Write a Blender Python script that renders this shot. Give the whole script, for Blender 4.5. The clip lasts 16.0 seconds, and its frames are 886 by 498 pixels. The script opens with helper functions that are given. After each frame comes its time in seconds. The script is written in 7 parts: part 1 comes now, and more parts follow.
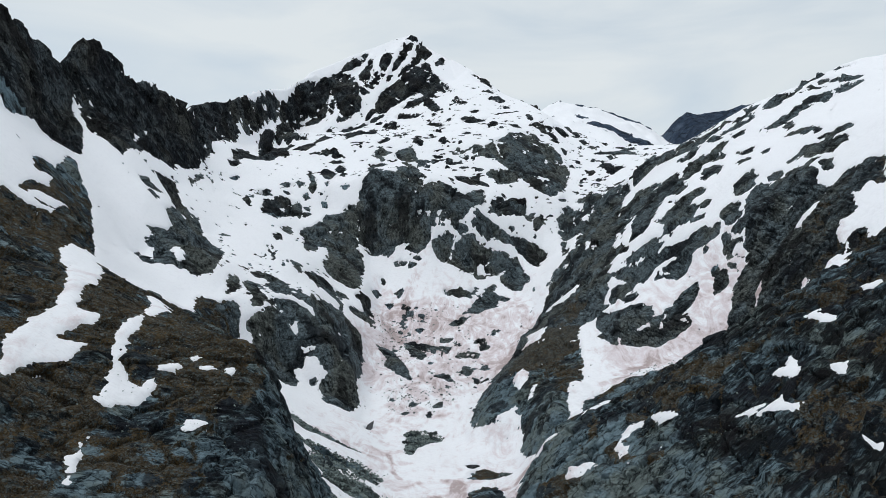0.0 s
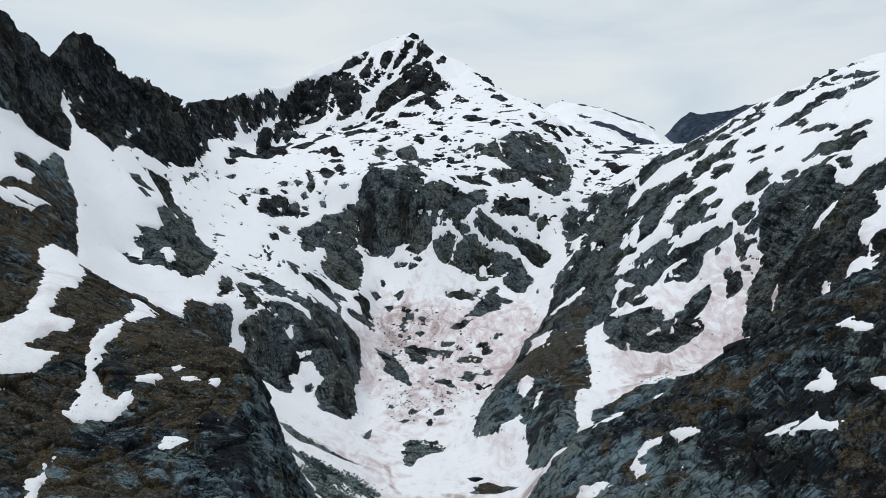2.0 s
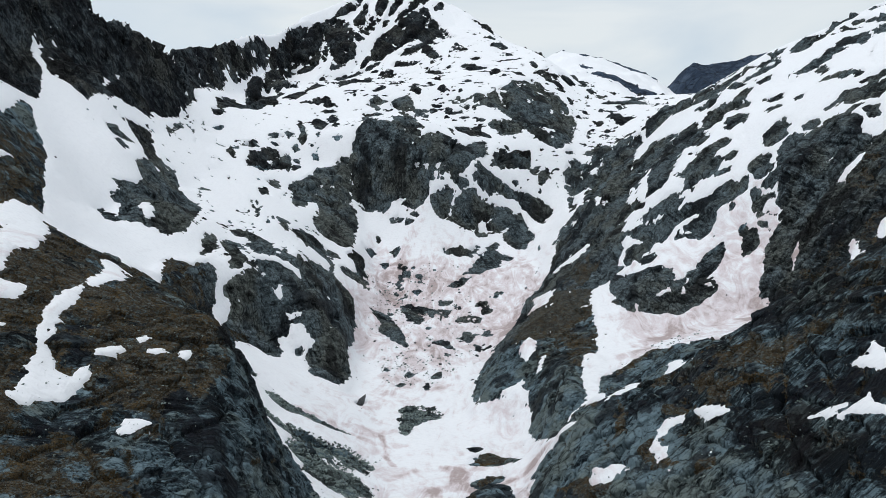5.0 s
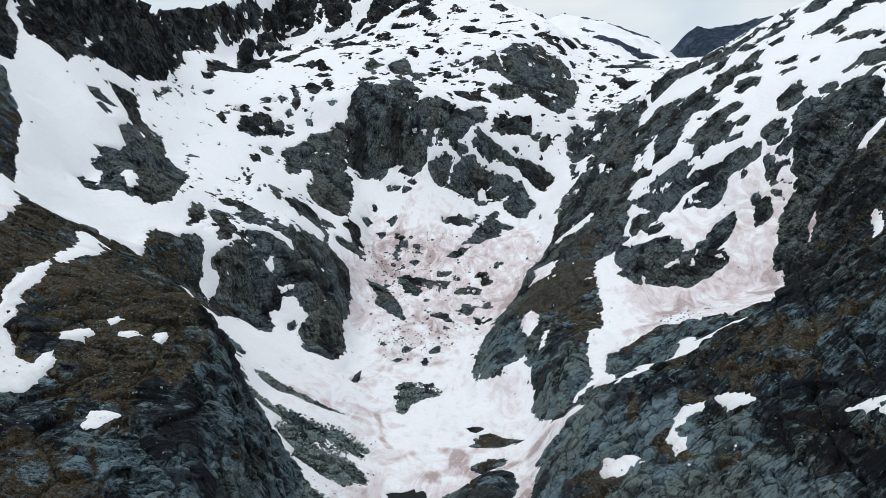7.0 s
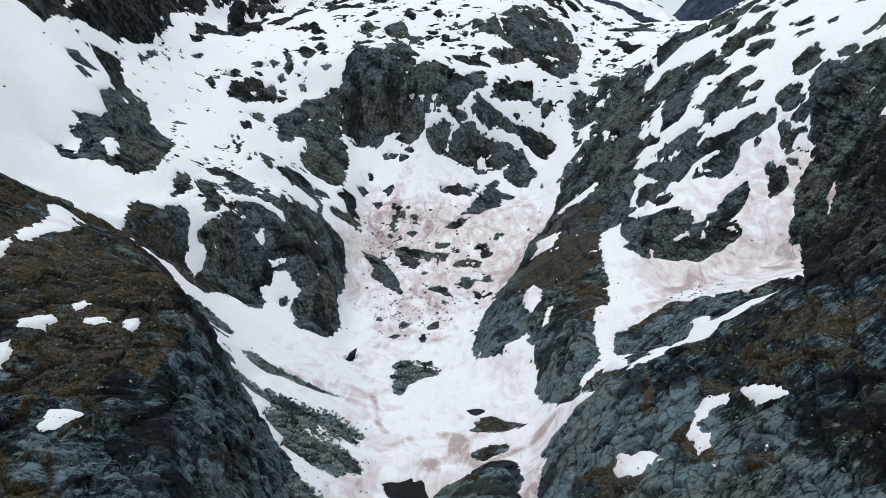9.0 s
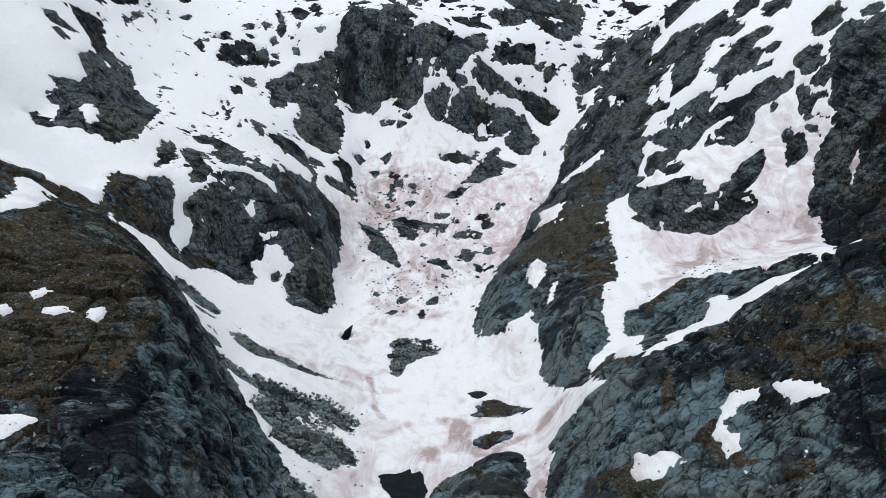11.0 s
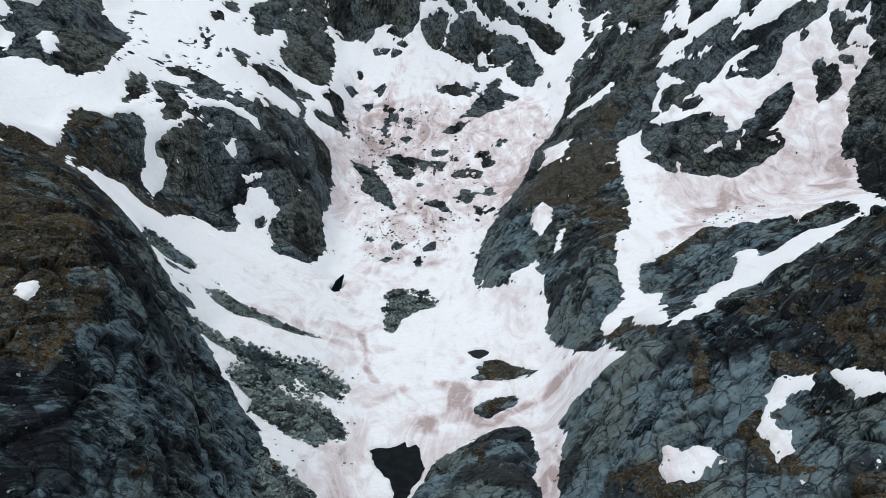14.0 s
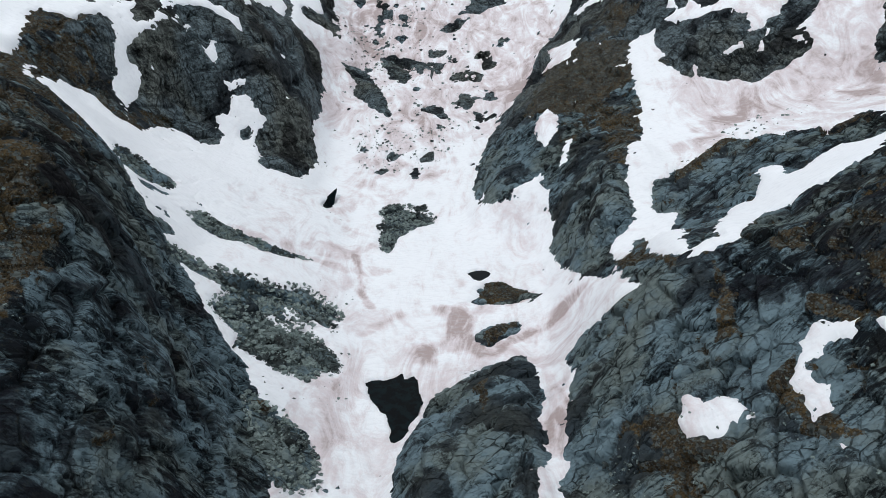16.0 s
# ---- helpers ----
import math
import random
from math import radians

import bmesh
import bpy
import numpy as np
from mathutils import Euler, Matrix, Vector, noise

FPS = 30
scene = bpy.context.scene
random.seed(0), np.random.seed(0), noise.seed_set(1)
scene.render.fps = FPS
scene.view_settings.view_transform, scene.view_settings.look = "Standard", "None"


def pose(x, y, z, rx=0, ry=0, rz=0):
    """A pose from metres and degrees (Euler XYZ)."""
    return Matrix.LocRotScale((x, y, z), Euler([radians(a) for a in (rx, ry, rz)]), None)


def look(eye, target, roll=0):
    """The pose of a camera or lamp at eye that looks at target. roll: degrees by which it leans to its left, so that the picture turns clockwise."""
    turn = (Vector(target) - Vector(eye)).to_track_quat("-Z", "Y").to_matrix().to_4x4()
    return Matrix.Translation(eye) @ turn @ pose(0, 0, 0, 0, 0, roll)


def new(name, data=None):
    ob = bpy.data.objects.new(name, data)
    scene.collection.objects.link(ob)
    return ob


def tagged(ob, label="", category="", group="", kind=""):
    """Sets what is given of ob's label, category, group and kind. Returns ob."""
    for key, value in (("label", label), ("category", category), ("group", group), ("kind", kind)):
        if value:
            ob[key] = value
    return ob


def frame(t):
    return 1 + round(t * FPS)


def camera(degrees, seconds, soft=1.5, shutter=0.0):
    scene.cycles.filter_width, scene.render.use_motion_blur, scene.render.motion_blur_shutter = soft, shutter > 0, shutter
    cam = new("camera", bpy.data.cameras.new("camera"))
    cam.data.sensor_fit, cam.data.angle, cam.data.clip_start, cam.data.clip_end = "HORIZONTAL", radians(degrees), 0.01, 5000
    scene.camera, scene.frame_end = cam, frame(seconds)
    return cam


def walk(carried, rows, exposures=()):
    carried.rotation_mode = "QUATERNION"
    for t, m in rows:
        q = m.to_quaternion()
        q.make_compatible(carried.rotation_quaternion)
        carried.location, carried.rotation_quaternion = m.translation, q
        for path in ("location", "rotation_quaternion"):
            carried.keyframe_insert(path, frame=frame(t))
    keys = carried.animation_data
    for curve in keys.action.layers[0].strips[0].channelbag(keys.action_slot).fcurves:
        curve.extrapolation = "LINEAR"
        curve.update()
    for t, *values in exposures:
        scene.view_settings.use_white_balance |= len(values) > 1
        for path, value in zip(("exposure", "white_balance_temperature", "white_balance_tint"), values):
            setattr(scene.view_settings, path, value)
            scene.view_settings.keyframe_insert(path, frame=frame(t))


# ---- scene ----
cam = camera(63.5, 16.0, soft=0.5)
PATH = [
    (0, (1.638, -65.057, 124.346), (1.609, -63.058, 124.322), 1.3),
    (0.5, (1.452, -59.671, 124.377), (1.426, -57.671, 124.352), 1.3),
    (1, (1.277, -54.38, 124.407), (1.244, -52.38, 124.383), 1.3),
    (1.5, (1.155, -49.194, 124.452), (1.121, -47.195, 124.429), 1.4),
    (2, (1.044, -44.078, 124.51), (1.012, -42.078, 124.487), 1.4),
    (2.5, (0.957, -39.014, 124.565), (0.926, -37.015, 124.533), 1.4),
    (3, (0.876, -33.973, 124.612), (0.847, -31.974, 124.557), 1.4),
    (3.5, (0.797, -28.969, 124.65), (0.77, -26.97, 124.572), 1.4),
    (4, (0.713, -23.935, 124.682), (0.687, -21.938, 124.58), 1.4),
    (6.5, (0.102, 2.154, 125.064), (0.086, 4.141, 124.844), 1.4),
    (7, (-0.007, 7.28, 125.083), (-0.022, 9.265, 124.841), 1.4),
    (7.5, (-0.166, 12.417, 125.082), (-0.179, 14.399, 124.818), 1.4),
    (8, (-0.347, 17.687, 125.102), (-0.357, 19.666, 124.815), 1.4),
    (8.5, (-0.481, 22.919, 125.121), (-0.49, 24.895, 124.813), 1.4),
    (9, (-0.647, 28.132, 125.143), (-0.654, 30.104, 124.812), 1.4),
    (11.5, (-1.104, 53.93, 125.183), (-1.105, 55.88, 124.737), 1.3),
    (12, (-1.181, 58.952, 125.209), (-1.18, 60.896, 124.741), 1.3),
    (12.5, (-1.239, 63.969, 125.22), (-1.236, 65.908, 124.729), 1.3),
    (13, (-1.299, 69.202, 125.21), (-1.295, 71.134, 124.695), 1.3),
    (13.5, (-1.381, 74.316, 125.139), (-1.376, 76.24, 124.595), 1.4),
    (14, (-1.44, 79.436, 125.104), (-1.431, 81.341, 124.495), 1.4),
    (14.5, (-1.491, 84.396, 125.067), (-1.479, 86.279, 124.393), 1.3),
    (15, (-1.466, 89.342, 125.056), (-1.452, 91.201, 124.319), 1.3),
    (15.5, (-1.413, 94.537, 125.058), (-1.397, 96.367, 124.252), 1.2),
    (16, (-1.365, 99.647, 125.053), (-1.347, 101.449, 124.185), 1.2),
]
walk(cam, [(t, look(eye, target, roll)) for t, eye, target, roll in PATH], [(0, -0.12), (4, -0.08), (8, 0.0), (16, 0.03)])

# ---- sky and sun: a bright high overcast with thin blue gaps ----
world = bpy.data.worlds.new("sky")
scene.world = world
world.use_nodes = True
wt = world.node_tree
wt.nodes.clear()
w_out = wt.nodes.new("ShaderNodeOutputWorld")
w_bg = wt.nodes.new("ShaderNodeBackground")
w_sky = wt.nodes.new("ShaderNodeTexSky")
w_sky.sky_type, w_sky.sun_disc = "NISHITA", False
w_sky.sun_elevation, w_sky.sun_rotation = radians(69), radians(287)
w_sky.altitude, w_sky.air_density, w_sky.dust_density = 2300, 1.0, 1.5
w_co = wt.nodes.new("ShaderNodeTexCoord")
w_map = wt.nodes.new("ShaderNodeMapping")
w_map.inputs["Scale"].default_value = (1.2, 1.2, 4.5)
w_map.inputs["Rotation"].default_value = (radians(8), radians(-12), radians(20))
w_noise = wt.nodes.new("ShaderNodeTexNoise")
w_noise.inputs["Scale"].default_value, w_noise.inputs["Detail"].default_value, w_noise.inputs["Roughness"].default_value = 2.2, 5, 0.5
w_noise.inputs["Distortion"].default_value = 0.6
w_ramp = wt.nodes.new("ShaderNodeValToRGB")
w_ramp.color_ramp.elements[0].position, w_ramp.color_ramp.elements[1].position = 0.30, 0.60
w_gain = wt.nodes.new("ShaderNodeVectorMath")
w_gain.operation = "MULTIPLY_ADD"
w_gain.inputs[1].default_value, w_gain.inputs[2].default_value = (0.03, 0.03, 0.03), (0.53, 0.605, 0.65)
w_mix = wt.nodes.new("ShaderNodeMix")
w_mix.data_type = "RGBA"
w_mix.inputs["B"].default_value = (0.79, 0.85, 0.885, 1)
wt.links.new(w_co.outputs["Generated"], w_map.inputs["Vector"])
wt.links.new(w_map.outputs["Vector"], w_noise.inputs["Vector"])
wt.links.new(w_noise.outputs["Fac"], w_ramp.inputs["Fac"])
wt.links.new(w_sky.outputs["Color"], w_gain.inputs[0])
wt.links.new(w_gain.outputs["Vector"], w_mix.inputs["A"])
wt.links.new(w_ramp.outputs["Color"], w_mix.inputs["Factor"])
wt.links.new(w_mix.outputs["Result"], w_bg.inputs["Color"])
wt.links.new(w_bg.outputs["Background"], w_out.inputs["Surface"])
w_bg.inputs["Strength"].default_value = 1.0
sun = new("sun", bpy.data.lights.new("sun", "SUN"))
sun.data.energy, sun.data.angle, sun.data.color = 1.15, radians(28), (1.0, 0.98, 0.96)
sun.matrix_world = look((-330, 400, 900), (0, 500, 0))

# ---- materials ----
def material(name):
    m = bpy.data.materials.new(name)
    m.use_nodes = True
    n = m.node_tree
    b = n.nodes["Principled BSDF"]
    return m, n, b


def node(n, kind, links=(), **values):
    k = n.nodes.new(kind)
    for key, value in values.items():
        k.inputs[key.replace("_", " ")].default_value = value
    for key, source in links:
        n.links.new(source, k.inputs[key])
    return k


def noise_node(n, where, scale, detail=6, rough=0.55, warp=0.0):
    return node(n, "ShaderNodeTexNoise", [("Vector", where)], Scale=scale, Detail=detail, Roughness=rough, Distortion=warp).outputs["Fac"]


def noise_colour(n, where, scale):
    return node(n, "ShaderNodeTexNoise", [("Vector", where)], Scale=scale, Detail=2, Roughness=0.5).outputs["Color"]


def span(n, source, low, high, a=0.0, b=1.0):
    k = node(n, "ShaderNodeMapRange", [("Value", source)])
    k.interpolation_type = "SMOOTHSTEP"
    for i, v in ((1, low), (2, high), (3, a), (4, b)):
        k.inputs[i].default_value = v
    return k.outputs["Result"]


def mixed(n, factor, a, b):
    k = n.nodes.new("ShaderNodeMix")
    k.data_type = "RGBA"
    for key, v in (("Factor", factor), ("A", a), ("B", b)):
        if isinstance(v, (tuple, float)):
            k.inputs[key].default_value = v if isinstance(v, float) else (*v, 1)
        else:
            n.links.new(v, k.inputs[key])
    return k.outputs["Result"]


def sums(n, op, a, b):
    k = n.nodes.new("ShaderNodeMath")
    k.operation = op
    for i, v in enumerate((a, b)):
        if isinstance(v, float):
            k.inputs[i].default_value = v
        else:
            n.links.new(v, k.inputs[i])
    return k.outputs[0]


def stretched(n, where, scale, turn):
    return node(n, "ShaderNodeMapping", [("Vector", where)], Scale=scale, Rotation=tuple(radians(a) for a in turn)).outputs["Vector"]


def along(n, where, axes):
    """The position counted along three directions of its own, each given as its direction times its scale."""
    k = n.nodes.new("ShaderNodeCombineXYZ")
    for i, axis in enumerate(axes):
        d = n.nodes.new("ShaderNodeVectorMath")
        d.operation = "DOT_PRODUCT"
        n.links.new(where, d.inputs[0])
        d.inputs[1].default_value = axis
        n.links.new(d.outputs["Value"], k.inputs[i])
    return k.outputs[0]


def relief(n, b, height, depth, strength=1.0, before=None):
    k = node(n, "ShaderNodeBump", [("Height", height)] + ([("Normal", before)] if before else []), Strength=strength, Distance=depth)
    n.links.new(k.outputs["Normal"], b.inputs["Normal"])
    return k.outputs["Normal"]


def facets(n, where, axes):
    """Flat faces between joints: the height of each tilted face, its own number, and the distance to its joints."""
    at = along(n, where, axes)
    cell = node(n, "ShaderNodeTexVoronoi", [("Vector", at)], Scale=1.0)
    off = n.nodes.new("ShaderNodeVectorMath")
    off.operation = "SUBTRACT"
    n.links.new(at, off.inputs[0])
    n.links.new(cell.outputs["Position"], off.inputs[1])
    lean = n.nodes.new("ShaderNodeVectorMath")
    lean.operation = "SUBTRACT"
    n.links.new(cell.outputs["Color"], lean.inputs[0])
    lean.inputs[1].default_value = (0.5, 0.5, 0.5)
    dot = n.nodes.new("ShaderNodeVectorMath")
    dot.operation = "DOT_PRODUCT"
    n.links.new(off.outputs[0], dot.inputs[0])
    n.links.new(lean.outputs[0], dot.inputs[1])
    split = n.nodes.new("ShaderNodeSeparateColor")
    n.links.new(cell.outputs["Color"], split.inputs[0])
    joint = node(n, "ShaderNodeTexVoronoi", [("Vector", at)], Scale=1.0)
    joint.feature = "DISTANCE_TO_EDGE"
    return dot.outputs["Value"], split.outputs[1], joint.outputs["Distance"]


def rock_material(name, dark, mid, light, turf, grain=1.0, moss=1.0, shift=0.0, crack_shade=0.0):
    """Ice-smoothed blue-grey gneiss: thin foliation, angular joint faces, dark varnish, cracks, and dry turf in the joints."""
    m, n, b = material(name)
    g = n.nodes.new("ShaderNodeNewGeometry")
    spot = g.outputs["Position"]
    turf_at = node(n, "ShaderNodeAttribute")
    turf_at.attribute_name = "turf"
    tone_at = node(n, "ShaderNodeAttribute")
    tone_at.attribute_name = "tone"
    g1 = grain
    sway = node(n, "ShaderNodeTexNoise", [("Vector", spot)], Scale=0.22 * g1, Detail=5, Roughness=0.6)
    bent = n.nodes.new("ShaderNodeVectorMath")
    bent.operation = "MULTIPLY_ADD"
    n.links.new(sway.outputs["Color"], bent.inputs[0])
    bent.inputs[1].default_value = (0.7 / g1,) * 3
    n.links.new(spot, bent.inputs[2])
    where = bent.outputs[0]
    mild = n.nodes.new("ShaderNodeVectorMath")
    mild.operation = "MULTIPLY_ADD"
    n.links.new(noise_colour(n, spot, 0.05 * g1), mild.inputs[0])
    mild.inputs[1].default_value = (3.0 / g1,) * 3
    n.links.new(spot, mild.inputs[2])
    strike = ((0.17, 0.06, 0.0), (0.0, 0.01, 0.17), (0.36, -0.98, -0.05)) if not crack_shade else ((0.05, 0.02, -0.09), (0.0, 0.10, 0.02), (0.95, 0.1, 0.55))
    leaf = along(n, mild.outputs[0], [tuple(g1 * v for v in axis) for axis in strike])
    folia = noise_node(n, leaf, 1.0, 4, 0.55, 0.0)
    thin = noise_node(n, leaf, 3.1, 3, 0.55, 0.0)
    broad = noise_node(n, spot, 0.05 * g1, 6, 0.62, 0.2)
    middle = noise_node(n, spot, 0.40 * g1, 6, 0.66, 0.0)
    fine = noise_node(n, spot, 2.2 * g1, 8, 0.78)
    face, own, joint = facets(n, where, [(0.16 * g1, 0.06 * g1, 0.0), (0.0, 0.01 * g1, 0.14 * g1), (0.10 * g1, -0.27 * g1, -0.02 * g1)])
    face2, own2, joint2 = facets(n, where, [(0.55 * g1, 0.20 * g1, 0.0), (0.0, 0.05 * g1, 0.46 * g1), (0.27 * g1, -0.75 * g1, -0.04 * g1)])
    tone = sums(n, "ADD", sums(n, "MULTIPLY", sums(n, "ADD", folia, sums(n, "MULTIPLY", sums(n, "ADD", thin, -0.5), 0.7)), 0.62), sums(n, "MULTIPLY", middle, 0.32))
    tone = sums(n, "ADD", tone, sums(n, "MULTIPLY", fine, 0.66))
    tone = sums(n, "ADD", tone, sums(n, "MULTIPLY", broad, 0.75))
    tone = sums(n, "ADD", tone, sums(n, "MULTIPLY", tone_at.outputs["Fac"], 0.08))
    tone = sums(n, "ADD", tone, sums(n, "MULTIPLY", own, 0.22))
    tone = sums(n, "ADD", tone, sums(n, "MULTIPLY", own2, 0.14))
    tone = sums(n, "ADD", tone, shift - 0.255)
    colour = mixed(n, span(n, tone, 1.06, 1.12), dark, mid)
    colour = mixed(n, span(n, tone, 1.15, 1.28), colour, light)
    varnish = sums(n, "ADD", noise_node(n, stretched(n, where, (0.06 * g1, 0.06 * g1, 0.02 * g1), (0, 0, 30)), 1.0, 7, 0.64, 0.4), sums(n, "MULTIPLY", fine, 0.22))
    colour = mixed(n, sums(n, "MULTIPLY", span(n, varnish, 0.61, 0.68), 0.0 if name == "far_hazed" else 0.8), colour, (0.011, 0.012, 0.017))
    line = span(n, sums(n, "ADD", joint, sums(n, "MULTIPLY", middle, 0.10)), 0.072, 0.10)
    line2 = span(n, sums(n, "ADD", joint2, sums(n, "MULTIPLY", middle, 0.16)), 0.11, 0.15)
    sound = span(n, noise_node(n, spot, 0.16 * g1, 3, 0.6), 0.42, 0.56)
    line = sums(n, "MAXIMUM", line, sums(n, "MULTIPLY", sound, 0.8))
    line2 = sums(n, "MAXIMUM", line2, span(n, noise_node(n, spot, 0.28 * g1, 3, 0.6), 0.56, 0.46))
    seam = sums(n, "MULTIPLY", line, sums(n, "ADD", sums(n, "MULTIPLY", line2, 0.5), 0.5))
    # joints go near black in colour, standing in for the shade inside them
    colour = mixed(n, sums(n, "ADD", sums(n, "MULTIPLY", seam, 0.72), 0.28), tuple(0.25 * v for v in dark), colour)
    if crack_shade:
        # upright cracks and ledge lines on the cliffs, their shade put into the colour
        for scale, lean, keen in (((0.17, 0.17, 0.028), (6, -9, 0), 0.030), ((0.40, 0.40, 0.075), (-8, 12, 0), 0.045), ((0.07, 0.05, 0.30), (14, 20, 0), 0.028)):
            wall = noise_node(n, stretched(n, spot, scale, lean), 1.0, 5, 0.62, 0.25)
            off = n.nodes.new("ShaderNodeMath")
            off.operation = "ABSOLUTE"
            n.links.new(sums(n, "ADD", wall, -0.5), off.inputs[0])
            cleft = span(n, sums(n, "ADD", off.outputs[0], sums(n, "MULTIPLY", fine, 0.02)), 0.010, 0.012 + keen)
            colour = mixed(n, sums(n, "ADD", sums(n, "MULTIPLY", cleft, crack_shade), 1.0 - crack_shade), tuple(0.45 * v for v in dark), colour)
    lichen = span(n, noise_node(n, spot, 0.8, 7, 0.72), 0.56, 0.68)
    colour = mixed(n, sums(n, "MULTIPLY", lichen, 0.35), colour, (0.062, 0.064, 0.043))
    rust = span(n, noise_node(n, stretched(n, spot, (0.035 * g1, 0.035 * g1, 0.02 * g1), (0, 0, 0)), 1.0, 7, 0.66), 0.44, 0.60)
    tint = n.nodes.new("ShaderNodeMix")
    tint.data_type, tint.blend_type = "RGBA", "MULTIPLY"
    n.links.new(sums(n, "MULTIPLY", rust, 0.0 if name in ("far_hazed", "stone") else 0.85), tint.inputs["Factor"])
    n.links.new(colour, tint.inputs["A"])
    tint.inputs["B"].default_value = (1.02, 0.86, 0.70, 1)
    colour = tint.outputs["Result"]
    ragged = sums(n, "ADD", sums(n, "MULTIPLY", noise_node(n, spot, 0.6, 8, 0.78), 1.3), sums(n, "MULTIPLY", noise_node(n, spot, 0.13, 5, 0.65), 1.0))
    edge = sums(n, "ADD", turf_at.outputs["Fac"], sums(n, "ADD", ragged, -1.16))
    grass = mixed(n, span(n, fine, 0.36, 0.62), tuple(0.13 * v for v in turf), tuple(1.2 * v for v in turf))
    grass = mixed(n, sums(n, "MULTIPLY", span(n, noise_node(n, spot, 0.35, 7, 0.7), 0.50, 0.60), 0.8), grass, (0.023, 0.020, 0.017))
    grass = mixed(n, sums(n, "MULTIPLY", span(n, noise_node(n, spot, 0.11, 6, 0.68), 0.50, 0.60), 0.7), grass, mixed(n, span(n, fine, 0.4, 0.6), (0.040, 0.030, 0.016), (0.140, 0.094, 0.042)))
    grass = mixed(n, span(n, noise_node(n, spot, 3.2, 4, 0.7), 0.58, 0.66), grass, (0.12, 0.125, 0.12))
    slab = node(n, "ShaderNodeTexVoronoi", [("Vector", spot)], Scale=0.95)
    pale = sums(n, "MULTIPLY", span(n, slab.outputs["Distance"], 0.46, 0.38), span(n, noise_node(n, spot, 0.30, 5, 0.7), 0.45, 0.54))
    grass = mixed(n, sums(n, "MULTIPLY", pale, 0.85), grass, mixed(n, span(n, fine, 0.4, 0.6), (0.035, 0.042, 0.045), (0.13, 0.15, 0.15)))
    # loose flat stones lying on the turf, each of its own grey
    for size, least in ((0.55, 0.66), (1.5, 0.60)):
        cell = node(n, "ShaderNodeTexVoronoi", [("Vector", stretched(n, where, (size, size, 1.6 * size), (0, 0, 25)))], Scale=1.0)
        tell = n.nodes.new("ShaderNodeSeparateColor")
        n.links.new(cell.outputs["Color"], tell.inputs[0])
        lies = sums(n, "MULTIPLY", span(n, tell.outputs[0], least, least + 0.03), span(n, cell.outputs["Distance"], 0.46, 0.38))
        grass = mixed(n, sums(n, "MULTIPLY", lies, 0.9), grass, mixed(n, tell.outputs[1], (0.026, 0.031, 0.032), (0.135, 0.155, 0.150)))
    bed = sums(n, "MULTIPLY", span(n, edge, 0.09, 0.19), moss)
    colour = mixed(n, bed, colour, grass)
    n.links.new(colour, b.inputs["Base Color"])
    b.inputs["Roughness"].default_value = 0.85
    b.inputs["Specular IOR Level"].default_value = 0.08
    k = relief(n, b, face, 4.5 / g1, 0.9)
    k = relief(n, b, face2, 1.5 / g1, 0.9, k)
    k = relief(n, b, seam, 0.45 / g1, 0.9, k)
    k = relief(n, b, folia, 0.5 / g1, 0.8, k)
    k = relief(n, b, thin, 0.25 / g1, 0.7, k)
    k = relief(n, b, middle, 1.0 / g1, 0.7, k)
    relief(n, b, fine, 0.4 / g1, 0.9, k)
    return m


ROCK = rock_material("rock", (0.0085, 0.0123, 0.0165), (0.040, 0.061, 0.075), (0.166, 0.237, 0.276), (0.080, 0.061, 0.037), 1.0, 1.0, 0.11)
# distant rock: the blue of haze is put into its base colours
FAR_HAZED = rock_material("far_hazed", (0.034, 0.052, 0.085), (0.056, 0.082, 0.128), (0.085, 0.115, 0.165), (0.05, 0.05, 0.05), 0.12, 0.0)
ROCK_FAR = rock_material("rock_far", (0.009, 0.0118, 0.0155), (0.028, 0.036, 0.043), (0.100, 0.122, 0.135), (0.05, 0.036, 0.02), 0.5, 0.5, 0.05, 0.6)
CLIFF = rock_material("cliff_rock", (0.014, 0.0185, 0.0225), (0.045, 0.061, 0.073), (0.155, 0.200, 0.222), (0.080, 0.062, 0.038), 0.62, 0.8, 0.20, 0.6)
STONE = rock_material("stone", (0.035, 0.048, 0.050), (0.115, 0.150, 0.150), (0.26, 0.32, 0.31), (0.07, 0.05, 0.03), 1.6, 0.0, 0.31)


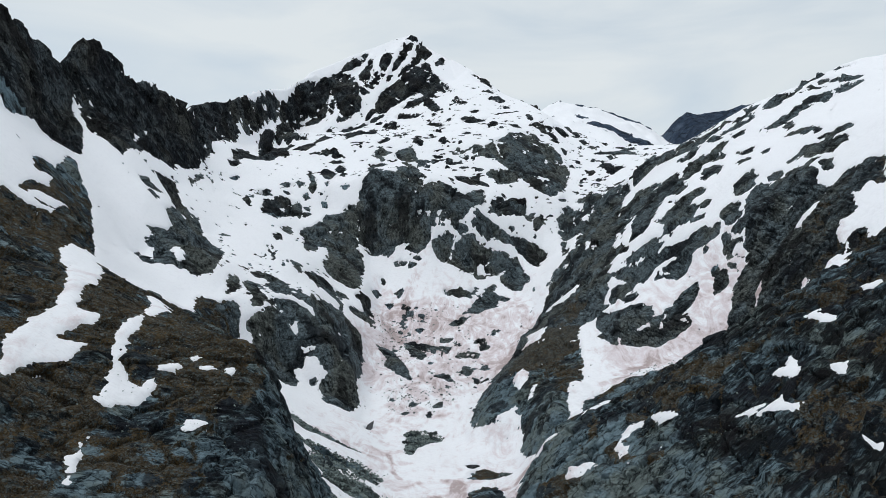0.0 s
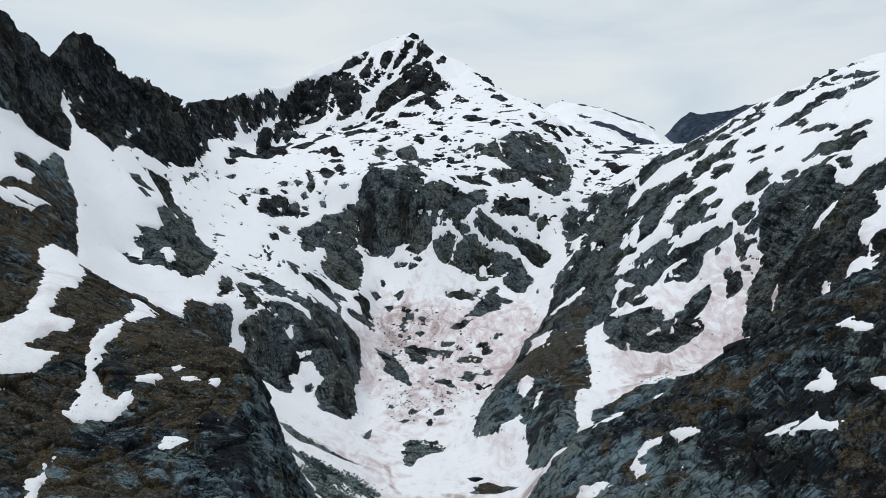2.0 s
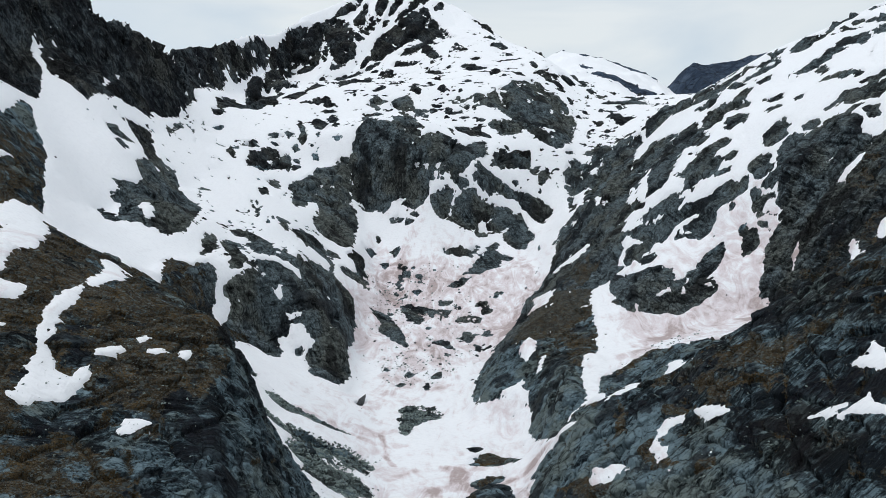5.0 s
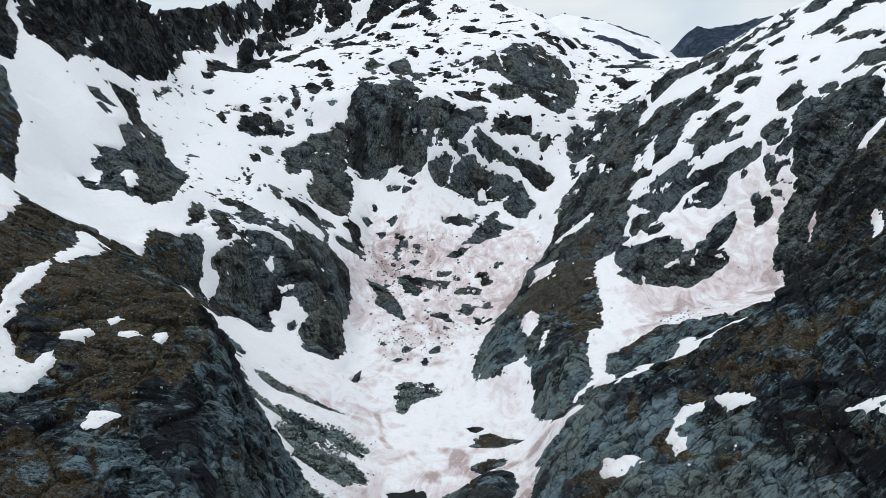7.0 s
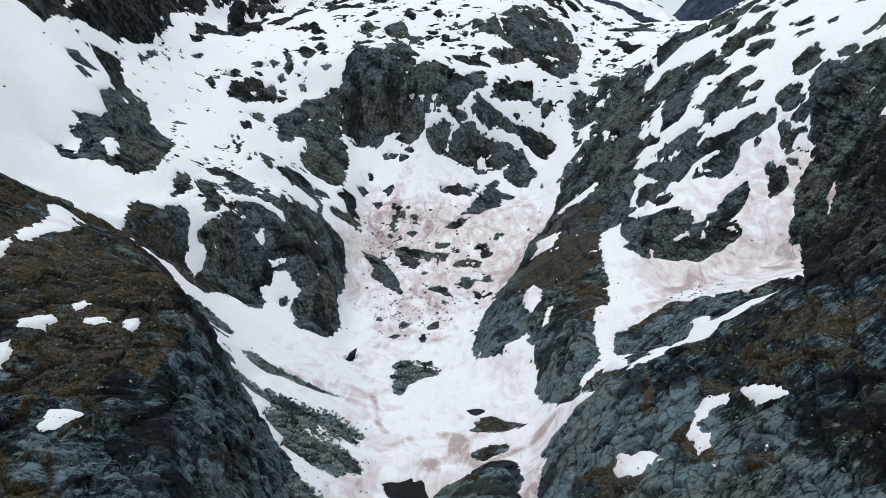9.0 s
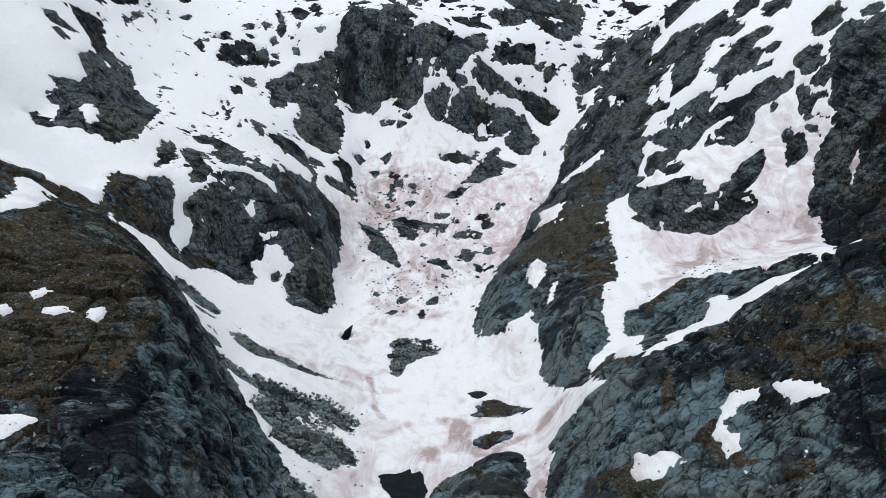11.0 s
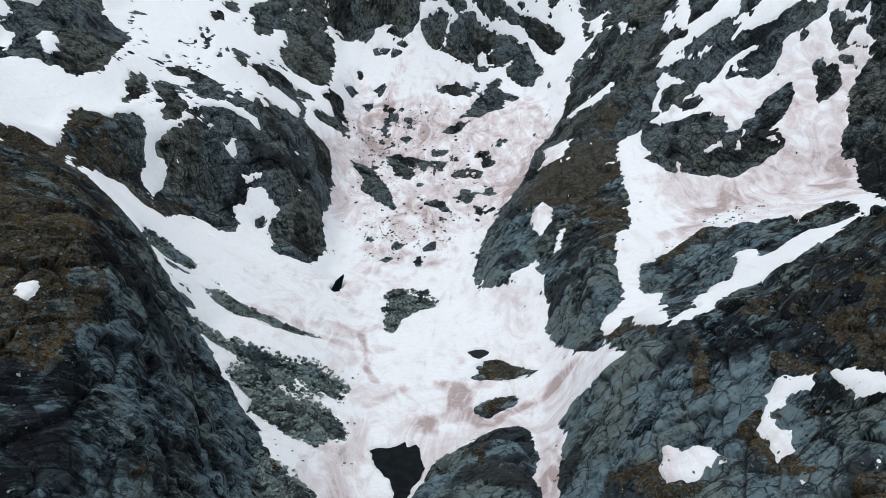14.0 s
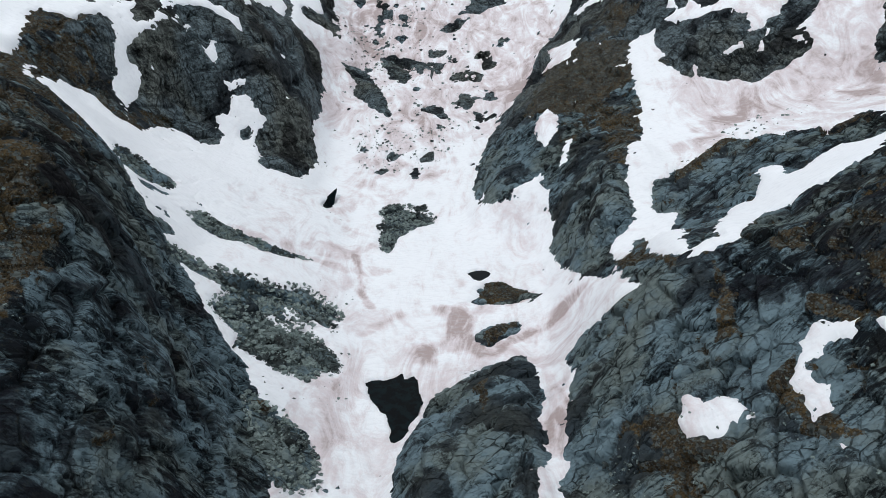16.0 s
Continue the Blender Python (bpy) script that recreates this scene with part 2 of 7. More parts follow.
def snow_material():
    """Old spring snow: wind ripples, melt cups, and a mauve to rusty bloom where dust and algae gather."""
    m, n, b = material("snow")
    where = n.nodes.new("ShaderNodeNewGeometry").outputs["Position"]
    zone = node(n, "ShaderNodeAttribute")
    zone.attribute_name = "stain"
    flow = stretched(n, where, (0.085, 0.03, 0.05), (0, 0, -24))
    patch = noise_node(n, where, 0.03, 7, 0.66, 1.2)
    bands = noise_node(n, flow, 1.0, 10, 0.68, 1.8)
    cups = noise_node(n, stretched(n, where, (0.35, 0.9, 0.6), (0, 0, 12)), 1.0, 6, 0.65, 0.3)
    fleck = noise_node(n, where, 0.9, 8, 0.74)
    amount = sums(n, "ADD", sums(n, "MULTIPLY", patch, 0.75), sums(n, "MULTIPLY", bands, 0.55))
    amount = sums(n, "ADD", amount, sums(n, "MULTIPLY", fleck, 0.22))
    amount = sums(n, "ADD", amount, sums(n, "MULTIPLY", zone.outputs["Fac"], sums(n, "ADD", sums(n, "MULTIPLY", bands, 0.9), -0.03)))
    colour = mixed(n, span(n, amount, 0.88, 1.18), (0.885, 0.897, 0.937), (0.70, 0.625, 0.652))
    colour = mixed(n, span(n, amount, 1.12, 1.42), colour, (0.42, 0.335, 0.33))
    colour = mixed(n, sums(n, "MULTIPLY", span(n, cups, 0.45, 0.7), 0.26), colour, (0.62, 0.63, 0.68))
    n.links.new(colour, b.inputs["Base Color"])
    b.inputs["Roughness"].default_value = 0.7
    b.inputs["Specular IOR Level"].default_value = 0.2
    first = relief(n, b, bands, 1.8, 0.5)
    second = relief(n, b, cups, 0.6, 0.55, first)
    relief(n, b, fleck, 0.35, 0.5, second)
    return m


SNOW = snow_material()


def water_material():
    m, n, b = material("meltwater")
    where = n.nodes.new("ShaderNodeNewGeometry").outputs["Position"]
    colour = mixed(n, span(n, noise_node(n, where, 0.3, 5, 0.6), 0.4, 0.65), (0.001, 0.002, 0.003), (0.003, 0.008, 0.010))
    n.links.new(colour, b.inputs["Base Color"])
    b.inputs["Roughness"].default_value = 0.06
    b.inputs["IOR"].default_value = 1.33
    b.inputs["Specular IOR Level"].default_value = 0.1
    relief(n, b, noise_node(n, where, 2.0, 3, 0.5), 0.03, 0.2)
    return m


WATER = water_material()

# ---- the lie of the land: cross-sections of the valley, (x, height) at a distance y up the valley ----
SECTIONS = {}


def section(y, *points):
    SECTIONS[y] = points


section(20, (-400, 190), (-200, 110), (-110, 45), (-60, 20), (-30, 0), (30, 0), (60, 25), (120, 60), (240, 150), (420, 240))
section(100, (-400, 200), (-180, 105), (-110, 50), (-80, 40), (-55, 25), (-30, 2), (30, 3), (60, 30), (100, 55), (180, 110), (420, 250))
section(160, (-400, 215), (-180, 100), (-110, 58), (-80, 52), (-65, 47), (-45, 20), (-32, 0), (-10, -4), (5, 0), (20, 10), (40, 24), (60, 38), (90, 58), (130, 90),
        (200, 140), (420, 280))
section(190, (-400, 225), (-180, 105), (-107, 65), (-86, 62), (-65, 56), (-58, 47), (-42, 15), (-32, 2), (-20, -5), (-13, -3), (-6, 12), (18, 18), (24, 14), (34, 20),
        (45, 32), (60, 42), (75, 52), (88, 62), (111, 78), (160, 112), (240, 170), (420, 290))
section(215, (-400, 235), (-180, 108), (-113, 79), (-101, 75), (-84, 71), (-73, 64), (-67, 56), (-54, 35), (-49, 23), (-40, 10), (-32, 1), (-20, -6), (-14, -5), (-9, 5),
        (-3, 13), (8, 15), (19, 20), (24, 14), (30, 17), (35, 26), (50, 36), (60, 43), (75, 53), (92, 73), (111, 83), (160, 115), (240, 172), (420, 295))
section(240, (-400, 240), (-180, 112), (-107, 80), (-86, 79), (-77, 71), (-66, 45), (-52, 16), (-42, 7), (-30, -3), (-16, -7), (-11, -5), (-6, 5), (8, 11), (16, 15.5),
        (22, 14), (26, 11), (32, 18), (41, 30), (50, 38), (63, 48), (78, 57), (90, 69), (120, 90), (180, 125), (260, 185), (420, 295))
section(265, (-400, 245), (-180, 104), (-140, 90), (-107, 80), (-95, 74), (-86, 59), (-72, 30), (-60, 14), (-48, 6), (-38, 0), (-25, -7), (-5, -8), (2, -3), (10, 4),
        (20, 10), (26, 10), (31, 7), (36, 15), (48, 34), (62, 47), (75, 52), (90, 55), (107, 67), (140, 90), (200, 125), (280, 190), (420, 295))
section(290, (-400, 240), (-205, 114), (-143, 86), (-120, 82), (-105, 70), (-90, 45), (-76, 25), (-63, 14), (-45, 3), (-35, -2), (-25, -7), (20, -7), (35, -3), (44, 10),
        (52, 26), (62, 38), (78, 44), (92, 46), (108, 58), (140, 78), (200, 125), (290, 200), (420, 290))
section(318, (-400, 250), (-300, 200), (-222, 126), (-171, 96), (-140, 78), (-115, 60), (-100, 42), (-80, 20), (-63, 13), (-45, 1.5), (-35, -4), (-25, -7), (25, -7),
        (40, -1), (46, 8), (54, 18), (70, 25), (88, 35), (105, 47), (125, 56), (160, 72), (220, 115), (300, 195), (420, 285))
section(345, (-420, 270), (-300, 215), (-240, 152), (-213, 122), (-190, 97), (-160, 86), (-135, 68), (-110, 42), (-90, 24), (-76, 16), (-55, 4), (-40, -4), (-30, -7),
        (30, -7), (42, -4), (48, 6), (56, 24), (64, 31), (70, 27), (80, 30), (93, 35), (110, 46), (135, 56), (170, 68), (230, 125), (310, 205), (420, 285))
section(375, (-440, 280), (-320, 235), (-240, 150), (-215, 118), (-190, 96), (-168, 80), (-155, 78), (-140, 55), (-115, 35), (-95, 24), (-75, 12), (-55, 3), (-40, -5),
        (-30, -7), (35, -7), (46, 3), (52, 16), (64, 33), (80, 39), (90, 36), (105, 40), (120, 46), (150, 54), (180, 64), (205, 95), (235, 140), (310, 210), (440, 300))
section(405, (-450, 290), (-330, 240), (-250, 150), (-215, 112), (-190, 97), (-166, 86), (-150, 80), (-144, 68), (-136, 50), (-120, 32), (-95, 18), (-75, 9), (-55, 0),
        (-40, -6), (12, -7), (22, 6), (30, 14), (45, 18), (60, 27), (78, 36), (90, 34), (110, 40), (145, 50), (175, 59), (187, 75), (205, 100), (240, 148), (320, 225),
        (450, 305))
section(435, (-460, 265), (-340, 240), (-260, 160), (-219, 107), (-194, 112), (-180, 103), (-160, 88), (-140, 80), (-130, 73), (-124, 55), (-118, 33), (-100, 21),
        (-76, 12), (-68, 6), (-60, -4), (-50, -7), (5, -6), (18, -2), (26, 10), (38, 19), (52, 29), (70, 34), (95, 42), (120, 50), (147, 57), (160, 66), (172, 76),
        (192, 88), (212, 108), (236, 142), (330, 235), (460, 310))
section(462, (-470, 265), (-340, 240), (-260, 158), (-215, 120), (-190, 116), (-172, 104), (-150, 88), (-129, 79), (-112, 58), (-90, 46), (-76, 24), (-66, 4), (-56, -3),
        (-40, -4), (0, -3), (22, 3), (33, 16), (50, 29), (73, 35), (95, 46), (115, 56), (130, 72), (146, 74), (170, 82), (198, 104), (212, 122), (226, 152), (310, 222),
        (470, 315))
section(500, (-480, 265), (-350, 245), (-284, 188), (-237, 155), (-200, 112), (-180, 109), (-160, 100), (-135, 90), (-110, 80), (-92, 60), (-80, 38), (-70, 14),
        (-62, 4), (-40, 3), (0, 4), (25, 5), (36, 12), (50, 28), (75, 42), (98, 54), (113, 58), (122, 68), (140, 82), (180, 106), (200, 130), (230, 160), (300, 222),
        (480, 318))
section(560, (-480, 262), (-380, 255), (-330, 232), (-284, 200), (-250, 160), (-215, 125), (-180, 112), (-140, 98), (-115, 78), (-98, 62), (-84, 46), (-72, 24),
        (-60, 16), (-30, 13), (10, 13), (40, 16), (56, 24), (66, 38), (80, 49), (100, 70), (120, 86), (150, 120), (170, 144), (200, 165), (250, 200), (320, 240),
        (480, 325))
section(615, (-520, 265), (-440, 262), (-362, 258), (-338, 244), (-300, 212), (-270, 172), (-220, 137), (-180, 120), (-140, 98), (-112, 72), (-96, 60), (-80, 46),
        (-70, 38), (-55, 24), (-28, 20), (10, 27), (50, 32), (80, 44), (95, 66), (108, 80), (140, 115), (170, 143), (220, 184), (290, 225), (380, 285), (460, 322),
        (640, 330))
section(670, (-520, 262), (-400, 258), (-345, 256), (-320, 240), (-295, 203), (-265, 174), (-220, 143), (-180, 127), (-140, 106), (-110, 84), (-92, 76), (-78, 52),
        (-60, 40), (-10, 44), (40, 48), (85, 60), (110, 88), (137, 122), (180, 152), (230, 192), (281, 234), (360, 285), (430, 322), (640, 345))
section(720, (-520, 260), (-400, 256), (-338, 254), (-316, 236), (-290, 202), (-250, 170), (-200, 153), (-165, 130), (-135, 115), (-115, 106), (-100, 90), (-75, 66),
        (-40, 70), (0, 68), (40, 62), (80, 66), (110, 90), (130, 112), (160, 140), (210, 185), (270, 235), (350, 290), (425, 327), (640, 350))
section(765, (-520, 262), (-400, 258), (-345, 254), (-310, 225), (-270, 188), (-220, 167), (-180, 150), (-150, 140), (-125, 130), (-108, 118), (-92, 103), (-60, 110),
        (-25, 116), (0, 108), (20, 98), (45, 84), (80, 76), (105, 90), (125, 108), (150, 128), (200, 174), (255, 232), (340, 288), (430, 325), (640, 350))
section(800, (-520, 270), (-400, 268), (-335, 258), (-300, 226), (-260, 195), (-200, 175), (-150, 156), (-125, 158), (-105, 168), (-95, 192), (-60, 192), (-30, 186),
        (0, 172), (30, 160), (50, 130), (75, 110), (110, 100), (135, 117), (165, 140), (200, 174), (255, 236), (350, 292), (430, 320), (640, 345))
section(830, (-540, 290), (-400, 280), (-345, 268), (-290, 224), (-240, 200), (-180, 190), (-130, 195), (-95, 213), (-60, 212), (-35, 208), (0, 195), (35, 174),
        (60, 160), (90, 140), (115, 130), (140, 135), (180, 166), (235, 224), (285, 247), (360, 290), (440, 315), (640, 340))
section(900, (-560, 250), (-430, 275), (-367, 292), (-300, 240), (-240, 222), (-180, 218), (-100, 222), (-40, 220), (20, 212), (70, 212), (110, 206), (140, 200),
        (160, 182), (190, 190), (240, 213), (300, 248), (380, 280), (640, 320))
section(1000, (-600, 280), (-430, 295), (-360, 315), (-333, 262), (-290, 248), (-230, 268), (-150, 272), (-80, 275), (0, 278), (60, 280), (85, 278), (120, 258),
        (150, 240), (180, 228), (240, 238), (290, 256), (400, 280), (640, 310))
section(1200, (-640, 320), (-460, 340), (-375, 368), (-390, 300), (-345, 286), (-280, 303), (-187, 310), (-95, 312), (0, 345), (80, 350), (143, 360), (200, 322),
        (280, 295), (400, 300), (640, 310))
section(1400, (-640, 370), (-460, 395), (-345, 425), (-325, 365), (-250, 350), (-190, 366), (-120, 420), (-60, 432), (-10, 443), (60, 443), (130, 408), (220, 330),
        (320, 300), (640, 300))
section(1500, (-640, 390), (-480, 415), (-340, 445), (-290, 440), (-230, 430), (-170, 470), (-120, 520), (-70, 510), (-20, 480), (64, 464), (150, 395), (300, 310),
        (640, 300))
section(1580, (-640, 400), (-480, 430), (-350, 470), (-272, 526), (-200, 550), (-150, 572), (-106, 588), (-75, 566), (-30, 522), (40, 470), (150, 395), (300, 310),
        (640, 290))
section(1750, (-640, 430), (-400, 440), (-250, 470), (-106, 500), (0, 440), (150, 360), (300, 300), (640, 280))
section(2100, (-640, 330), (-250, 340), (0, 320), (300, 260), (640, 240))
SECTION_Y = np.array(sorted(SECTIONS), float)
LINE_X = np.arange(-700.0, 701.0, 1.0)


def smooth(a, sigma):
    k = np.exp(-0.5 * (np.arange(-3 * sigma, 3 * sigma + 1) / sigma) ** 2)
    wide = np.pad(a, len(k) // 2, mode="edge")
    return np.convolve(wide, k / k.sum(), "valid")


LINE_Z = np.array([smooth(np.interp(LINE_X, *np.array(SECTIONS[y], float).T), 2 if y < 620 else 3 if y < 900 else 7) for y in sorted(SECTIONS)])


def section_slopes(z, y):
    """Slopes along y that overshoot nowhere."""
    step = np.diff(y)[:, None]
    run = np.diff(z, axis=0) / step
    w1, w2 = 2 * step[1:] + step[:-1], step[1:] + 2 * step[:-1]
    with np.errstate(divide="ignore", invalid="ignore"):
        mid = np.where(run[1:] * run[:-1] > 0, (w1 + w2) / (w1 / run[:-1] + w2 / run[1:]), 0.0)
    return np.vstack([run[:1], mid, run[-1:]])


LINE_D = section_slopes(LINE_Z, SECTION_Y)


def land(x, y):
    """Height of the smooth land at plan points."""
    x, y = np.asarray(x, float), np.clip(np.asarray(y, float), SECTION_Y[0], SECTION_Y[-1])
    i = np.clip(np.searchsorted(SECTION_Y, y) - 1, 0, len(SECTION_Y) - 2)
    fx = np.clip(x - LINE_X[0], 0, len(LINE_X) - 1.001)
    j = fx.astype(int)
    f = fx - j
    h = SECTION_Y[i + 1] - SECTION_Y[i]
    u = (y - SECTION_Y[i]) / h
    pick = lambda a, k: a[k, j] * (1 - f) + a[k, j + 1] * f  # noqa: E731
    return (pick(LINE_Z, i) * (2 * u**3 - 3 * u**2 + 1) + pick(LINE_D, i) * h * (u**3 - 2 * u**2 + u)
            + pick(LINE_Z, i + 1) * (3 * u**2 - 2 * u**3) + pick(LINE_D, i + 1) * h * (u**3 - u**2))


# crest lines (x, y, height) that stand above the land, and how steeply their flanks fall
CRESTS = []


def crest(fall, *line):
    CRESTS.append((fall, line))


crest(2.4, (-325, 400, 268), (-333, 455, 289), (-345, 490, 287), (-349, 515, 284), (-348, 535, 281), (-352, 553, 273), (-353, 570, 274), (-354, 585, 279),
        (-357, 600, 294), (-354, 613, 306), (-353, 625, 311), (-351, 638, 309), (-343, 655, 300), (-338, 668, 287), (-333, 678, 278), (-330, 690, 285), (-326, 703, 288),
        (-321, 715, 280), (-317, 735, 277), (-318, 770, 270))
crest(2.4, (-323, 820, 284), (-350, 870, 290), (-364, 900, 297), (-366, 950, 311), (-368, 1000, 325), (-368, 1080, 339), (-365, 1130, 357), (-357, 1200, 381),
        (-348, 1280, 403), (-333, 1330, 413), (-321, 1400, 446), (-297, 1450, 472))
crest(1.1, (-309, 1450, 473), (-273, 1520, 510), (-240, 1545, 533), (-185, 1565, 561), (-142, 1576, 582), (-106, 1580, 594))
crest(0.8, (-106, 1580, 594), (-74, 1565, 564), (-36, 1555, 542), (14, 1520, 505), (63, 1480, 470))
crest(0.75, (-11, 1540, 529), (27, 1500, 499), (62, 1440, 455), (106, 1380, 416), (154, 1300, 380), (193, 1200, 330))
crest(1, (-106, 1580, 594), (-75, 1500, 520), (-35, 1430, 462))
crest(1.9, (-272, 930, 238), (-277, 960, 261), (-279, 995, 281), (-282, 1060, 300), (-294, 1200, 330))
crest(1.6, (-275, 1040, 293), (-248, 1035, 286), (-227, 1045, 286))


def ground(x, y):
    """The land with its crests."""
    x, y = np.asarray(x, float), np.asarray(y, float)
    z = land(x, y)
    for fall, line in CRESTS:
        line = np.array(line, float)
        low, high = line.min(0) - 280, line.max(0) + 280
        k = (x > low[0]) & (x < high[0]) & (y > low[1]) & (y < high[1])
        if not k.any():
            continue
        px, py, top = x[k], y[k], np.full(k.sum(), -1e9)
        for a, b in zip(line[:-1], line[1:]):
            d = b - a
            u = np.clip(((px - a[0]) * d[0] + (py - a[1]) * d[1]) / (d[0] ** 2 + d[1] ** 2), 0, 1)
            top = np.maximum(top, a[2] + u * d[2] - fall * np.hypot(px - a[0] - u * d[0], py - a[1] - u * d[1]))
        z[k] = np.maximum(z[k], top)
    return z


# ---- noise over plan and space ----
def lattice(ix, iy, iz, seed):
    h = (ix * 374761393 + iy * 668265263 + iz * 2147483647 + seed * 144665) & 0xFFFFFFFF
    h = ((h ^ (h >> 13)) * 1274126177) & 0xFFFFFFFF
    return ((h ^ (h >> 16)) & 0xFFFF) / 32767.5 - 1.0


def waves(x, y, z, scale, seed=0):
    """Smooth noise of about -1 to 1 with lumps of that size in metres."""
    p = [np.asarray(v, float) / scale for v in (x, y, z)]
    i = [np.floor(v).astype(np.int64) for v in p]
    f = [v - k for v, k in zip(p, i)]
    s = [v * v * v * (v * (v * 6 - 15) + 10) for v in f]
    total = 0.0
    for a in (0, 1):
        for b in (0, 1):
            for c in (0, 1):
                w = (s[0] if a else 1 - s[0]) * (s[1] if b else 1 - s[1]) * (s[2] if c else 1 - s[2])
                total = total + w * lattice(i[0] + a, i[1] + b, i[2] + c, seed)
    return total


def layered(x, y, z, scale, octaves, seed=0, keep=0.5):
    total, size = 0.0, 0.0
    for k in range(octaves):
        total = total + keep**k * waves(x + 31.7 * k, y - 17.3 * k, z + 9.1 * k, scale / 2**k, seed + k)
        size += keep**k
    return total / size * 1.6


def ridged(x, y, z, scale, octaves, seed=0):
    total, size = 0.0, 0.0
    for k in range(octaves):
        total = total + 0.5**k * (1 - 2 * np.abs(waves(x + 31.7 * k, y - 17.3 * k, z, scale / 2**k, seed + k)))
        size += 0.5**k
    return total / size


# ---- where snow lies and where rock is bare: outlines in plan, laid one over another ----
AREAS = []


def rock(*outline):
    AREAS.append((-1, np.array(outline, float)))


def snow(*outline):
    AREAS.append((1, np.array(outline, float)))


SCREES = []


def scree(*outline):
    rock(*outline)
    SCREES.append(np.array(outline, float))


TURFS, PALES = [], []


def turf_on(*outline):
    TURFS.append(np.array(outline, float))


def pale_on(*outline):
    PALES.append(np.array(outline, float))


PONDS = []


def water(*outline):
    PONDS.append(np.array(outline, float))


rock((-171.4, 338.8), (-159.8, 336.3), (-152.3, 345.3), (-145.2, 348), (-130.1, 337.8), (-122.4, 338.8), (-108.1, 328.6), (-92.1, 306.4), (-79.9, 292), (-69.1, 279.7), (-61, 269.1), (-52.3, 261.8), (-48.3, 251.9), (-47.4, 240.1), (-43.8, 239), (-28, 190), (-28, 20), (-240, 20), (-240, 235))
rock((29, 231), (34.2, 251.4), (35.4, 263.4), (39.9, 266.7), (43.9, 262.9), (53, 261.7), (65.8, 257.5), (72.7, 259.5), (91.5, 286.2), (100.6, 287.5), (108.6, 286.8), (118.2, 289.2), (143.8, 319.9), (135.5, 290.1), (136.5, 281.6), (330, 300), (330, 20), (24, 20), (24, 190))
rock((17.3, 433.9), (21.7, 466.9), (30.3, 501), (42.1, 519.5), (51.9, 545.9), (60.5, 574.1), (74.8, 610), (82.9, 624.1), (89.9, 630.4), (97.7, 656.5), (112.3, 717.4), (130.3, 739.1), (153.7, 809), (159.8, 830.3), (182.5, 848.3), (211.4, 876.3), (215.1, 809.7), (180.1, 713.8), (153.5, 625.5), (149.2, 578.4), (136.1, 568.8), (132, 534.1), (126.5, 523.8), (120.7, 512.4), (111.4, 515.3), (103.2, 508.9), (99.8, 492.3), (97, 470.8), (93.7, 447.5), (92.4, 420.6), (87.7, 403.5), (76.6, 382.5), (71.9, 368), (72.1, 356.4), (71.1, 343.7), (65.9, 329.9), (59.6, 322.6), (52.3, 290.8), (50.9, 305.7), (46.6, 334.6), (44.3, 358.9), (47.1, 372.6), (45.9, 384), (47.6, 389.4), (44.9, 403.3), (36.3, 399.1), (28, 395.2), (21.4, 398.9))
snow((181.7, 468), (193.5, 482.5), (204.4, 493.9), (209.5, 498.1), (213.5, 504.3), (215.4, 494.9), (214.6, 479), (216.2, 466.2), (213.4, 454.3), (206.2, 447.9), (192.8, 426.4), (188.7, 415.9), (186, 396.3), (183.3, 389.8), (178.5, 397.4), (160.4, 390.1), (140.5, 369), (124.2, 363.4), (114.3, 367.9), (100.6, 370.6), (89.7, 360.9), (84, 348.1), (73.6, 330.6), (56, 270.1), (52.5, 268.2), (62, 323.4), (66.6, 327.6), (69.8, 345.4), (70, 356.1), (72.8, 367.8), (79, 377.3), (90.5, 414.5), (93.1, 431.6), (98.1, 457.1), (102, 481), (116.6, 504), (114, 468), (119.4, 446), (134.4, 436.9), (145.3, 428.1), (155.3, 428.6), (165.7, 430.8), (174.3, 437.2), (178.4, 448.7))
snow((205, 800), (227, 790), (248, 760), (271, 743), (294, 698), (309, 646), (295, 525), (265, 465), (258, 497), (238, 505), (219, 486), (209, 468), (198, 441), (187, 459), (131, 526), (131, 548), (145, 589), (168, 669))
rock((232.3, 503.7), (243.9, 507.8), (246.9, 479.9), (259.4, 489), (260.9, 465.7), (259.9, 449.3), (256, 438.6), (261.4, 426.9), (269.7, 428.6), (280.1, 427.3), (280.7, 405.3), (262.2, 373.2), (262.4, 389.1), (254.8, 387.7), (254.2, 399.4), (247.2, 373.7), (239.9, 372.4), (238.6, 382.7), (233.5, 372.7), (231.3, 355.8), (224.7, 349.2), (187.1, 289.2), (156.5, 237.3), (213.4, 368.2), (209.4, 363.2), (152.9, 219.4), (162.3, 203.4), (270, 300), (200, 280), (137.6, 205.7), (129, 214.4), (121, 221.1), (121.3, 236.3), (190.5, 415.9), (204.3, 432.7), (207.8, 446.7), (214.5, 449.1), (214, 458), (218.2, 464.2), (222.8, 483.5))
rock((232.2, 357.6), (238, 359.4), (241, 352.6), (203.7, 282.5), (197.8, 279.5), (196, 285.7))
rock((158.7, 237.4), (163.7, 240), (160, 227.7), (155.3, 223.9))
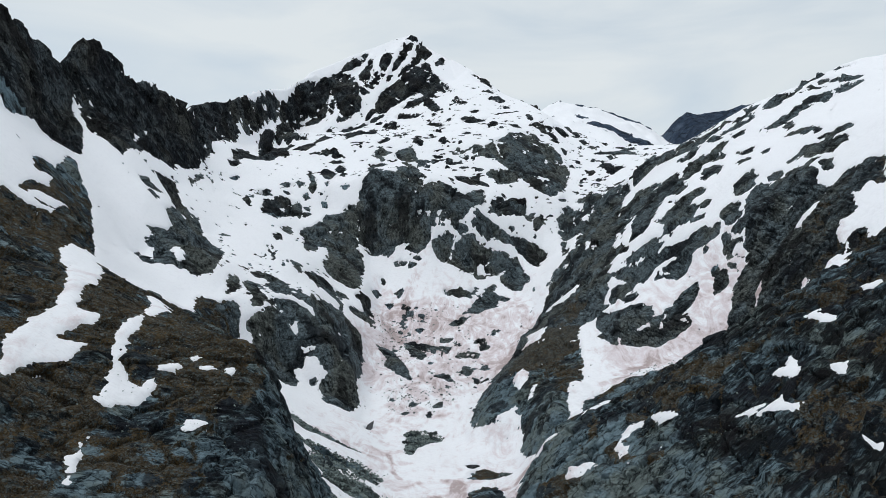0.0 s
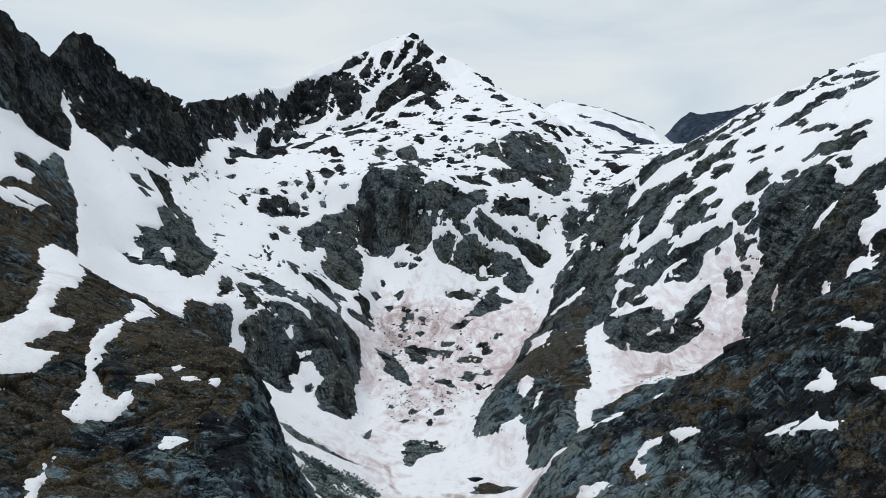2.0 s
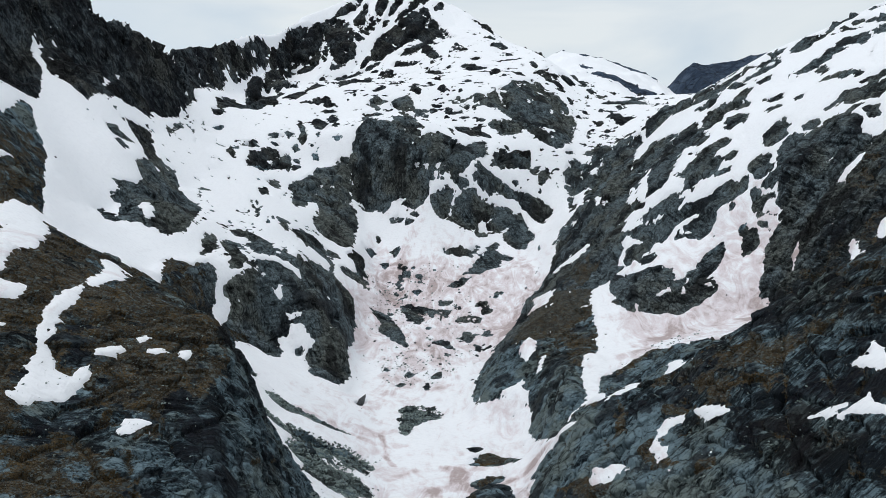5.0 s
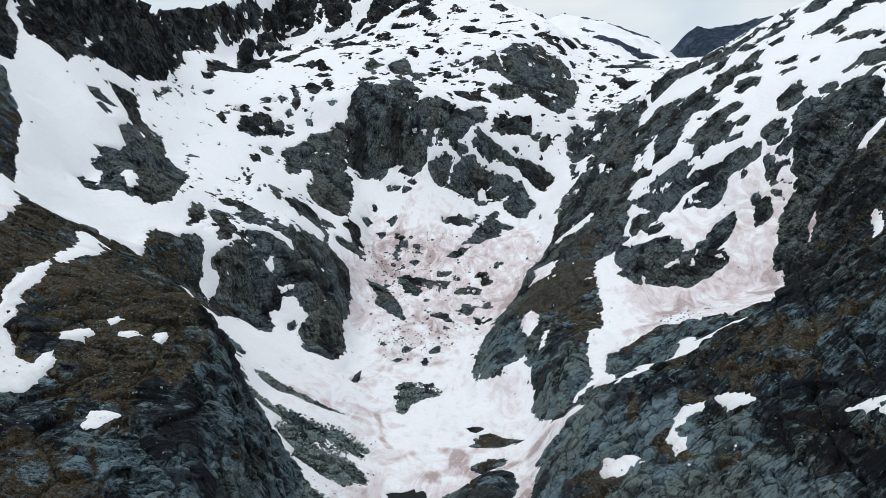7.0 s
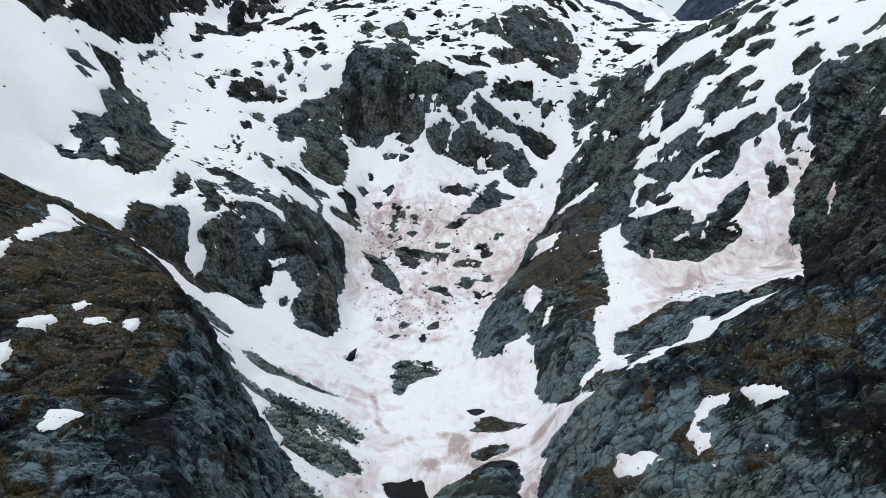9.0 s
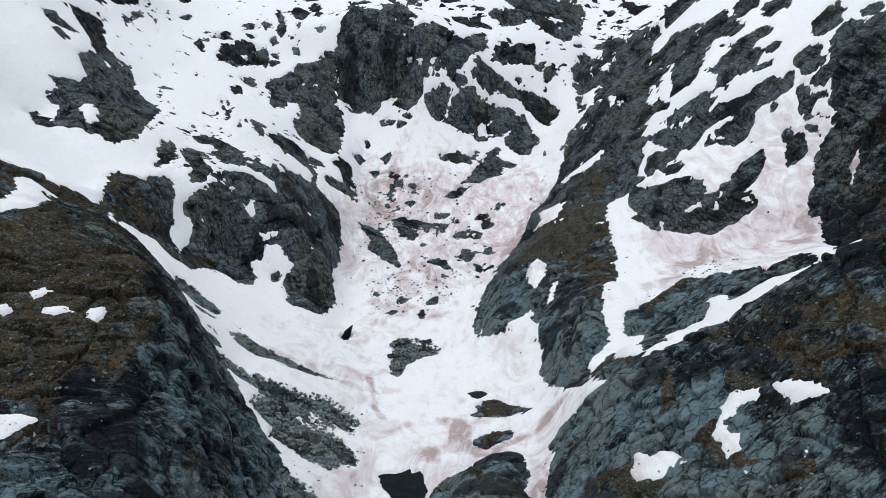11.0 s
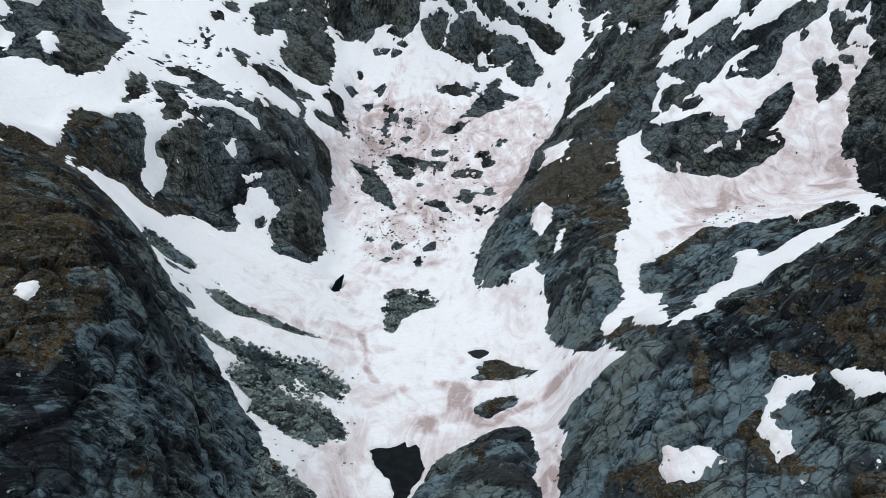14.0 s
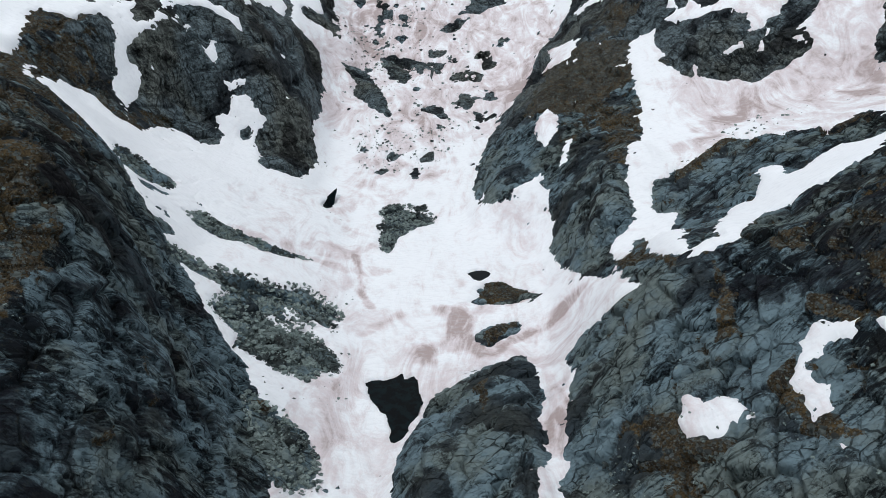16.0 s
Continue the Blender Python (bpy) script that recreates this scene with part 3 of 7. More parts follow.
rock((99.9, 595.4), (114.8, 627.8), (128.8, 650.4), (147.6, 692.5), (164.4, 706), (180.9, 728.7), (198.8, 742.5), (210.4, 741.8), (216.2, 720), (222.3, 697.6), (212.7, 697.1), (205, 699.6), (198.9, 697.5), (205.5, 697.1), (215.6, 697.4), (226.7, 697.3), (236.5, 696.8), (225.9, 640.8), (212.7, 593.3), (206.4, 591.3), (205.1, 618.2), (201.6, 622.9), (194.6, 612.7), (186.1, 592), (175.8, 567.5), (169.5, 553.1), (164.5, 550.8), (159.3, 556.4), (154, 571.5), (151.7, 552.6), (146.2, 563.6), (140.7, 563.2), (134.6, 566.4), (138.1, 555.5), (136.1, 552.5), (131.8, 553), (136.2, 542.3), (134.6, 538.8), (129.6, 542.2), (131.9, 532.1), (129.2, 529.2), (125, 519.3), (128.3, 509.1), (119.3, 511.7), (116.9, 510.4), (101.5, 518.9))
snow((174.6, 639.1), (184.7, 660.2), (175.9, 630.1), (166.2, 601.8), (161.3, 578.6), (155.5, 562.6), (151.5, 561.3), (150.9, 577.8), (148.7, 582.3), (149.2, 601.5), (155.4, 611.6), (159.7, 632.1), (163.5, 620.7), (170.5, 639))
snow((136.3, 680.2), (146.3, 715.2), (141.5, 667.7), (137.6, 650), (134.2, 651.4))
rock((229.2, 819.2), (236.3, 841.3), (280.7, 977.9), (297.8, 997.4), (257.8, 813), (268.9, 807.1), (279.3, 799.8), (293.4, 803.8), (298, 798.8), (309.4, 812.7), (288.7, 777.9), (280, 774), (276.7, 743.5), (271.7, 732.3), (263.5, 733.8), (260.1, 754.3), (251.9, 762.8), (244.6, 768.4), (241.6, 789.9), (237.8, 810.2))
rock((246, 733.6), (253.4, 729.5), (262.3, 730.1), (266.7, 721), (258.5, 707), (251.5, 706.1), (247.2, 719.1))
rock((292.8, 811.4), (298, 798.8), (309, 803), (313.4, 794.4), (299.3, 768), (292.3, 773.9), (285.2, 774.9))
rock((274.8, 721.3), (283.4, 732.4), (283.7, 709.9), (281.6, 693.7), (277.4, 697.4), (273.8, 705.8))
rock((288.1, 713.9), (296.8, 714.5), (305.6, 715.2), (309.9, 705), (316.2, 697.4), (309.7, 687.1), (304.3, 691.1), (297.1, 694), (291.7, 701.3), (286.5, 702.2))
rock((305.7, 730.2), (314.8, 738.4), (318.1, 725.1), (310.8, 714.1), (305.6, 718.1))
rock((305.7, 760.8), (312.2, 754.3), (308.5, 737.2), (304.1, 744.2))
rock((284, 677.3), (290.9, 678.3), (296.7, 672.5), (289.5, 661.4), (282.3, 663.2))
rock((265, 673.7), (273.3, 681.6), (277.7, 679), (278.1, 666), (271.6, 662.8), (266.6, 659.1), (262.9, 660.4))
rock((238.9, 684.1), (247.6, 697.4), (253, 693.6), (259, 687.4), (261.7, 672), (265.1, 659.4), (266, 638.4), (261, 630.5), (257.8, 639.6), (253.8, 649.8), (248.8, 657.9), (239.5, 635.7), (235.8, 642.6), (228.9, 629.8), (227.5, 641.1))
rock((226.1, 597.5), (238.9, 625.4), (246.3, 629), (250.7, 614.1), (246, 591.6), (236.3, 573.6), (231.1, 577.1), (223.4, 572.7), (223.1, 584.9))
rock((332.2, 774.2), (327.9, 741.8), (331.1, 735.5), (335.4, 732), (328.7, 722.9), (321.7, 726.9))
rock((329.9, 712.6), (339.1, 720.5), (348.3, 722), (354.9, 717.9), (356.6, 703.3), (354.1, 689.9), (348.1, 685.4), (343.5, 689.5), (337, 684.7), (330.6, 688.7), (327.4, 700.3))
rock((358.7, 702), (371.6, 717), (386.4, 729.4), (395.4, 729.9), (393.9, 710.6), (384, 702.4), (377.2, 705.6), (367.6, 697.4), (359, 691), (356.7, 695.4))
rock((304.6, 641.6), (312.6, 642.3), (321.7, 645.5), (326.7, 645.2), (336, 648.7), (340.9, 642.7), (340.7, 627.1), (336, 627.7), (330.2, 631.2), (324.6, 624.6), (318.2, 626.9), (311.2, 625.9), (305.7, 632.4))
rock((311.5, 617.9), (317.6, 615.2), (307.4, 587.1), (302.8, 584.4), (306.3, 604.7))
rock((345.6, 652.4), (352.4, 650.5), (356.9, 644.2), (361.6, 633.7), (358.1, 622.3), (347.9, 609.5), (348, 621.9), (345.9, 632.4), (341.5, 636.8))
rock((289, 565.1), (294.3, 562), (299.7, 559.3), (300.8, 543.9), (296.9, 519.7), (294, 516.6), (293.3, 529.2), (288.8, 531.1), (290, 544), (286.3, 550))
rock((363.4, 630.4), (369.9, 630.5), (373.9, 624.1), (377.5, 613.2), (376, 603.8), (368.2, 605.2), (362, 607), (359.7, 616.1))
rock((375.7, 689.3), (383.6, 690.9), (385.8, 674.5), (385.1, 653.7), (387.2, 638.9), (388.4, 625.2), (381.4, 619.9), (378.3, 632.1), (377.5, 649.3), (378, 669.8), (370.6, 670.8))
rock((366.8, 686.9), (372.3, 690.1), (365.2, 672.9), (361, 671))
rock((405.1, 717.9), (413, 719.9), (414.7, 707.5), (414.2, 691.8), (407.7, 694.8), (401.1, 697.9))
rock((287.6, 507.2), (290.3, 503.1), (292.8, 496.6), (297.6, 494.5), (301.6, 490.9), (300.9, 479.2), (297.3, 479.7), (294.2, 484.5), (290.7, 488.9), (289, 496.9), (286.4, 501.9))
rock((270.2, 493.4), (276.1, 498.7), (281.8, 498.3), (285.8, 494.5), (288.8, 489), (291, 482.2), (290.9, 469.6), (288.8, 463.1), (286, 466.2), (281.9, 465.4), (278.1, 465.2), (275.9, 471.9), (273.6, 478.5), (271, 484.8))
rock((270.4, 506), (274.9, 508.7), (280, 508.2), (282.7, 500), (277.2, 496.9), (273.1, 499.3))
rock((264.8, 508.9), (269.1, 507.6), (269.9, 502.5), (266, 502.7))
rock((263.5, 481.3), (268.4, 479.4), (271.5, 474.2), (268.7, 472.6), (263.8, 474.2))
rock((270, 625.2), (274.4, 617.7), (278.2, 611.3), (275.5, 591.6), (264.3, 574.4), (263.3, 587.5), (265.8, 606.2))
rock((247, 562.5), (249.8, 561.6), (253.5, 556.3), (252.1, 549.8), (247.3, 552.2), (244.5, 553.1))
rock((262, 552.3), (267.7, 553), (269.5, 550.1), (264.7, 543.2), (261, 545.8))
rock((267.4, 466.3), (270.1, 467.9), (272.4, 461.7), (275, 456.1), (271.9, 453.5), (271.3, 448.9), (267.7, 451.1), (266.7, 456.2))
rock((232, 529.9), (236.3, 532), (241.1, 533.4), (245.2, 533), (247.8, 528.9), (245.8, 522.1), (248.1, 519.6), (244.7, 519.3), (242.6, 512.4), (239.7, 512.3), (236.1, 513.6), (232.1, 513.8), (229.1, 519.9))
rock((251.1, 508.2), (254.7, 509.1), (258.1, 503.2), (258, 496.8), (253.6, 491.6), (250.2, 492.8), (248.9, 500.6))
rock((174.1, 553.4), (180.4, 551.9), (186.5, 553.2), (193.5, 558.1), (201.2, 571), (206.6, 570.4), (208.3, 562), (213.8, 562), (215.7, 557.2), (215, 548.9), (211.2, 546.9), (206.9, 547.3), (203.2, 546.7), (199.5, 542.1), (202.4, 537.4), (204, 533.1), (201.1, 529.5), (197.3, 528.4), (193.3, 529.2), (188.8, 531.2), (183.4, 531.7), (179.1, 531.7), (175.7, 535), (178.9, 538.8), (179.9, 542.6), (175.8, 546.8))
rock((196.9, 591.4), (201.3, 590.3), (199.9, 575.4), (194.7, 561.9), (194.7, 576.5))
rock((205.1, 532.5), (209, 535.3), (213, 534.2), (213.9, 530.7), (209.5, 529.2), (205.8, 530.9))
rock((196.7, 526.3), (201.4, 525.3), (206, 522.4), (204.2, 520.8), (199.9, 523.3))
rock((143.6, 546.1), (149.4, 542.6), (155.4, 540.4), (161.5, 538.9), (167.4, 536.5), (172.9, 533), (176.5, 533.4), (173.3, 531.3), (167.7, 529.6), (164.1, 528.6), (159.1, 529.1), (153.3, 532), (148, 536.8))
rock((158.4, 526.3), (163.2, 528.5), (167.5, 528.8), (173.7, 527.8), (168.8, 525.4), (164.9, 522), (169.9, 521.5), (176.4, 521.9), (182.3, 520.4), (187.7, 517.5), (192.7, 516.1), (197.9, 514.3), (202.4, 511.7), (205.2, 507.9), (207.4, 506), (210.8, 506.4), (210.7, 500.4), (207.4, 494.7), (204.6, 494.7), (200.2, 496.8), (196.1, 498.9), (192.2, 501.6), (189.2, 502.4), (186.8, 494.7), (184.4, 493.5), (180.9, 491.2), (178, 489.5), (173.7, 491.4), (171.6, 495.1), (170.6, 501.5), (166.9, 502.8), (163.6, 502.7), (162.6, 506.6), (167.5, 509.5), (172.8, 509.2), (177.5, 511), (180.6, 511.7), (177.2, 514.4), (172.2, 514.3), (165.8, 514.2), (160.8, 510.9), (157.3, 508.5), (153.6, 507), (153.1, 513.6), (152.9, 521.4), (155, 526.4))
rock((136.4, 543.5), (142, 539), (147.5, 534.7), (152.7, 529.2), (153.3, 522.7), (160, 519.4), (157.2, 518), (154.3, 518.2), (154.1, 512.6), (150.2, 510.4), (147.7, 517.1), (143.7, 517.9), (140.8, 527.6), (137.9, 534))
rock((132.9, 526.5), (136.9, 525.4), (141.8, 519), (145.7, 517.5), (148.6, 512.2), (145.6, 508.5), (148.2, 502.4), (145.8, 496.1), (141.7, 492.8), (137.7, 496.3), (136.4, 508), (133.9, 515.4), (131.2, 508.8), (128.6, 510.6), (129.5, 520.7))
rock((195.1, 496), (198.1, 495.3), (198.1, 490.8), (196.8, 489.3), (194.7, 492.3))
rock((115.6, 503.3), (118.9, 509.7), (123.7, 503.2), (128, 494.8), (131, 482), (135.9, 485.8), (141.2, 482.8), (146.3, 479.6), (149.2, 472.7), (149.8, 463.7), (147.8, 459.2), (149.9, 457.2), (155, 457.6), (156.8, 461.1), (161.2, 463), (164.8, 462.4), (169.5, 471.2), (172.8, 472.9), (176.4, 472.2), (181.8, 473.3), (183.5, 470.4), (181.6, 463.6), (179.5, 458.4), (176.2, 456.6), (173, 452.5), (168.5, 450.1), (165.6, 446.9), (168.5, 439.1), (166.9, 430.8), (160.4, 430.5), (153.5, 431.3), (149.8, 430.7), (145.8, 429.3), (141.5, 429.4), (138.1, 434), (132.8, 435), (129.9, 437.9), (125, 440.7), (115.6, 448.2), (113.2, 454.3), (111.9, 465.9), (112, 474.1), (115.9, 470.6), (114.2, 486.7))
snow((133.7, 448.9), (139.1, 452.4), (145.4, 454.8), (146.1, 452.8), (142.3, 450), (136, 447.5))
snow((149.2, 448), (152.6, 453.2), (155.6, 457.2), (156.8, 454.7), (152.6, 450.7), (150.5, 445.8))
snow((120.9, 450.1), (122.7, 449.8), (122.1, 443.8), (120.3, 443.9))
snow((163.3, 443.1), (166.6, 442.1), (167.4, 433.5), (165.3, 434.6))
rock((195.9, 472.9), (197.9, 472.3), (197.3, 465.3), (200.1, 463.5), (201.2, 458.7), (200.1, 452.6), (197.9, 447.8), (194.6, 445.8), (192.1, 445.9), (189.5, 447), (187.9, 447.4), (191.2, 454.7), (194.1, 461.6), (194.5, 468.1))
rock((215.6, 511.9), (219.8, 514.1), (224.2, 514.7), (228.1, 511), (227.1, 504.4), (224, 498.6), (224.3, 489.5), (221.4, 487), (218.5, 489.5), (215.3, 491.5), (213.9, 498.2), (214.1, 506.4))
rock((213.3, 486), (216.1, 486.4), (219.1, 486.2), (221.1, 481.6), (219.7, 473.4), (217.7, 472.8), (215.2, 474.1), (213.7, 480.1))
rock((208.1, 491.2), (210.9, 490.2), (211, 485.2), (210.3, 477.9), (212.8, 474.6), (214.7, 469.9), (214.7, 465), (212.7, 469.4), (211.1, 472.1), (209.1, 469.8), (206.7, 468.3), (207, 464.1), (205.1, 467), (205, 474), (205.6, 480.8), (207.8, 484.7))
rock((212, 453.3), (214.1, 452.4), (214.1, 449.6), (211.9, 450.3))
rock((203.6, 463.2), (205.1, 461.2), (205.6, 453.8), (204.4, 457.3))
rock((232.4, 501.4), (237.9, 507.9), (242.4, 509), (247, 500.7), (249.7, 493.4), (252.8, 487.4), (257.4, 492.9), (261.5, 485.1), (263, 472.5), (264, 463.4), (262.6, 455.4), (258.6, 448.8), (262.5, 435.5), (266.3, 436.1), (272.6, 438), (277.5, 434.2), (141.1, 229.1), (131, 242), (184.7, 394), (183.4, 407.3), (185.2, 414.5), (190.5, 421.4), (197.9, 438.6), (203.2, 444.8), (207.7, 447.1), (210.2, 448.7), (213.7, 444.1), (216.9, 438.9), (219.1, 440), (217.2, 445.8), (216.3, 450.7), (213.6, 454.7), (214.3, 461.2), (216.7, 467.4), (219.3, 469.4), (220.3, 477.7), (223.6, 485.8), (226.9, 488.1))
snow((199.2, 405.8), (202.6, 409.9), (207.8, 415.7), (209.2, 415.9), (203, 405.6), (198.7, 398.5), (196.7, 398.4))
snow((233.1, 425.5), (243.4, 432.3), (251, 433.6), (252.2, 429.8), (240.1, 419), (233.6, 416.1))
snow((210.4, 366.9), (213.1, 368.1), (211.8, 359.7), (176.4, 290.1), (170.9, 285.4))
snow((215.1, 351.2), (221, 357.9), (225.2, 354.8), (227.2, 344.2), (186.1, 275.1), (184.2, 281.2))
snow((231.6, 369.7), (237.1, 377.1), (242.3, 371.1), (234.3, 356.8), (229.9, 358.2))
snow((235.5, 449.8), (240.6, 448.9), (244, 447), (239.5, 446.5), (236.3, 447.4))
rock((218, 800), (226, 838), (246, 838), (258, 800), (268, 790), (278, 765), (300, 752), (290, 735), (272, 724), (256, 740), (246, 764), (240, 794))
rock((-241, 329.2), (-242.3, 345.5), (-239.6, 357.7), (-249, 378.3), (-250.8, 362), (-256.2, 369.9), (-268.8, 400.5), (-265.5, 408.7), (-280.9, 457.4), (-275.9, 456), (-261.6, 436.3), (-246.9, 421.3), (-234.6, 397.5), (-215.6, 364.1), (-201.3, 337.5), (-205.7, 334.8), (-207.3, 319.8), (-203.3, 306), (-210.2, 308.5), (-217.7, 306), (-224.5, 302.4), (-230.1, 304.2), (-230.9, 310.2), (-234.2, 313.9), (-241.6, 314.9), (-246.1, 321.7), (-238.4, 324), (-232.9, 327.5), (-226.1, 336.8), (-226.6, 341.6), (-231.9, 334.9), (-235.7, 331.5), (-237.6, 332.5))
rock((-297, 697), (-301, 746), (-307, 809), (-299, 822), (-292, 782), (-292, 747), (-290, 718), (-290, 690), (-294, 683))
rock((-241.6, 314.9), (-233.2, 316.3), (-226.2, 320.1), (-213.6, 325.6), (-202.4, 311), (-164.4, 239), (-156.6, 214.7), (-156, 195.3), (-153.2, 181), (-153.4, 178.3), (-250, 225), (-260, 290))
snow((-238, 335), (-236, 344), (-233, 351), (-231, 362), (-229, 360), (-227, 342), (-232, 335), (-236, 331))
rock((-229, 509), (-234, 542), (-223, 528), (-229, 580), (-212, 541), (-197, 534), (-187, 522), (-173, 468), (-171, 448), (-170, 441), (-175, 425), (-185, 423), (-190, 421), (-198, 417), (-205, 408), (-221, 432), (-222, 441), (-204, 422), (-215, 449), (-222, 451), (-220, 462), (-227, 464), (-220, 471), (-215, 478), (-218, 491), (-224, 497))
rock((-273, 586), (-275, 614), (-272, 629), (-251, 588), (-238, 566), (-228, 572), (-226, 548), (-233, 538), (-246, 557), (-253, 562), (-260, 568))
rock((-262, 528), (-258, 536), (-249, 548), (-247, 528), (-251, 517))
rock((-243, 503), (-246, 517), (-237, 509), (-237, 500))
rock((-194.6, 310.5), (-194.4, 322.4), (-186, 320.7), (-182.8, 316.1), (-187.2, 314.3), (-191.8, 309.8))
rock((-185.1, 302), (-179.7, 305.6), (-170.9, 311.4), (-172.4, 333.1), (-159.9, 334.2), (-153.4, 325.8), (-160.7, 315.1), (-167.3, 304.7), (-171.6, 295.6), (-180, 296.1))
rock((-146, 597), (-141, 606), (-136, 576), (-140, 570))
rock((131, 787), (135, 818), (142, 814), (133, 748), (128, 758))
scree((-113.5, 338.2), (-109, 346.2), (-101.1, 343.8), (-98.2, 346.1), (-97.2, 337.8), (-101.5, 330.4), (-106.6, 327.1))
rock((-323, 692), (-347, 856), (-320, 808), (-302, 833), (-296, 753), (-293, 695), (-283, 654), (-288, 647), (-295, 610), (-278, 533), (-297, 533), (-299, 522), (-310, 536), (-340, 572), (-294, 500), (-285, 475), (-294, 451), (-298, 438), (-300, 409), (-420, 440), (-520, 500), (-520, 760), (-400, 800))
rock((-330, 456), (-345, 502), (-341, 527), (-351, 561), (-353, 589), (-360, 640), (-420, 640), (-420, 440))
rock((-305, 763), (-320, 814), (-329, 823), (-365, 945), (-366, 1009), (-364, 1053), (-367, 1078), (-364, 1124), (-357, 1165), (-350, 1193), (-349, 1228), (-339, 1289), (-332, 1285), (-331, 1239), (-335, 1197), (-339, 1156), (-342, 1118), (-346, 1087), (-355, 1085), (-344, 1050), (-331, 996), (-314, 880), (-309, 812))
rock((-335, 815), (-352, 870), (-364, 900), (-366, 1000), (-366, 1100), (-440, 1110), (-440, 815))
rock((56.1, 309.3), (57.7, 294.6), (57.6, 271.7), (61.1, 263.4), (64.1, 263.7), (60.6, 258.9), (55.1, 262), (51.1, 268.8), (52.4, 287.1))
rock((64.8, 320.8), (67.5, 320.5), (57.6, 280.2), (56, 285.4))
snow((152, 208.4), (160.1, 201.8), (159.5, 198.6), (154.2, 202.1))
snow((-313, 625), (-307, 630), (-300, 618), (-300, 599))
snow((-314, 655), (-314, 668), (-306, 646), (-306, 640))
snow((-343, 510), (-343, 520), (-341, 526), (-340, 518), (-341, 512))
snow((-98.7, 214.5), (-97.3, 214), (-92.1, 215.8), (-89.8, 213.7), (-92.1, 211), (-95.7, 210.1))
snow((-87.3, 214.4), (-85.2, 216.9), (-83.7, 216.1), (-85.2, 212.9))
snow((-110.5, 202.9), (-107.9, 207.5), (-103.7, 210.8), (-102.2, 209.6), (-105.3, 205.5), (-108.9, 203))
snow((-103, 216.1), (-101, 219.9), (-97.9, 217.6), (-99.3, 214))
snow((-96.7, 210.8), (-94.7, 215.4), (-90.1, 214.2), (-92.9, 211.2))
snow((-86.5, 213.8), (-84.9, 216.8), (-83.4, 216), (-84.5, 213.4))
snow((-90, 176.6), (-89.7, 181.5), (-88.2, 182.9), (-84.9, 183.8), (-81.9, 182.4), (-82.7, 178.8), (-85.7, 177.5), (-88.3, 175.5))
snow((-114.6, 180.3), (-117.6, 190.3), (-121.8, 196.2), (-124.1, 204.3), (-127.3, 214.1), (-130.6, 224.5), (-130.3, 233.6), (-130.3, 238.8), (-125.6, 231.8), (-125.3, 221.2), (-124.3, 213.2), (-121.3, 206.5), (-120.6, 199.6), (-116.1, 191.7), (-112.6, 192.2), (-111, 197.8), (-109.7, 199.8), (-107.7, 197.4), (-108.1, 192.3), (-110.8, 189), (-109.9, 183.4), (-112.4, 181.4))
snow((-131.3, 242.4), (-152.4, 298.8), (-162.7, 314.2), (-161.5, 324.1), (-150.8, 320.3), (-134.2, 278.3), (-128.4, 251.6), (-127.8, 239.5))
snow((-153.4, 178.3), (-153.9, 198.9), (-153.1, 212.4), (-160.5, 234.2), (-190.9, 287.4), (-203.5, 304.7), (-209.2, 326.2), (-203.2, 329.9), (-184.3, 314.3), (-172.9, 282.8), (-151.7, 231.1), (-147, 217.9), (-140.3, 220.5), (-136.9, 211.6), (-141.7, 204), (-141.2, 195.2), (-134.4, 198.5), (-133, 191.9), (-135.3, 184.7), (-140.3, 176.2), (-142, 166.6), (-142.2, 160.9))
snow((-119.9, 182.3), (-122.2, 195.3), (-127.8, 204.5), (-131.8, 221.9), (-129.5, 232.4), (-123.8, 222.3), (-125.6, 211.3), (-121.1, 199.5), (-119, 193), (-115.1, 191.4), (-110.4, 192.5), (-109.2, 199.1), (-107.3, 197.9), (-107.7, 191), (-109.5, 183.7), (-113.3, 181.1), (-114.9, 176.3), (-120.5, 175.9))
snow((-105.1, 133.3), (-110.9, 144.5), (-113.7, 155.8), (-113, 161), (-110.8, 155.7), (-109.3, 147.6), (-104.1, 135.1))
snow((-202, 450), (-198, 451), (-191, 443), (-187, 433), (-188, 428), (-192, 431), (-199, 439))
snow((48, 455), (55, 467), (58, 450), (55, 430), (48, 421), (45, 430))
snow((57, 419), (61, 421), (56, 402), (52, 400))
snow((69, 581), (80, 559), (84, 550), (76, 533), (68, 532), (61, 544), (67, 548))
snow((87, 623), (95, 608), (105, 597), (116, 593), (114, 575), (101, 579), (90, 602))
snow((48.9, 217.7), (50.8, 217.9), (53, 214.2), (56.5, 213.5), (58.5, 209.9), (56.9, 206.9), (54.2, 205.5), (52.4, 203.6), (47.4, 207), (47.3, 211.3))
snow((68.2, 214.1), (70.7, 219.5), (74.1, 220.3), (76.9, 216.9), (77.1, 212.7), (75.6, 211.9), (72.5, 212.9), (68.9, 209.6), (68.2, 203.4), (67.5, 198.4), (64.8, 198.8), (65, 203.9))
snow((78.4, 213.9), (80.5, 210.7), (84.3, 203.5), (85.2, 199.8), (87.5, 194.7), (86.8, 193.4), (84.9, 197), (82.7, 200.9), (79.4, 202.8), (78.9, 206.8))
snow((75.5, 190.4), (76.8, 190.1), (76.7, 187.4), (74.7, 186.5))
snow((65.6, 192.9), (68.5, 190.4), (67.5, 189.3), (65.6, 191.4))
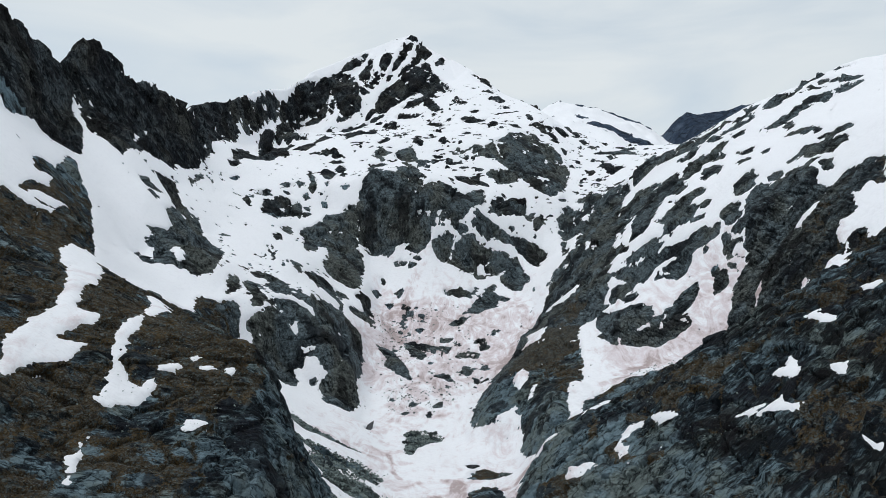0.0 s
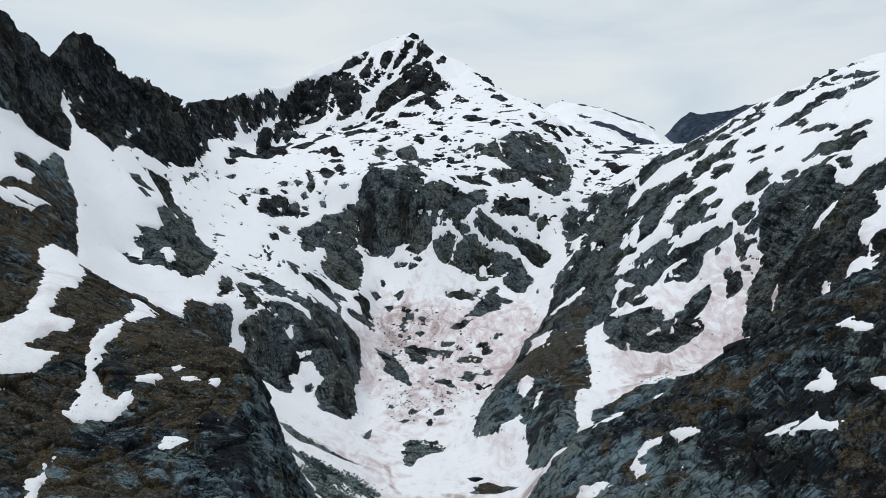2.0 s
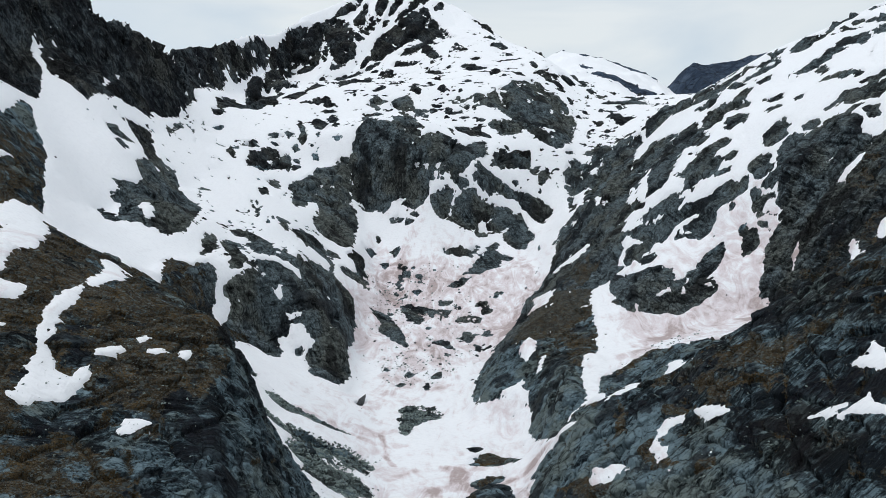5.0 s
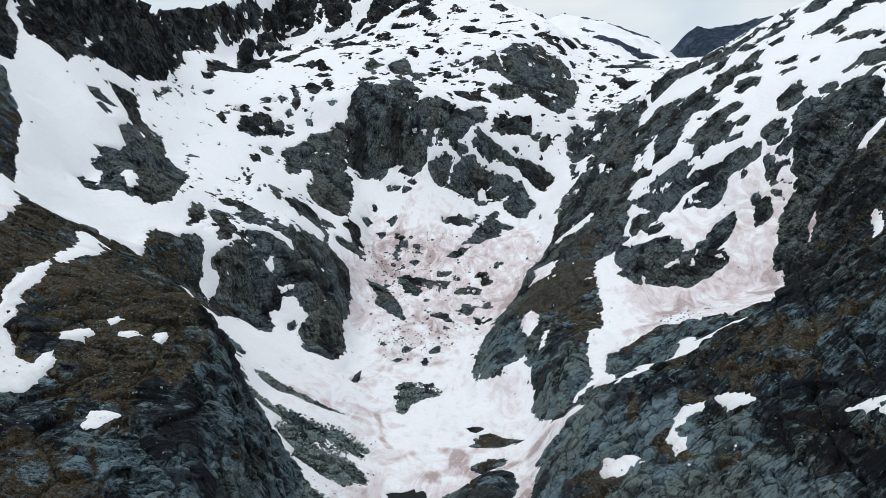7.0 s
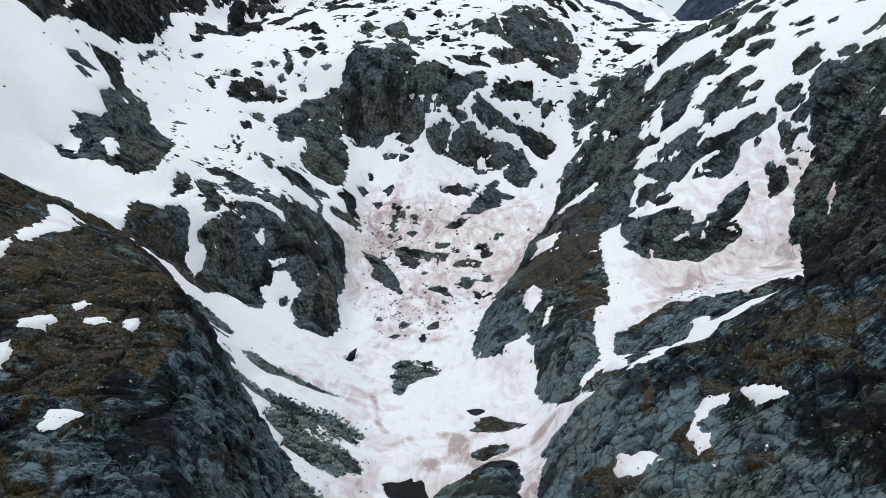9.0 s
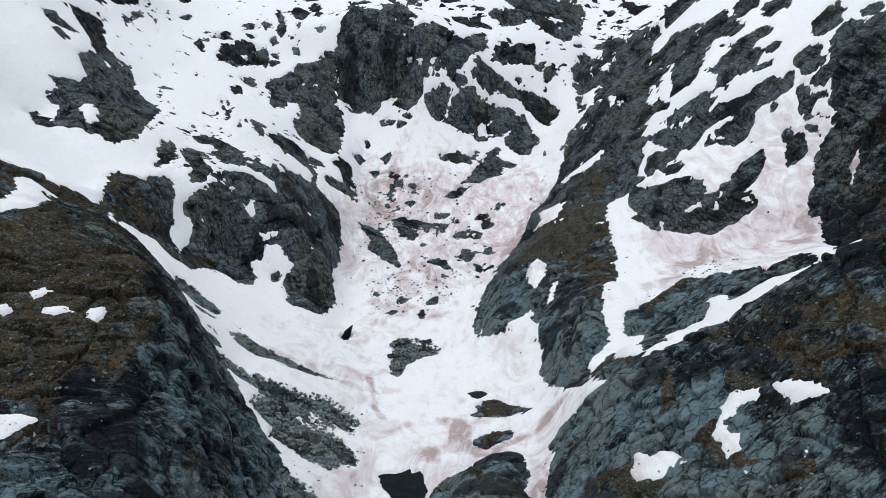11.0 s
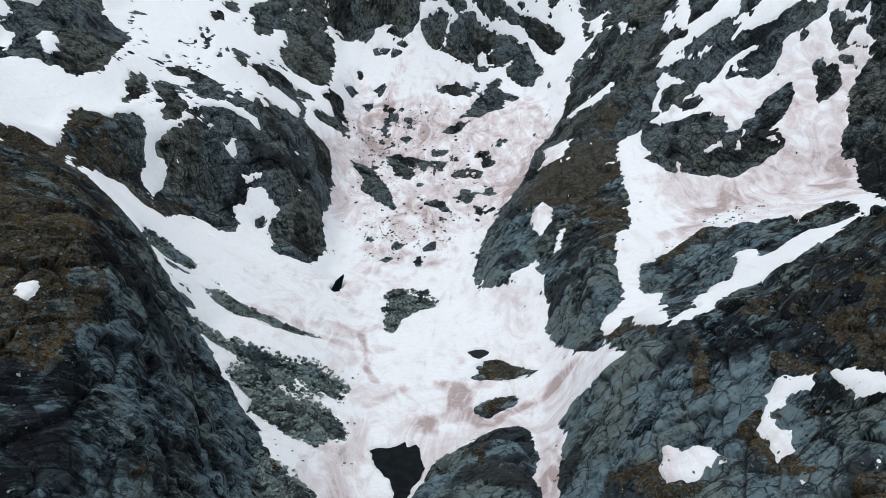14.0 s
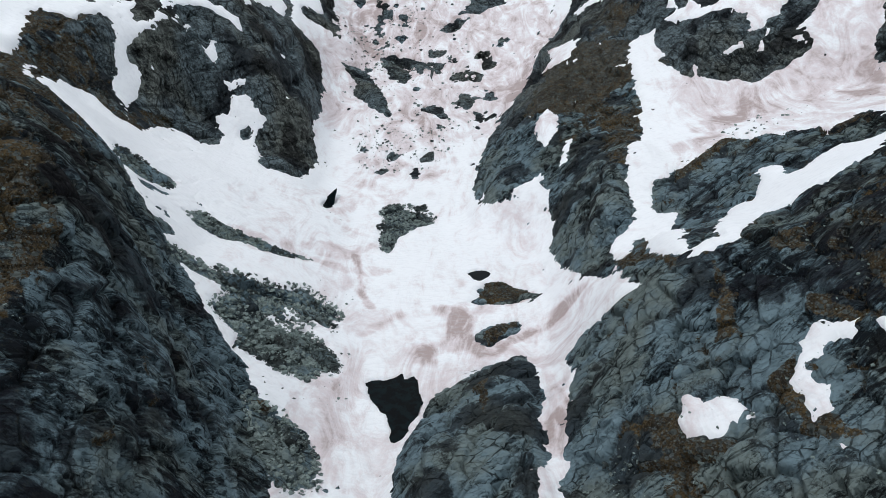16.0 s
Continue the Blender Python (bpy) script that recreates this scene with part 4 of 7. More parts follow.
snow((96.5, 314.4), (103.6, 320.6), (113, 332.2), (113.5, 318), (118.9, 316.8), (130.8, 325.7), (136.9, 321.7), (125.2, 313.7), (106.9, 294.4), (100, 298.9))
snow((98.3, 178.5), (103.1, 176.2), (107.8, 173.8), (106.6, 171.6), (102.8, 173.1))
snow((114, 189.7), (118.6, 186.5), (122.9, 191.7), (120.9, 180.6), (117.8, 176))
snow((101.4, 172.4), (111.5, 170.7), (112.5, 160.5), (108.8, 160.6), (106.7, 165.8))
snow((134.8, 211.4), (139.4, 209.4), (142.6, 192.9), (136.7, 199.7))
snow((125.5, 170.2), (128.3, 165), (125.8, 158.4), (123.9, 163.3))
snow((114.9, 138.6), (117.4, 126.2), (116.2, 124.1), (115.1, 131.6))
snow((113.8, 334.7), (114.8, 316.5), (134.7, 334.2), (124.7, 330.1))
rock((-320.2, 1359.5), (-321.1, 1376.6), (-315.8, 1402.6), (-303.2, 1423.7), (-290, 1443.9), (-279.9, 1463.8), (-274.3, 1471.8), (-267.6, 1462.4), (-266.1, 1442.7), (-265.1, 1413.7), (-254.5, 1352.3), (-254.4, 1324.3), (-262.5, 1311.9), (-278.8, 1314.3), (-299.5, 1326.3), (-309.6, 1300), (-314.7, 1298.5), (-320, 1285.6), (-323.9, 1260), (-331.6, 1288.2), (-325.1, 1325.5))
rock((-273.4, 1467.7), (-268.7, 1486.7), (-256.1, 1503.5), (-243.6, 1501.4), (-233.3, 1497.9), (-224.4, 1486.7), (-207.3, 1435.2), (-195.6, 1387), (-190.8, 1370.6), (-190.1, 1352.5), (-197.1, 1334.7), (-208.6, 1319.6), (-219.5, 1308.4), (-225.9, 1308.7), (-227.1, 1332.2), (-245.2, 1391), (-263.2, 1445.9))
rock((-254.2, 1506.5), (-246.5, 1517.5), (-234.3, 1532.1), (-221, 1541.8), (-206, 1548.8), (-198.5, 1548.4), (-203.6, 1533), (-214.4, 1523.3), (-225.9, 1518.8), (-236.4, 1508.6))
rock((-209.8, 1467.7), (-202.8, 1484.5), (-201.8, 1520.2), (-195, 1532.8), (-185.8, 1536.8), (-182.9, 1495.5), (-173.3, 1456.4), (-162.7, 1446.4), (-160.1, 1435.6), (-161.7, 1421.5), (-169, 1407.2), (-176.1, 1393.2), (-182.6, 1383.6), (-190.5, 1383.3), (-199.1, 1410.6))
rock((-167.6, 1467.2), (-166.8, 1500), (-159, 1516), (-150.3, 1524.5), (-142.5, 1496.6), (-145, 1476.7), (-149.9, 1457.4), (-156, 1440.5), (-162.3, 1443.9))
rock((-141, 1462.1), (-137.1, 1480.9), (-129.7, 1502.1), (-125.3, 1519.1), (-117.9, 1530.3), (-110.4, 1515.3), (-114.9, 1498.8), (-125.5, 1484.4), (-132.8, 1463.7), (-139.2, 1446.6), (-145.7, 1432.5), (-145.3, 1448.8))
rock((-122.3, 1538.4), (-115.8, 1547.8), (-107.4, 1551.2), (-99.4, 1545.5), (-100.6, 1529.2), (-110.9, 1521))
rock((-159.9, 1339.3), (-160.5, 1369), (-155.9, 1394.7), (-147.2, 1415.9), (-132, 1434), (-116.3, 1450.6), (-103.5, 1464.5), (-89.3, 1479.2), (-74.3, 1484.5), (-63.1, 1499.4), (-55.1, 1484.3), (-46.5, 1447.9), (-34.7, 1449.6), (-19.9, 1416.2), (-10.2, 1370.4), (3, 1353.7), (-9.8, 1341.1), (-20.7, 1350.7), (-37.8, 1377.1), (-47.9, 1356.4), (-58.9, 1359.8), (-71.6, 1388.4), (-82.5, 1384.5), (-98, 1370.8), (-113.2, 1356.8), (-126.2, 1345.4), (-137.6, 1332.4), (-150.6, 1333.4))
rock((-173, 1317.4), (-173.2, 1342.2), (-166.8, 1358.4), (-158.4, 1344.3), (-162.7, 1327.4))
rock((-93.4, 1532.8), (-83.2, 1566.6), (-74.2, 1563.6), (-63.4, 1550.5), (-56.5, 1537), (-64.2, 1519.5), (-78.4, 1491.5), (-89.9, 1486.4), (-100.7, 1472.6), (-111.3, 1459.7), (-122.4, 1453.6), (-118, 1467.9), (-105.2, 1483), (-95.1, 1507.4), (-83.7, 1516.7))
rock((-256.4, 1403.5), (-246.8, 1387.6), (-239, 1350.8), (-240.7, 1324.9), (-249.3, 1348))
rock((-48.8, 1503.8), (-37.8, 1538.2), (-27.8, 1536.5), (-33.2, 1510.3), (-44.7, 1494.3))
rock((-121, 1565.1), (-109, 1570.9), (-100.3, 1574.1), (-92.4, 1570.8), (-98.7, 1552))
rock((26.1, 1487.3), (41.4, 1473.8), (57.2, 1480.4), (71.1, 1466.1), (76.5, 1386.7), (58.4, 1444.6), (41.3, 1467.1))
snow((-331.1, 1018.3), (-348, 1085), (-354, 1108.8), (-352.9, 1116.9), (-345.8, 1100.8), (-340.5, 1111), (-334, 1060.5))
snow((-340.7, 561.8), (-344.8, 574.8), (-342.5, 575.1), (-339.5, 572.5), (-337.6, 577.9), (-323.3, 553.8), (-315.7, 536.9), (-309.4, 529.6), (-312.8, 541.5), (-306.4, 529.9), (-301.7, 527.9), (-301.9, 538.4), (-296.4, 526.4), (-289.9, 520.1), (-291.2, 506.2), (-298.3, 515.2), (-309.4, 525.5), (-323.1, 539.4), (-332.3, 549), (-338.7, 564.2))
rock((23.3, 969.4), (27.9, 955.9), (37.9, 951.2), (43.1, 944.5), (56.7, 938.6), (66.1, 928.8), (71.7, 920.9), (77.9, 912.8), (89, 911), (91, 898.8), (98.9, 896.7), (105.5, 888.9), (116.1, 885.7), (123.8, 883.2), (130.2, 882.2), (136.6, 886.6), (138.9, 893.5), (148.3, 907.5), (158.9, 937.3), (163.5, 962.2), (169.8, 982.3), (168.3, 1015.7), (164.9, 1033), (158.5, 1048.1), (152.8, 1057.5), (144.4, 1059.9), (132.1, 1049.9), (122, 1052.4), (114.2, 1061.3), (98.7, 1031.6), (86.8, 1019), (71.6, 1001.1), (58.8, 987.6), (48.7, 975.4), (40.4, 961.4), (32, 971.7))
snow((109.1, 910.6), (116.2, 907.3), (126.1, 909.2), (133.4, 908), (129, 915.2), (119.4, 916.6))
snow((131.1, 996.5), (137.6, 996.6), (139.2, 976.8), (130, 967.4))
snow((92.9, 961.1), (101.4, 968.4), (113.6, 1002.3), (102.4, 979.1))
rock((45.1, 909.1), (49.8, 917.5), (59.4, 914.8), (70.5, 912.8), (81.5, 910.3), (87.7, 904.2), (85.6, 895.5), (76.5, 890), (65.5, 888.4), (58.3, 889.6), (49.2, 899))
rock((56, 886.7), (61.9, 890.1), (68.3, 886.8), (61.6, 882.9))
rock((2.9, 887.4), (9.5, 897.9), (18.3, 893.4), (26.5, 900.6), (31.7, 903.9), (35.2, 896.7), (34.2, 887.2), (41.3, 882.4), (46.8, 873.4), (39.6, 874.2), (28.9, 875.1), (19.4, 863.7), (12.3, 863.3), (5.1, 862.4))
rock((-6.1, 849.1), (-2.7, 862), (0.2, 854.1), (-3.2, 837.5))
rock((44.2, 820.2), (50.1, 832.7), (49.8, 841.7), (56.5, 850.9), (63.8, 857.3), (62, 848.5), (67.2, 854.5), (78.2, 860), (85.7, 865.7), (93.1, 868.6), (90.9, 858.4), (93.5, 856), (85.8, 846.6), (74.6, 837.1), (64.6, 831.7), (61.3, 833.8), (55.4, 825), (52.1, 828.4))
rock((91.4, 846.9), (98.9, 852.4), (104.8, 855.6), (102.1, 849), (96.6, 841.8), (93.2, 843.1))
rock((102.2, 842.6), (107.3, 852), (114, 856.4), (115, 851.7), (110, 843.7), (104.4, 835.2), (100.2, 835.5))
rock((70.4, 821.6), (75.4, 825.5), (76.6, 822.9), (72.3, 819.2))
rock((165.9, 923.3), (171.6, 926), (173.5, 919.6), (168.1, 914.3))
rock((134.2, 855.2), (138.6, 862.6), (148.6, 873.8), (154, 871.2), (156.5, 864.9), (162.5, 867), (167.3, 866.4), (174, 880.9), (162.4, 888), (169.2, 898.3), (177.4, 899.7), (181.6, 918.9), (189.6, 910.7), (193.2, 891.9), (193.1, 857.7), (197.4, 861.9), (197.6, 831.4), (194.4, 825.6), (186.4, 824.7), (179.6, 830.2), (172.9, 822.5), (161.8, 815), (148.8, 814.9), (139.8, 820), (133.5, 832.8))
snow((175.9, 856.9), (181, 855), (180, 835.9), (174.8, 840))
snow((161.4, 840.2), (169.5, 840.5), (168.6, 827.9), (160.9, 828.9))
rock((217.9, 1017.2), (228.3, 1036.3), (237.9, 1034.1), (239.9, 1013.1), (246.6, 1000), (250.7, 983.4), (242.5, 982), (235.9, 976.9), (228.1, 969.8), (223.7, 978.7), (224, 999.1))
rock((198.1, 998.3), (205.4, 1002.9), (208.9, 995.6), (203.8, 985.6), (197.5, 981.7))
rock((221.9, 1072.9), (233.2, 1086.1), (245.3, 1089.6), (259, 1091.9), (280.2, 1107.2), (288.4, 1069.8), (295.2, 1031.7), (283.9, 1020.1), (282.8, 1047.9), (270.7, 1067.6), (254, 1069.4), (242.1, 1074.1), (228.1, 1069.3))
rock((238.8, 1062.6), (246.8, 1067.7), (247.4, 1054.9), (240.3, 1045.2))
rock((259.5, 968.3), (265.2, 972.7), (231.3, 830.3), (256.4, 943.8))
rock((119.3, 1165.1), (126.3, 1168.9), (128.7, 1137.7), (130.7, 1111.6), (124.7, 1124.6))
rock((137.9, 1128.6), (147.1, 1145.4), (152.9, 1131.6), (160.8, 1120.9), (154.3, 1105.7), (148.1, 1114.5), (142.4, 1120))
rock((162.1, 1131.1), (173.8, 1162.3), (182.9, 1159.4), (184.1, 1129.5), (176.7, 1116.1), (170.1, 1121.4))
rock((148.8, 1096.9), (158.8, 1105.1), (165.7, 1102.3), (170.3, 1090.1), (162.2, 1082.6), (154.2, 1089.8))
rock((167.5, 1070.2), (174.4, 1069.1), (178.6, 1055.9), (171.9, 1051.7), (168, 1060.8))
rock((138.7, 1102.5), (144.7, 1100.8), (147.3, 1092.3), (139.8, 1088.6))
rock((206.2, 1124), (217.2, 1140.1), (218.7, 1128.3), (220.8, 1109.6), (226.1, 1104.2), (217.4, 1105.5), (210.1, 1115.5))
rock((198.3, 1098.3), (207.3, 1109.3), (210.8, 1098.5), (206.9, 1086.2), (199.6, 1090.4))
rock((193.7, 1199), (204.4, 1204.2), (212.7, 1184.5), (213.9, 1148.1), (205, 1150.4), (195.1, 1164.4))
rock((170.9, 1021.8), (177.3, 1030.8), (177.6, 1016.3), (171.9, 1011.8))
rock((184.6, 1045.3), (191.3, 1044.9), (193.6, 1033.2), (186.3, 1034.8))
rock((61.5, 1289.9), (72.6, 1305.5), (88.5, 1307.6), (92.4, 1286.3), (83.4, 1272.5), (73.7, 1284.5))
rock((25.6, 1230.4), (37.6, 1238.6), (42.2, 1224.4), (33.1, 1211.1), (26.4, 1219.7))
rock((9.6, 1173.8), (17.4, 1192.4), (25.8, 1180.5), (35, 1167.1), (47.5, 1175.5), (55.9, 1149), (47.5, 1123.2), (33.7, 1112.5), (21.9, 1108.5), (18.8, 1145.9), (11.4, 1148.3))
rock((49.2, 1075.7), (55.9, 1106.9), (65.4, 1119.2), (69.4, 1092.9), (61.1, 1069.4), (51.8, 1054.4))
rock((-17.3, 1199.6), (-9.5, 1197.1), (-5.4, 1170), (-12.9, 1164.4))
rock((83.6, 1095.2), (93, 1101.4), (104.1, 1095.5), (107.7, 1086.2), (93.8, 1077.7))
rock((86.3, 1237.3), (94.7, 1242.8), (96.4, 1224.6))
rock((74.8, 1012.7), (81.6, 1028.4), (96, 1050), (105.5, 1060.9), (116.3, 1082.9), (122.9, 1079.1), (128.5, 1073.2), (131.7, 1062.6), (138.5, 1061.5), (126.4, 1053.3), (117.8, 1054), (104.2, 1045.4), (89.6, 1022.7))
rock((-21.3, 984.8), (-16.7, 992.7), (-13.3, 983.1), (-18.6, 975))
rock((-2.5, 963), (4.4, 968.5), (9.2, 965.7), (17, 959.1), (10.8, 952.9), (4.6, 958))
rock((7.8, 948), (13.9, 950.4), (20.1, 947.8), (18.5, 938.1), (12.4, 941.9))
rock((-11.9, 934), (-6.8, 941.1), (1.7, 938), (9.4, 939.4), (12.5, 933.2), (4.9, 929.1), (-5.7, 926.6))
rock((-359.7, 1134.9), (-352.6, 1119), (-344.6, 1108.9), (-341.1, 1112.6), (-337.1, 1146), (-335.7, 1174), (-335.4, 1196.7), (-342.6, 1186.9), (-348.5, 1183.2), (-353.4, 1182.8), (-359.6, 1155.6))
rock((-345.4, 1206.5), (-338.6, 1211.2), (-332.4, 1222), (-327.3, 1241.2), (-328.6, 1257.5), (-334.4, 1267.1), (-336.6, 1286.6), (-342.7, 1281.4), (-348.6, 1242.1), (-349.7, 1210.7))
rock((-365.4, 1100.9), (-322.7, 971.4), (-336.1, 1033.9), (-346.7, 1081), (-352.7, 1104.7), (-359.1, 1127.2), (-362.9, 1127.1))
rock((-270.1, 921.9), (-274.5, 948), (-331.6, 1160.2), (-278.3, 997.8), (-280.9, 1054.6), (-291.4, 1149.1), (-293.4, 1209.3), (-286.2, 1196.1), (-254.2, 1033.9), (-241.9, 1035.7), (-226.8, 1044), (-249.3, 1178.2), (-222.2, 1003.9), (-240.5, 1029.9), (-248.5, 1028), (-248.9, 1006), (-232.2, 976.5), (-239, 955.6), (-230.7, 937.8), (-244.8, 932.8), (-252.2, 917.7), (-260.5, 907))
snow((-271.7, 980.4), (-272.2, 1006.3), (-265.2, 1027.7), (-253.1, 1023.4), (-243.4, 973.5), (-255.6, 974.4), (-266.9, 987))
rock((-297.8, 894.4), (-304.9, 940.6), (-295, 946.3), (-274.6, 911.3), (-264.8, 908.7), (-249.1, 920.2), (-254.9, 900.1), (-266.3, 888.2), (-275, 868.7), (-278.6, 835.4))
rock((-231.7, 957.8), (-222.5, 968.9), (-209.5, 982.6), (-201.8, 972.6), (-208.7, 960.4), (-218.8, 952.7))
rock((-206.2, 1005.5), (-201.6, 1046.3), (-188.5, 1021.1), (-195, 990.4), (-204.4, 977.2))
rock((-239.8, 1277), (-233.9, 1284.3), (-231.9, 1279.1))
rock((-216.4, 1291.7), (-202.3, 1302), (-182.7, 1311.1), (-167.4, 1314.7), (-152.3, 1321.2), (-146.3, 1315.5), (-160.7, 1304.8), (-175.8, 1300.2), (-191.1, 1262.4), (-197.8, 1208.9))
rock((-172.1, 1048.3), (-183.8, 1213.3), (-170.7, 1247), (-163.6, 1209.7), (-154.3, 1043.6), (-161.5, 1008.3))
rock((-157.2, 1251.8), (-147, 1251.6), (-140.5, 1221.5), (-146.7, 1191.7))
rock((-118.5, 992.7), (-108.7, 991.9), (-100.2, 1011.1), (-94.1, 991.2), (-102.3, 977.3), (-114.8, 975.1))
rock((-133.6, 1258.5), (-123.1, 1274.9), (-111, 1277), (-103.6, 1263.3), (-107.6, 1240.2), (-122, 1233.8))
rock((-119.9, 1305.4), (-109.6, 1318.9), (-92.8, 1307.1), (-76.6, 1300), (-65.3, 1283.8), (-75.3, 1279.8), (-96.8, 1291.6), (-112.3, 1291.5))
rock((-110.7, 1341.8), (-96.4, 1352.4), (-81.1, 1366), (-67.2, 1370.4), (-58.5, 1351.7), (-73.8, 1337.9), (-92.9, 1335.6))
rock((-69.8, 1359.6), (-59.6, 1373.3), (-47.3, 1342.1), (-34.9, 1296), (-26.9, 1269.7), (-33.9, 1266), (-48.3, 1293.8), (-60.4, 1327.4))
rock((-58.2, 1248.2), (-42.4, 1227.4), (-31.3, 1187.7), (-19.1, 1148.7), (-19.8, 1095.3), (-34.6, 1142.5), (-49.2, 1203.4))
rock((-63.8, 996.3), (-53.9, 993.2), (-45, 978.9), (-48.5, 970.8), (-56.9, 977.1))
rock((-43.4, 1028.8), (-32.3, 1020.1), (-26.2, 1010.9), (-33.9, 998.1))
rock((-21.5, 990.6), (-15.8, 988.6), (-18.7, 976.5))
rock((-115.8, 940.2), (-109.7, 953.2), (-102.7, 960.2), (-98, 953.4), (-89.8, 948.6), (-98.3, 941.7), (-107.1, 932.1))
rock((-113.7, 883.8), (-114.8, 915.2), (-107.9, 920), (-98.2, 920.4), (-90.4, 918.1), (-96.1, 902), (-105, 896.2), (-104.7, 833.6))
rock((-84.7, 944.7), (-81, 954.9), (-71.6, 962.6), (-64, 965.9), (-58.1, 960.5), (-54.8, 946.8), (-51.5, 932.6), (-58.9, 929.2), (-69.1, 933), (-76.9, 935.2))
rock((-72.4, 927.8), (-60.8, 924), (-51.1, 915), (-50.6, 856.5), (-63.7, 913.5))
rock((-49.5, 924.7), (-42.1, 927.1), (-32.7, 922), (-33.7, 909.7), (-42.7, 911.7))
rock((-29.6, 937.5), (-23.6, 939.5), (-23.2, 929.8), (-28.4, 927.5))
rock((-31.7, 948.2), (-20, 947.7), (-12.3, 947), (-19.8, 941.2))
rock((-187.7, 953.5), (-182.9, 957), (-176.3, 946.8), (-179.4, 938.8))
rock((-176.6, 956.8), (-171.3, 961.9), (-167.2, 948.2), (-159.6, 939.9), (-156.7, 931.9), (-165.6, 930.7), (-173.5, 940.4))
rock((-169.9, 921.1), (-157.1, 925.5), (-151.6, 920.3), (-157.3, 913.7), (-167.1, 914.2))
rock((-159.3, 895.6), (-155.1, 909.9), (-148.4, 905.7), (-144.3, 885.1), (-147.2, 867.7), (-154.5, 876.9))
rock((-176.1, 884.2), (-172.2, 894.3), (-164.9, 882.5), (-154.7, 869.9), (-151.6, 848.5), (-156.3, 839.8), (-162.8, 845.2), (-170.2, 865.3))
rock((-163.3, 833.3), (-157.8, 836.8), (-155.7, 829.4), (-159.3, 826.9))
rock((-140.3, 823.5), (-135.1, 824.9), (-130.1, 823.5), (-134.5, 821.3))
rock((-197.5, 892), (-190, 881.2), (-181.2, 856.5), (-171.1, 824.9), (-174.1, 816.9), (-180.2, 822.9), (-179.6, 836), (-188.1, 859.1))
rock((-213.5, 817.4), (-210, 824.8), (-200.4, 827.7), (-196.5, 822.6), (-200.9, 816), (-207.2, 814.1))
rock((-199.9, 831.3), (-196.2, 838.8), (-187.7, 831.8), (-189.6, 825.4), (-196.7, 826.4))
rock((-207, 802.8), (-202.4, 808.3), (-196.3, 808.3), (-200.8, 801.9))
rock((-231, 768.8), (-231.2, 785), (-226.8, 794.9), (-221.5, 795), (-218.1, 787.2), (-222, 778), (-226.6, 775.8))
rock((-212.3, 725.8), (-219.5, 769), (-212.4, 771.4), (-212.8, 784.8), (-205.1, 792.9), (-198.2, 791.8), (-191.7, 792.1), (-184.8, 796.3), (-179.3, 781.4), (-177.3, 766.9), (-185.6, 740.9), (-190, 710.5), (-196.5, 707.9), (-203.6, 705.7), (-206.9, 711))
snow((-200.8, 751.4), (-198.6, 772.9), (-195.2, 766.9), (-195.7, 751.5))
rock((-232.1, 725.1), (-232.9, 739.6), (-223.4, 718.2), (-219.6, 709.5), (-225.2, 712.4))
rock((-184.1, 810.6), (-180, 813.2), (-176.9, 808.4), (-179.6, 802.5))
rock((-177.9, 789.3), (-172.7, 795.8), (-171.5, 790.5), (-174.9, 785))
rock((-176.9, 771), (-173, 782.4), (-169.2, 779.6), (-170.9, 764.2))
rock((-159.9, 807.7), (-156.2, 809.2), (-153.3, 804.8), (-157.3, 804.8))
rock((-182.5, 695.1), (-179.8, 705.3), (-175.5, 712.1), (-171.3, 699.7), (-174.1, 689.8), (-178.8, 690.1))
rock((-182.5, 660.7), (-180.9, 675.8), (-174.9, 674.6), (-172.2, 659.6), (-175.6, 645.1))
rock((-192.9, 707.9), (-191.1, 714.4), (-188.6, 709.7))
rock((-280.3, 819.8), (-281.7, 840.6), (-275.3, 847.1), (-269.4, 832.9), (-270.8, 815.8), (-276, 813))
rock((-265.2, 784.7), (-265, 798.1), (-259.9, 798.9), (-261.1, 788.2))
rock((-276.1, 772.8), (-275.6, 780.6), (-272.5, 775.5))
rock((-272.5, 669.6), (-274.7, 685.6), (-274.3, 704.4), (-272, 709.4), (-270.4, 686.2), (-269.7, 669.6))
rock((-289.1, 682.4), (-291, 701.4), (-288.9, 718.8), (-287.2, 733.4), (-284.9, 721.1), (-284.9, 696.5), (-286, 681.9))
rock((-164.7, 709.7), (-165.7, 735.2), (-159.5, 749.8), (-154.5, 771.5), (-148.8, 791.9), (-139.2, 793.2), (-132.5, 799.9), (-128.6, 807.6), (-119.6, 801.3), (-116.1, 791.8), (-112.5, 781.9), (-110.9, 768.8), (-105.7, 759.8), (-100.9, 748.8), (-97.3, 732.4), (-94.4, 698.3), (-93.5, 663.1), (-99.1, 655.7), (-108.6, 653.3), (-117.9, 649.2), (-124.8, 651), (-130.9, 662), (-130.2, 685), (-130.3, 704), (-136.5, 711.9), (-142.4, 711.1), (-144.6, 684.7), (-148.6, 671.1), (-155.3, 681), (-159.1, 705.8))
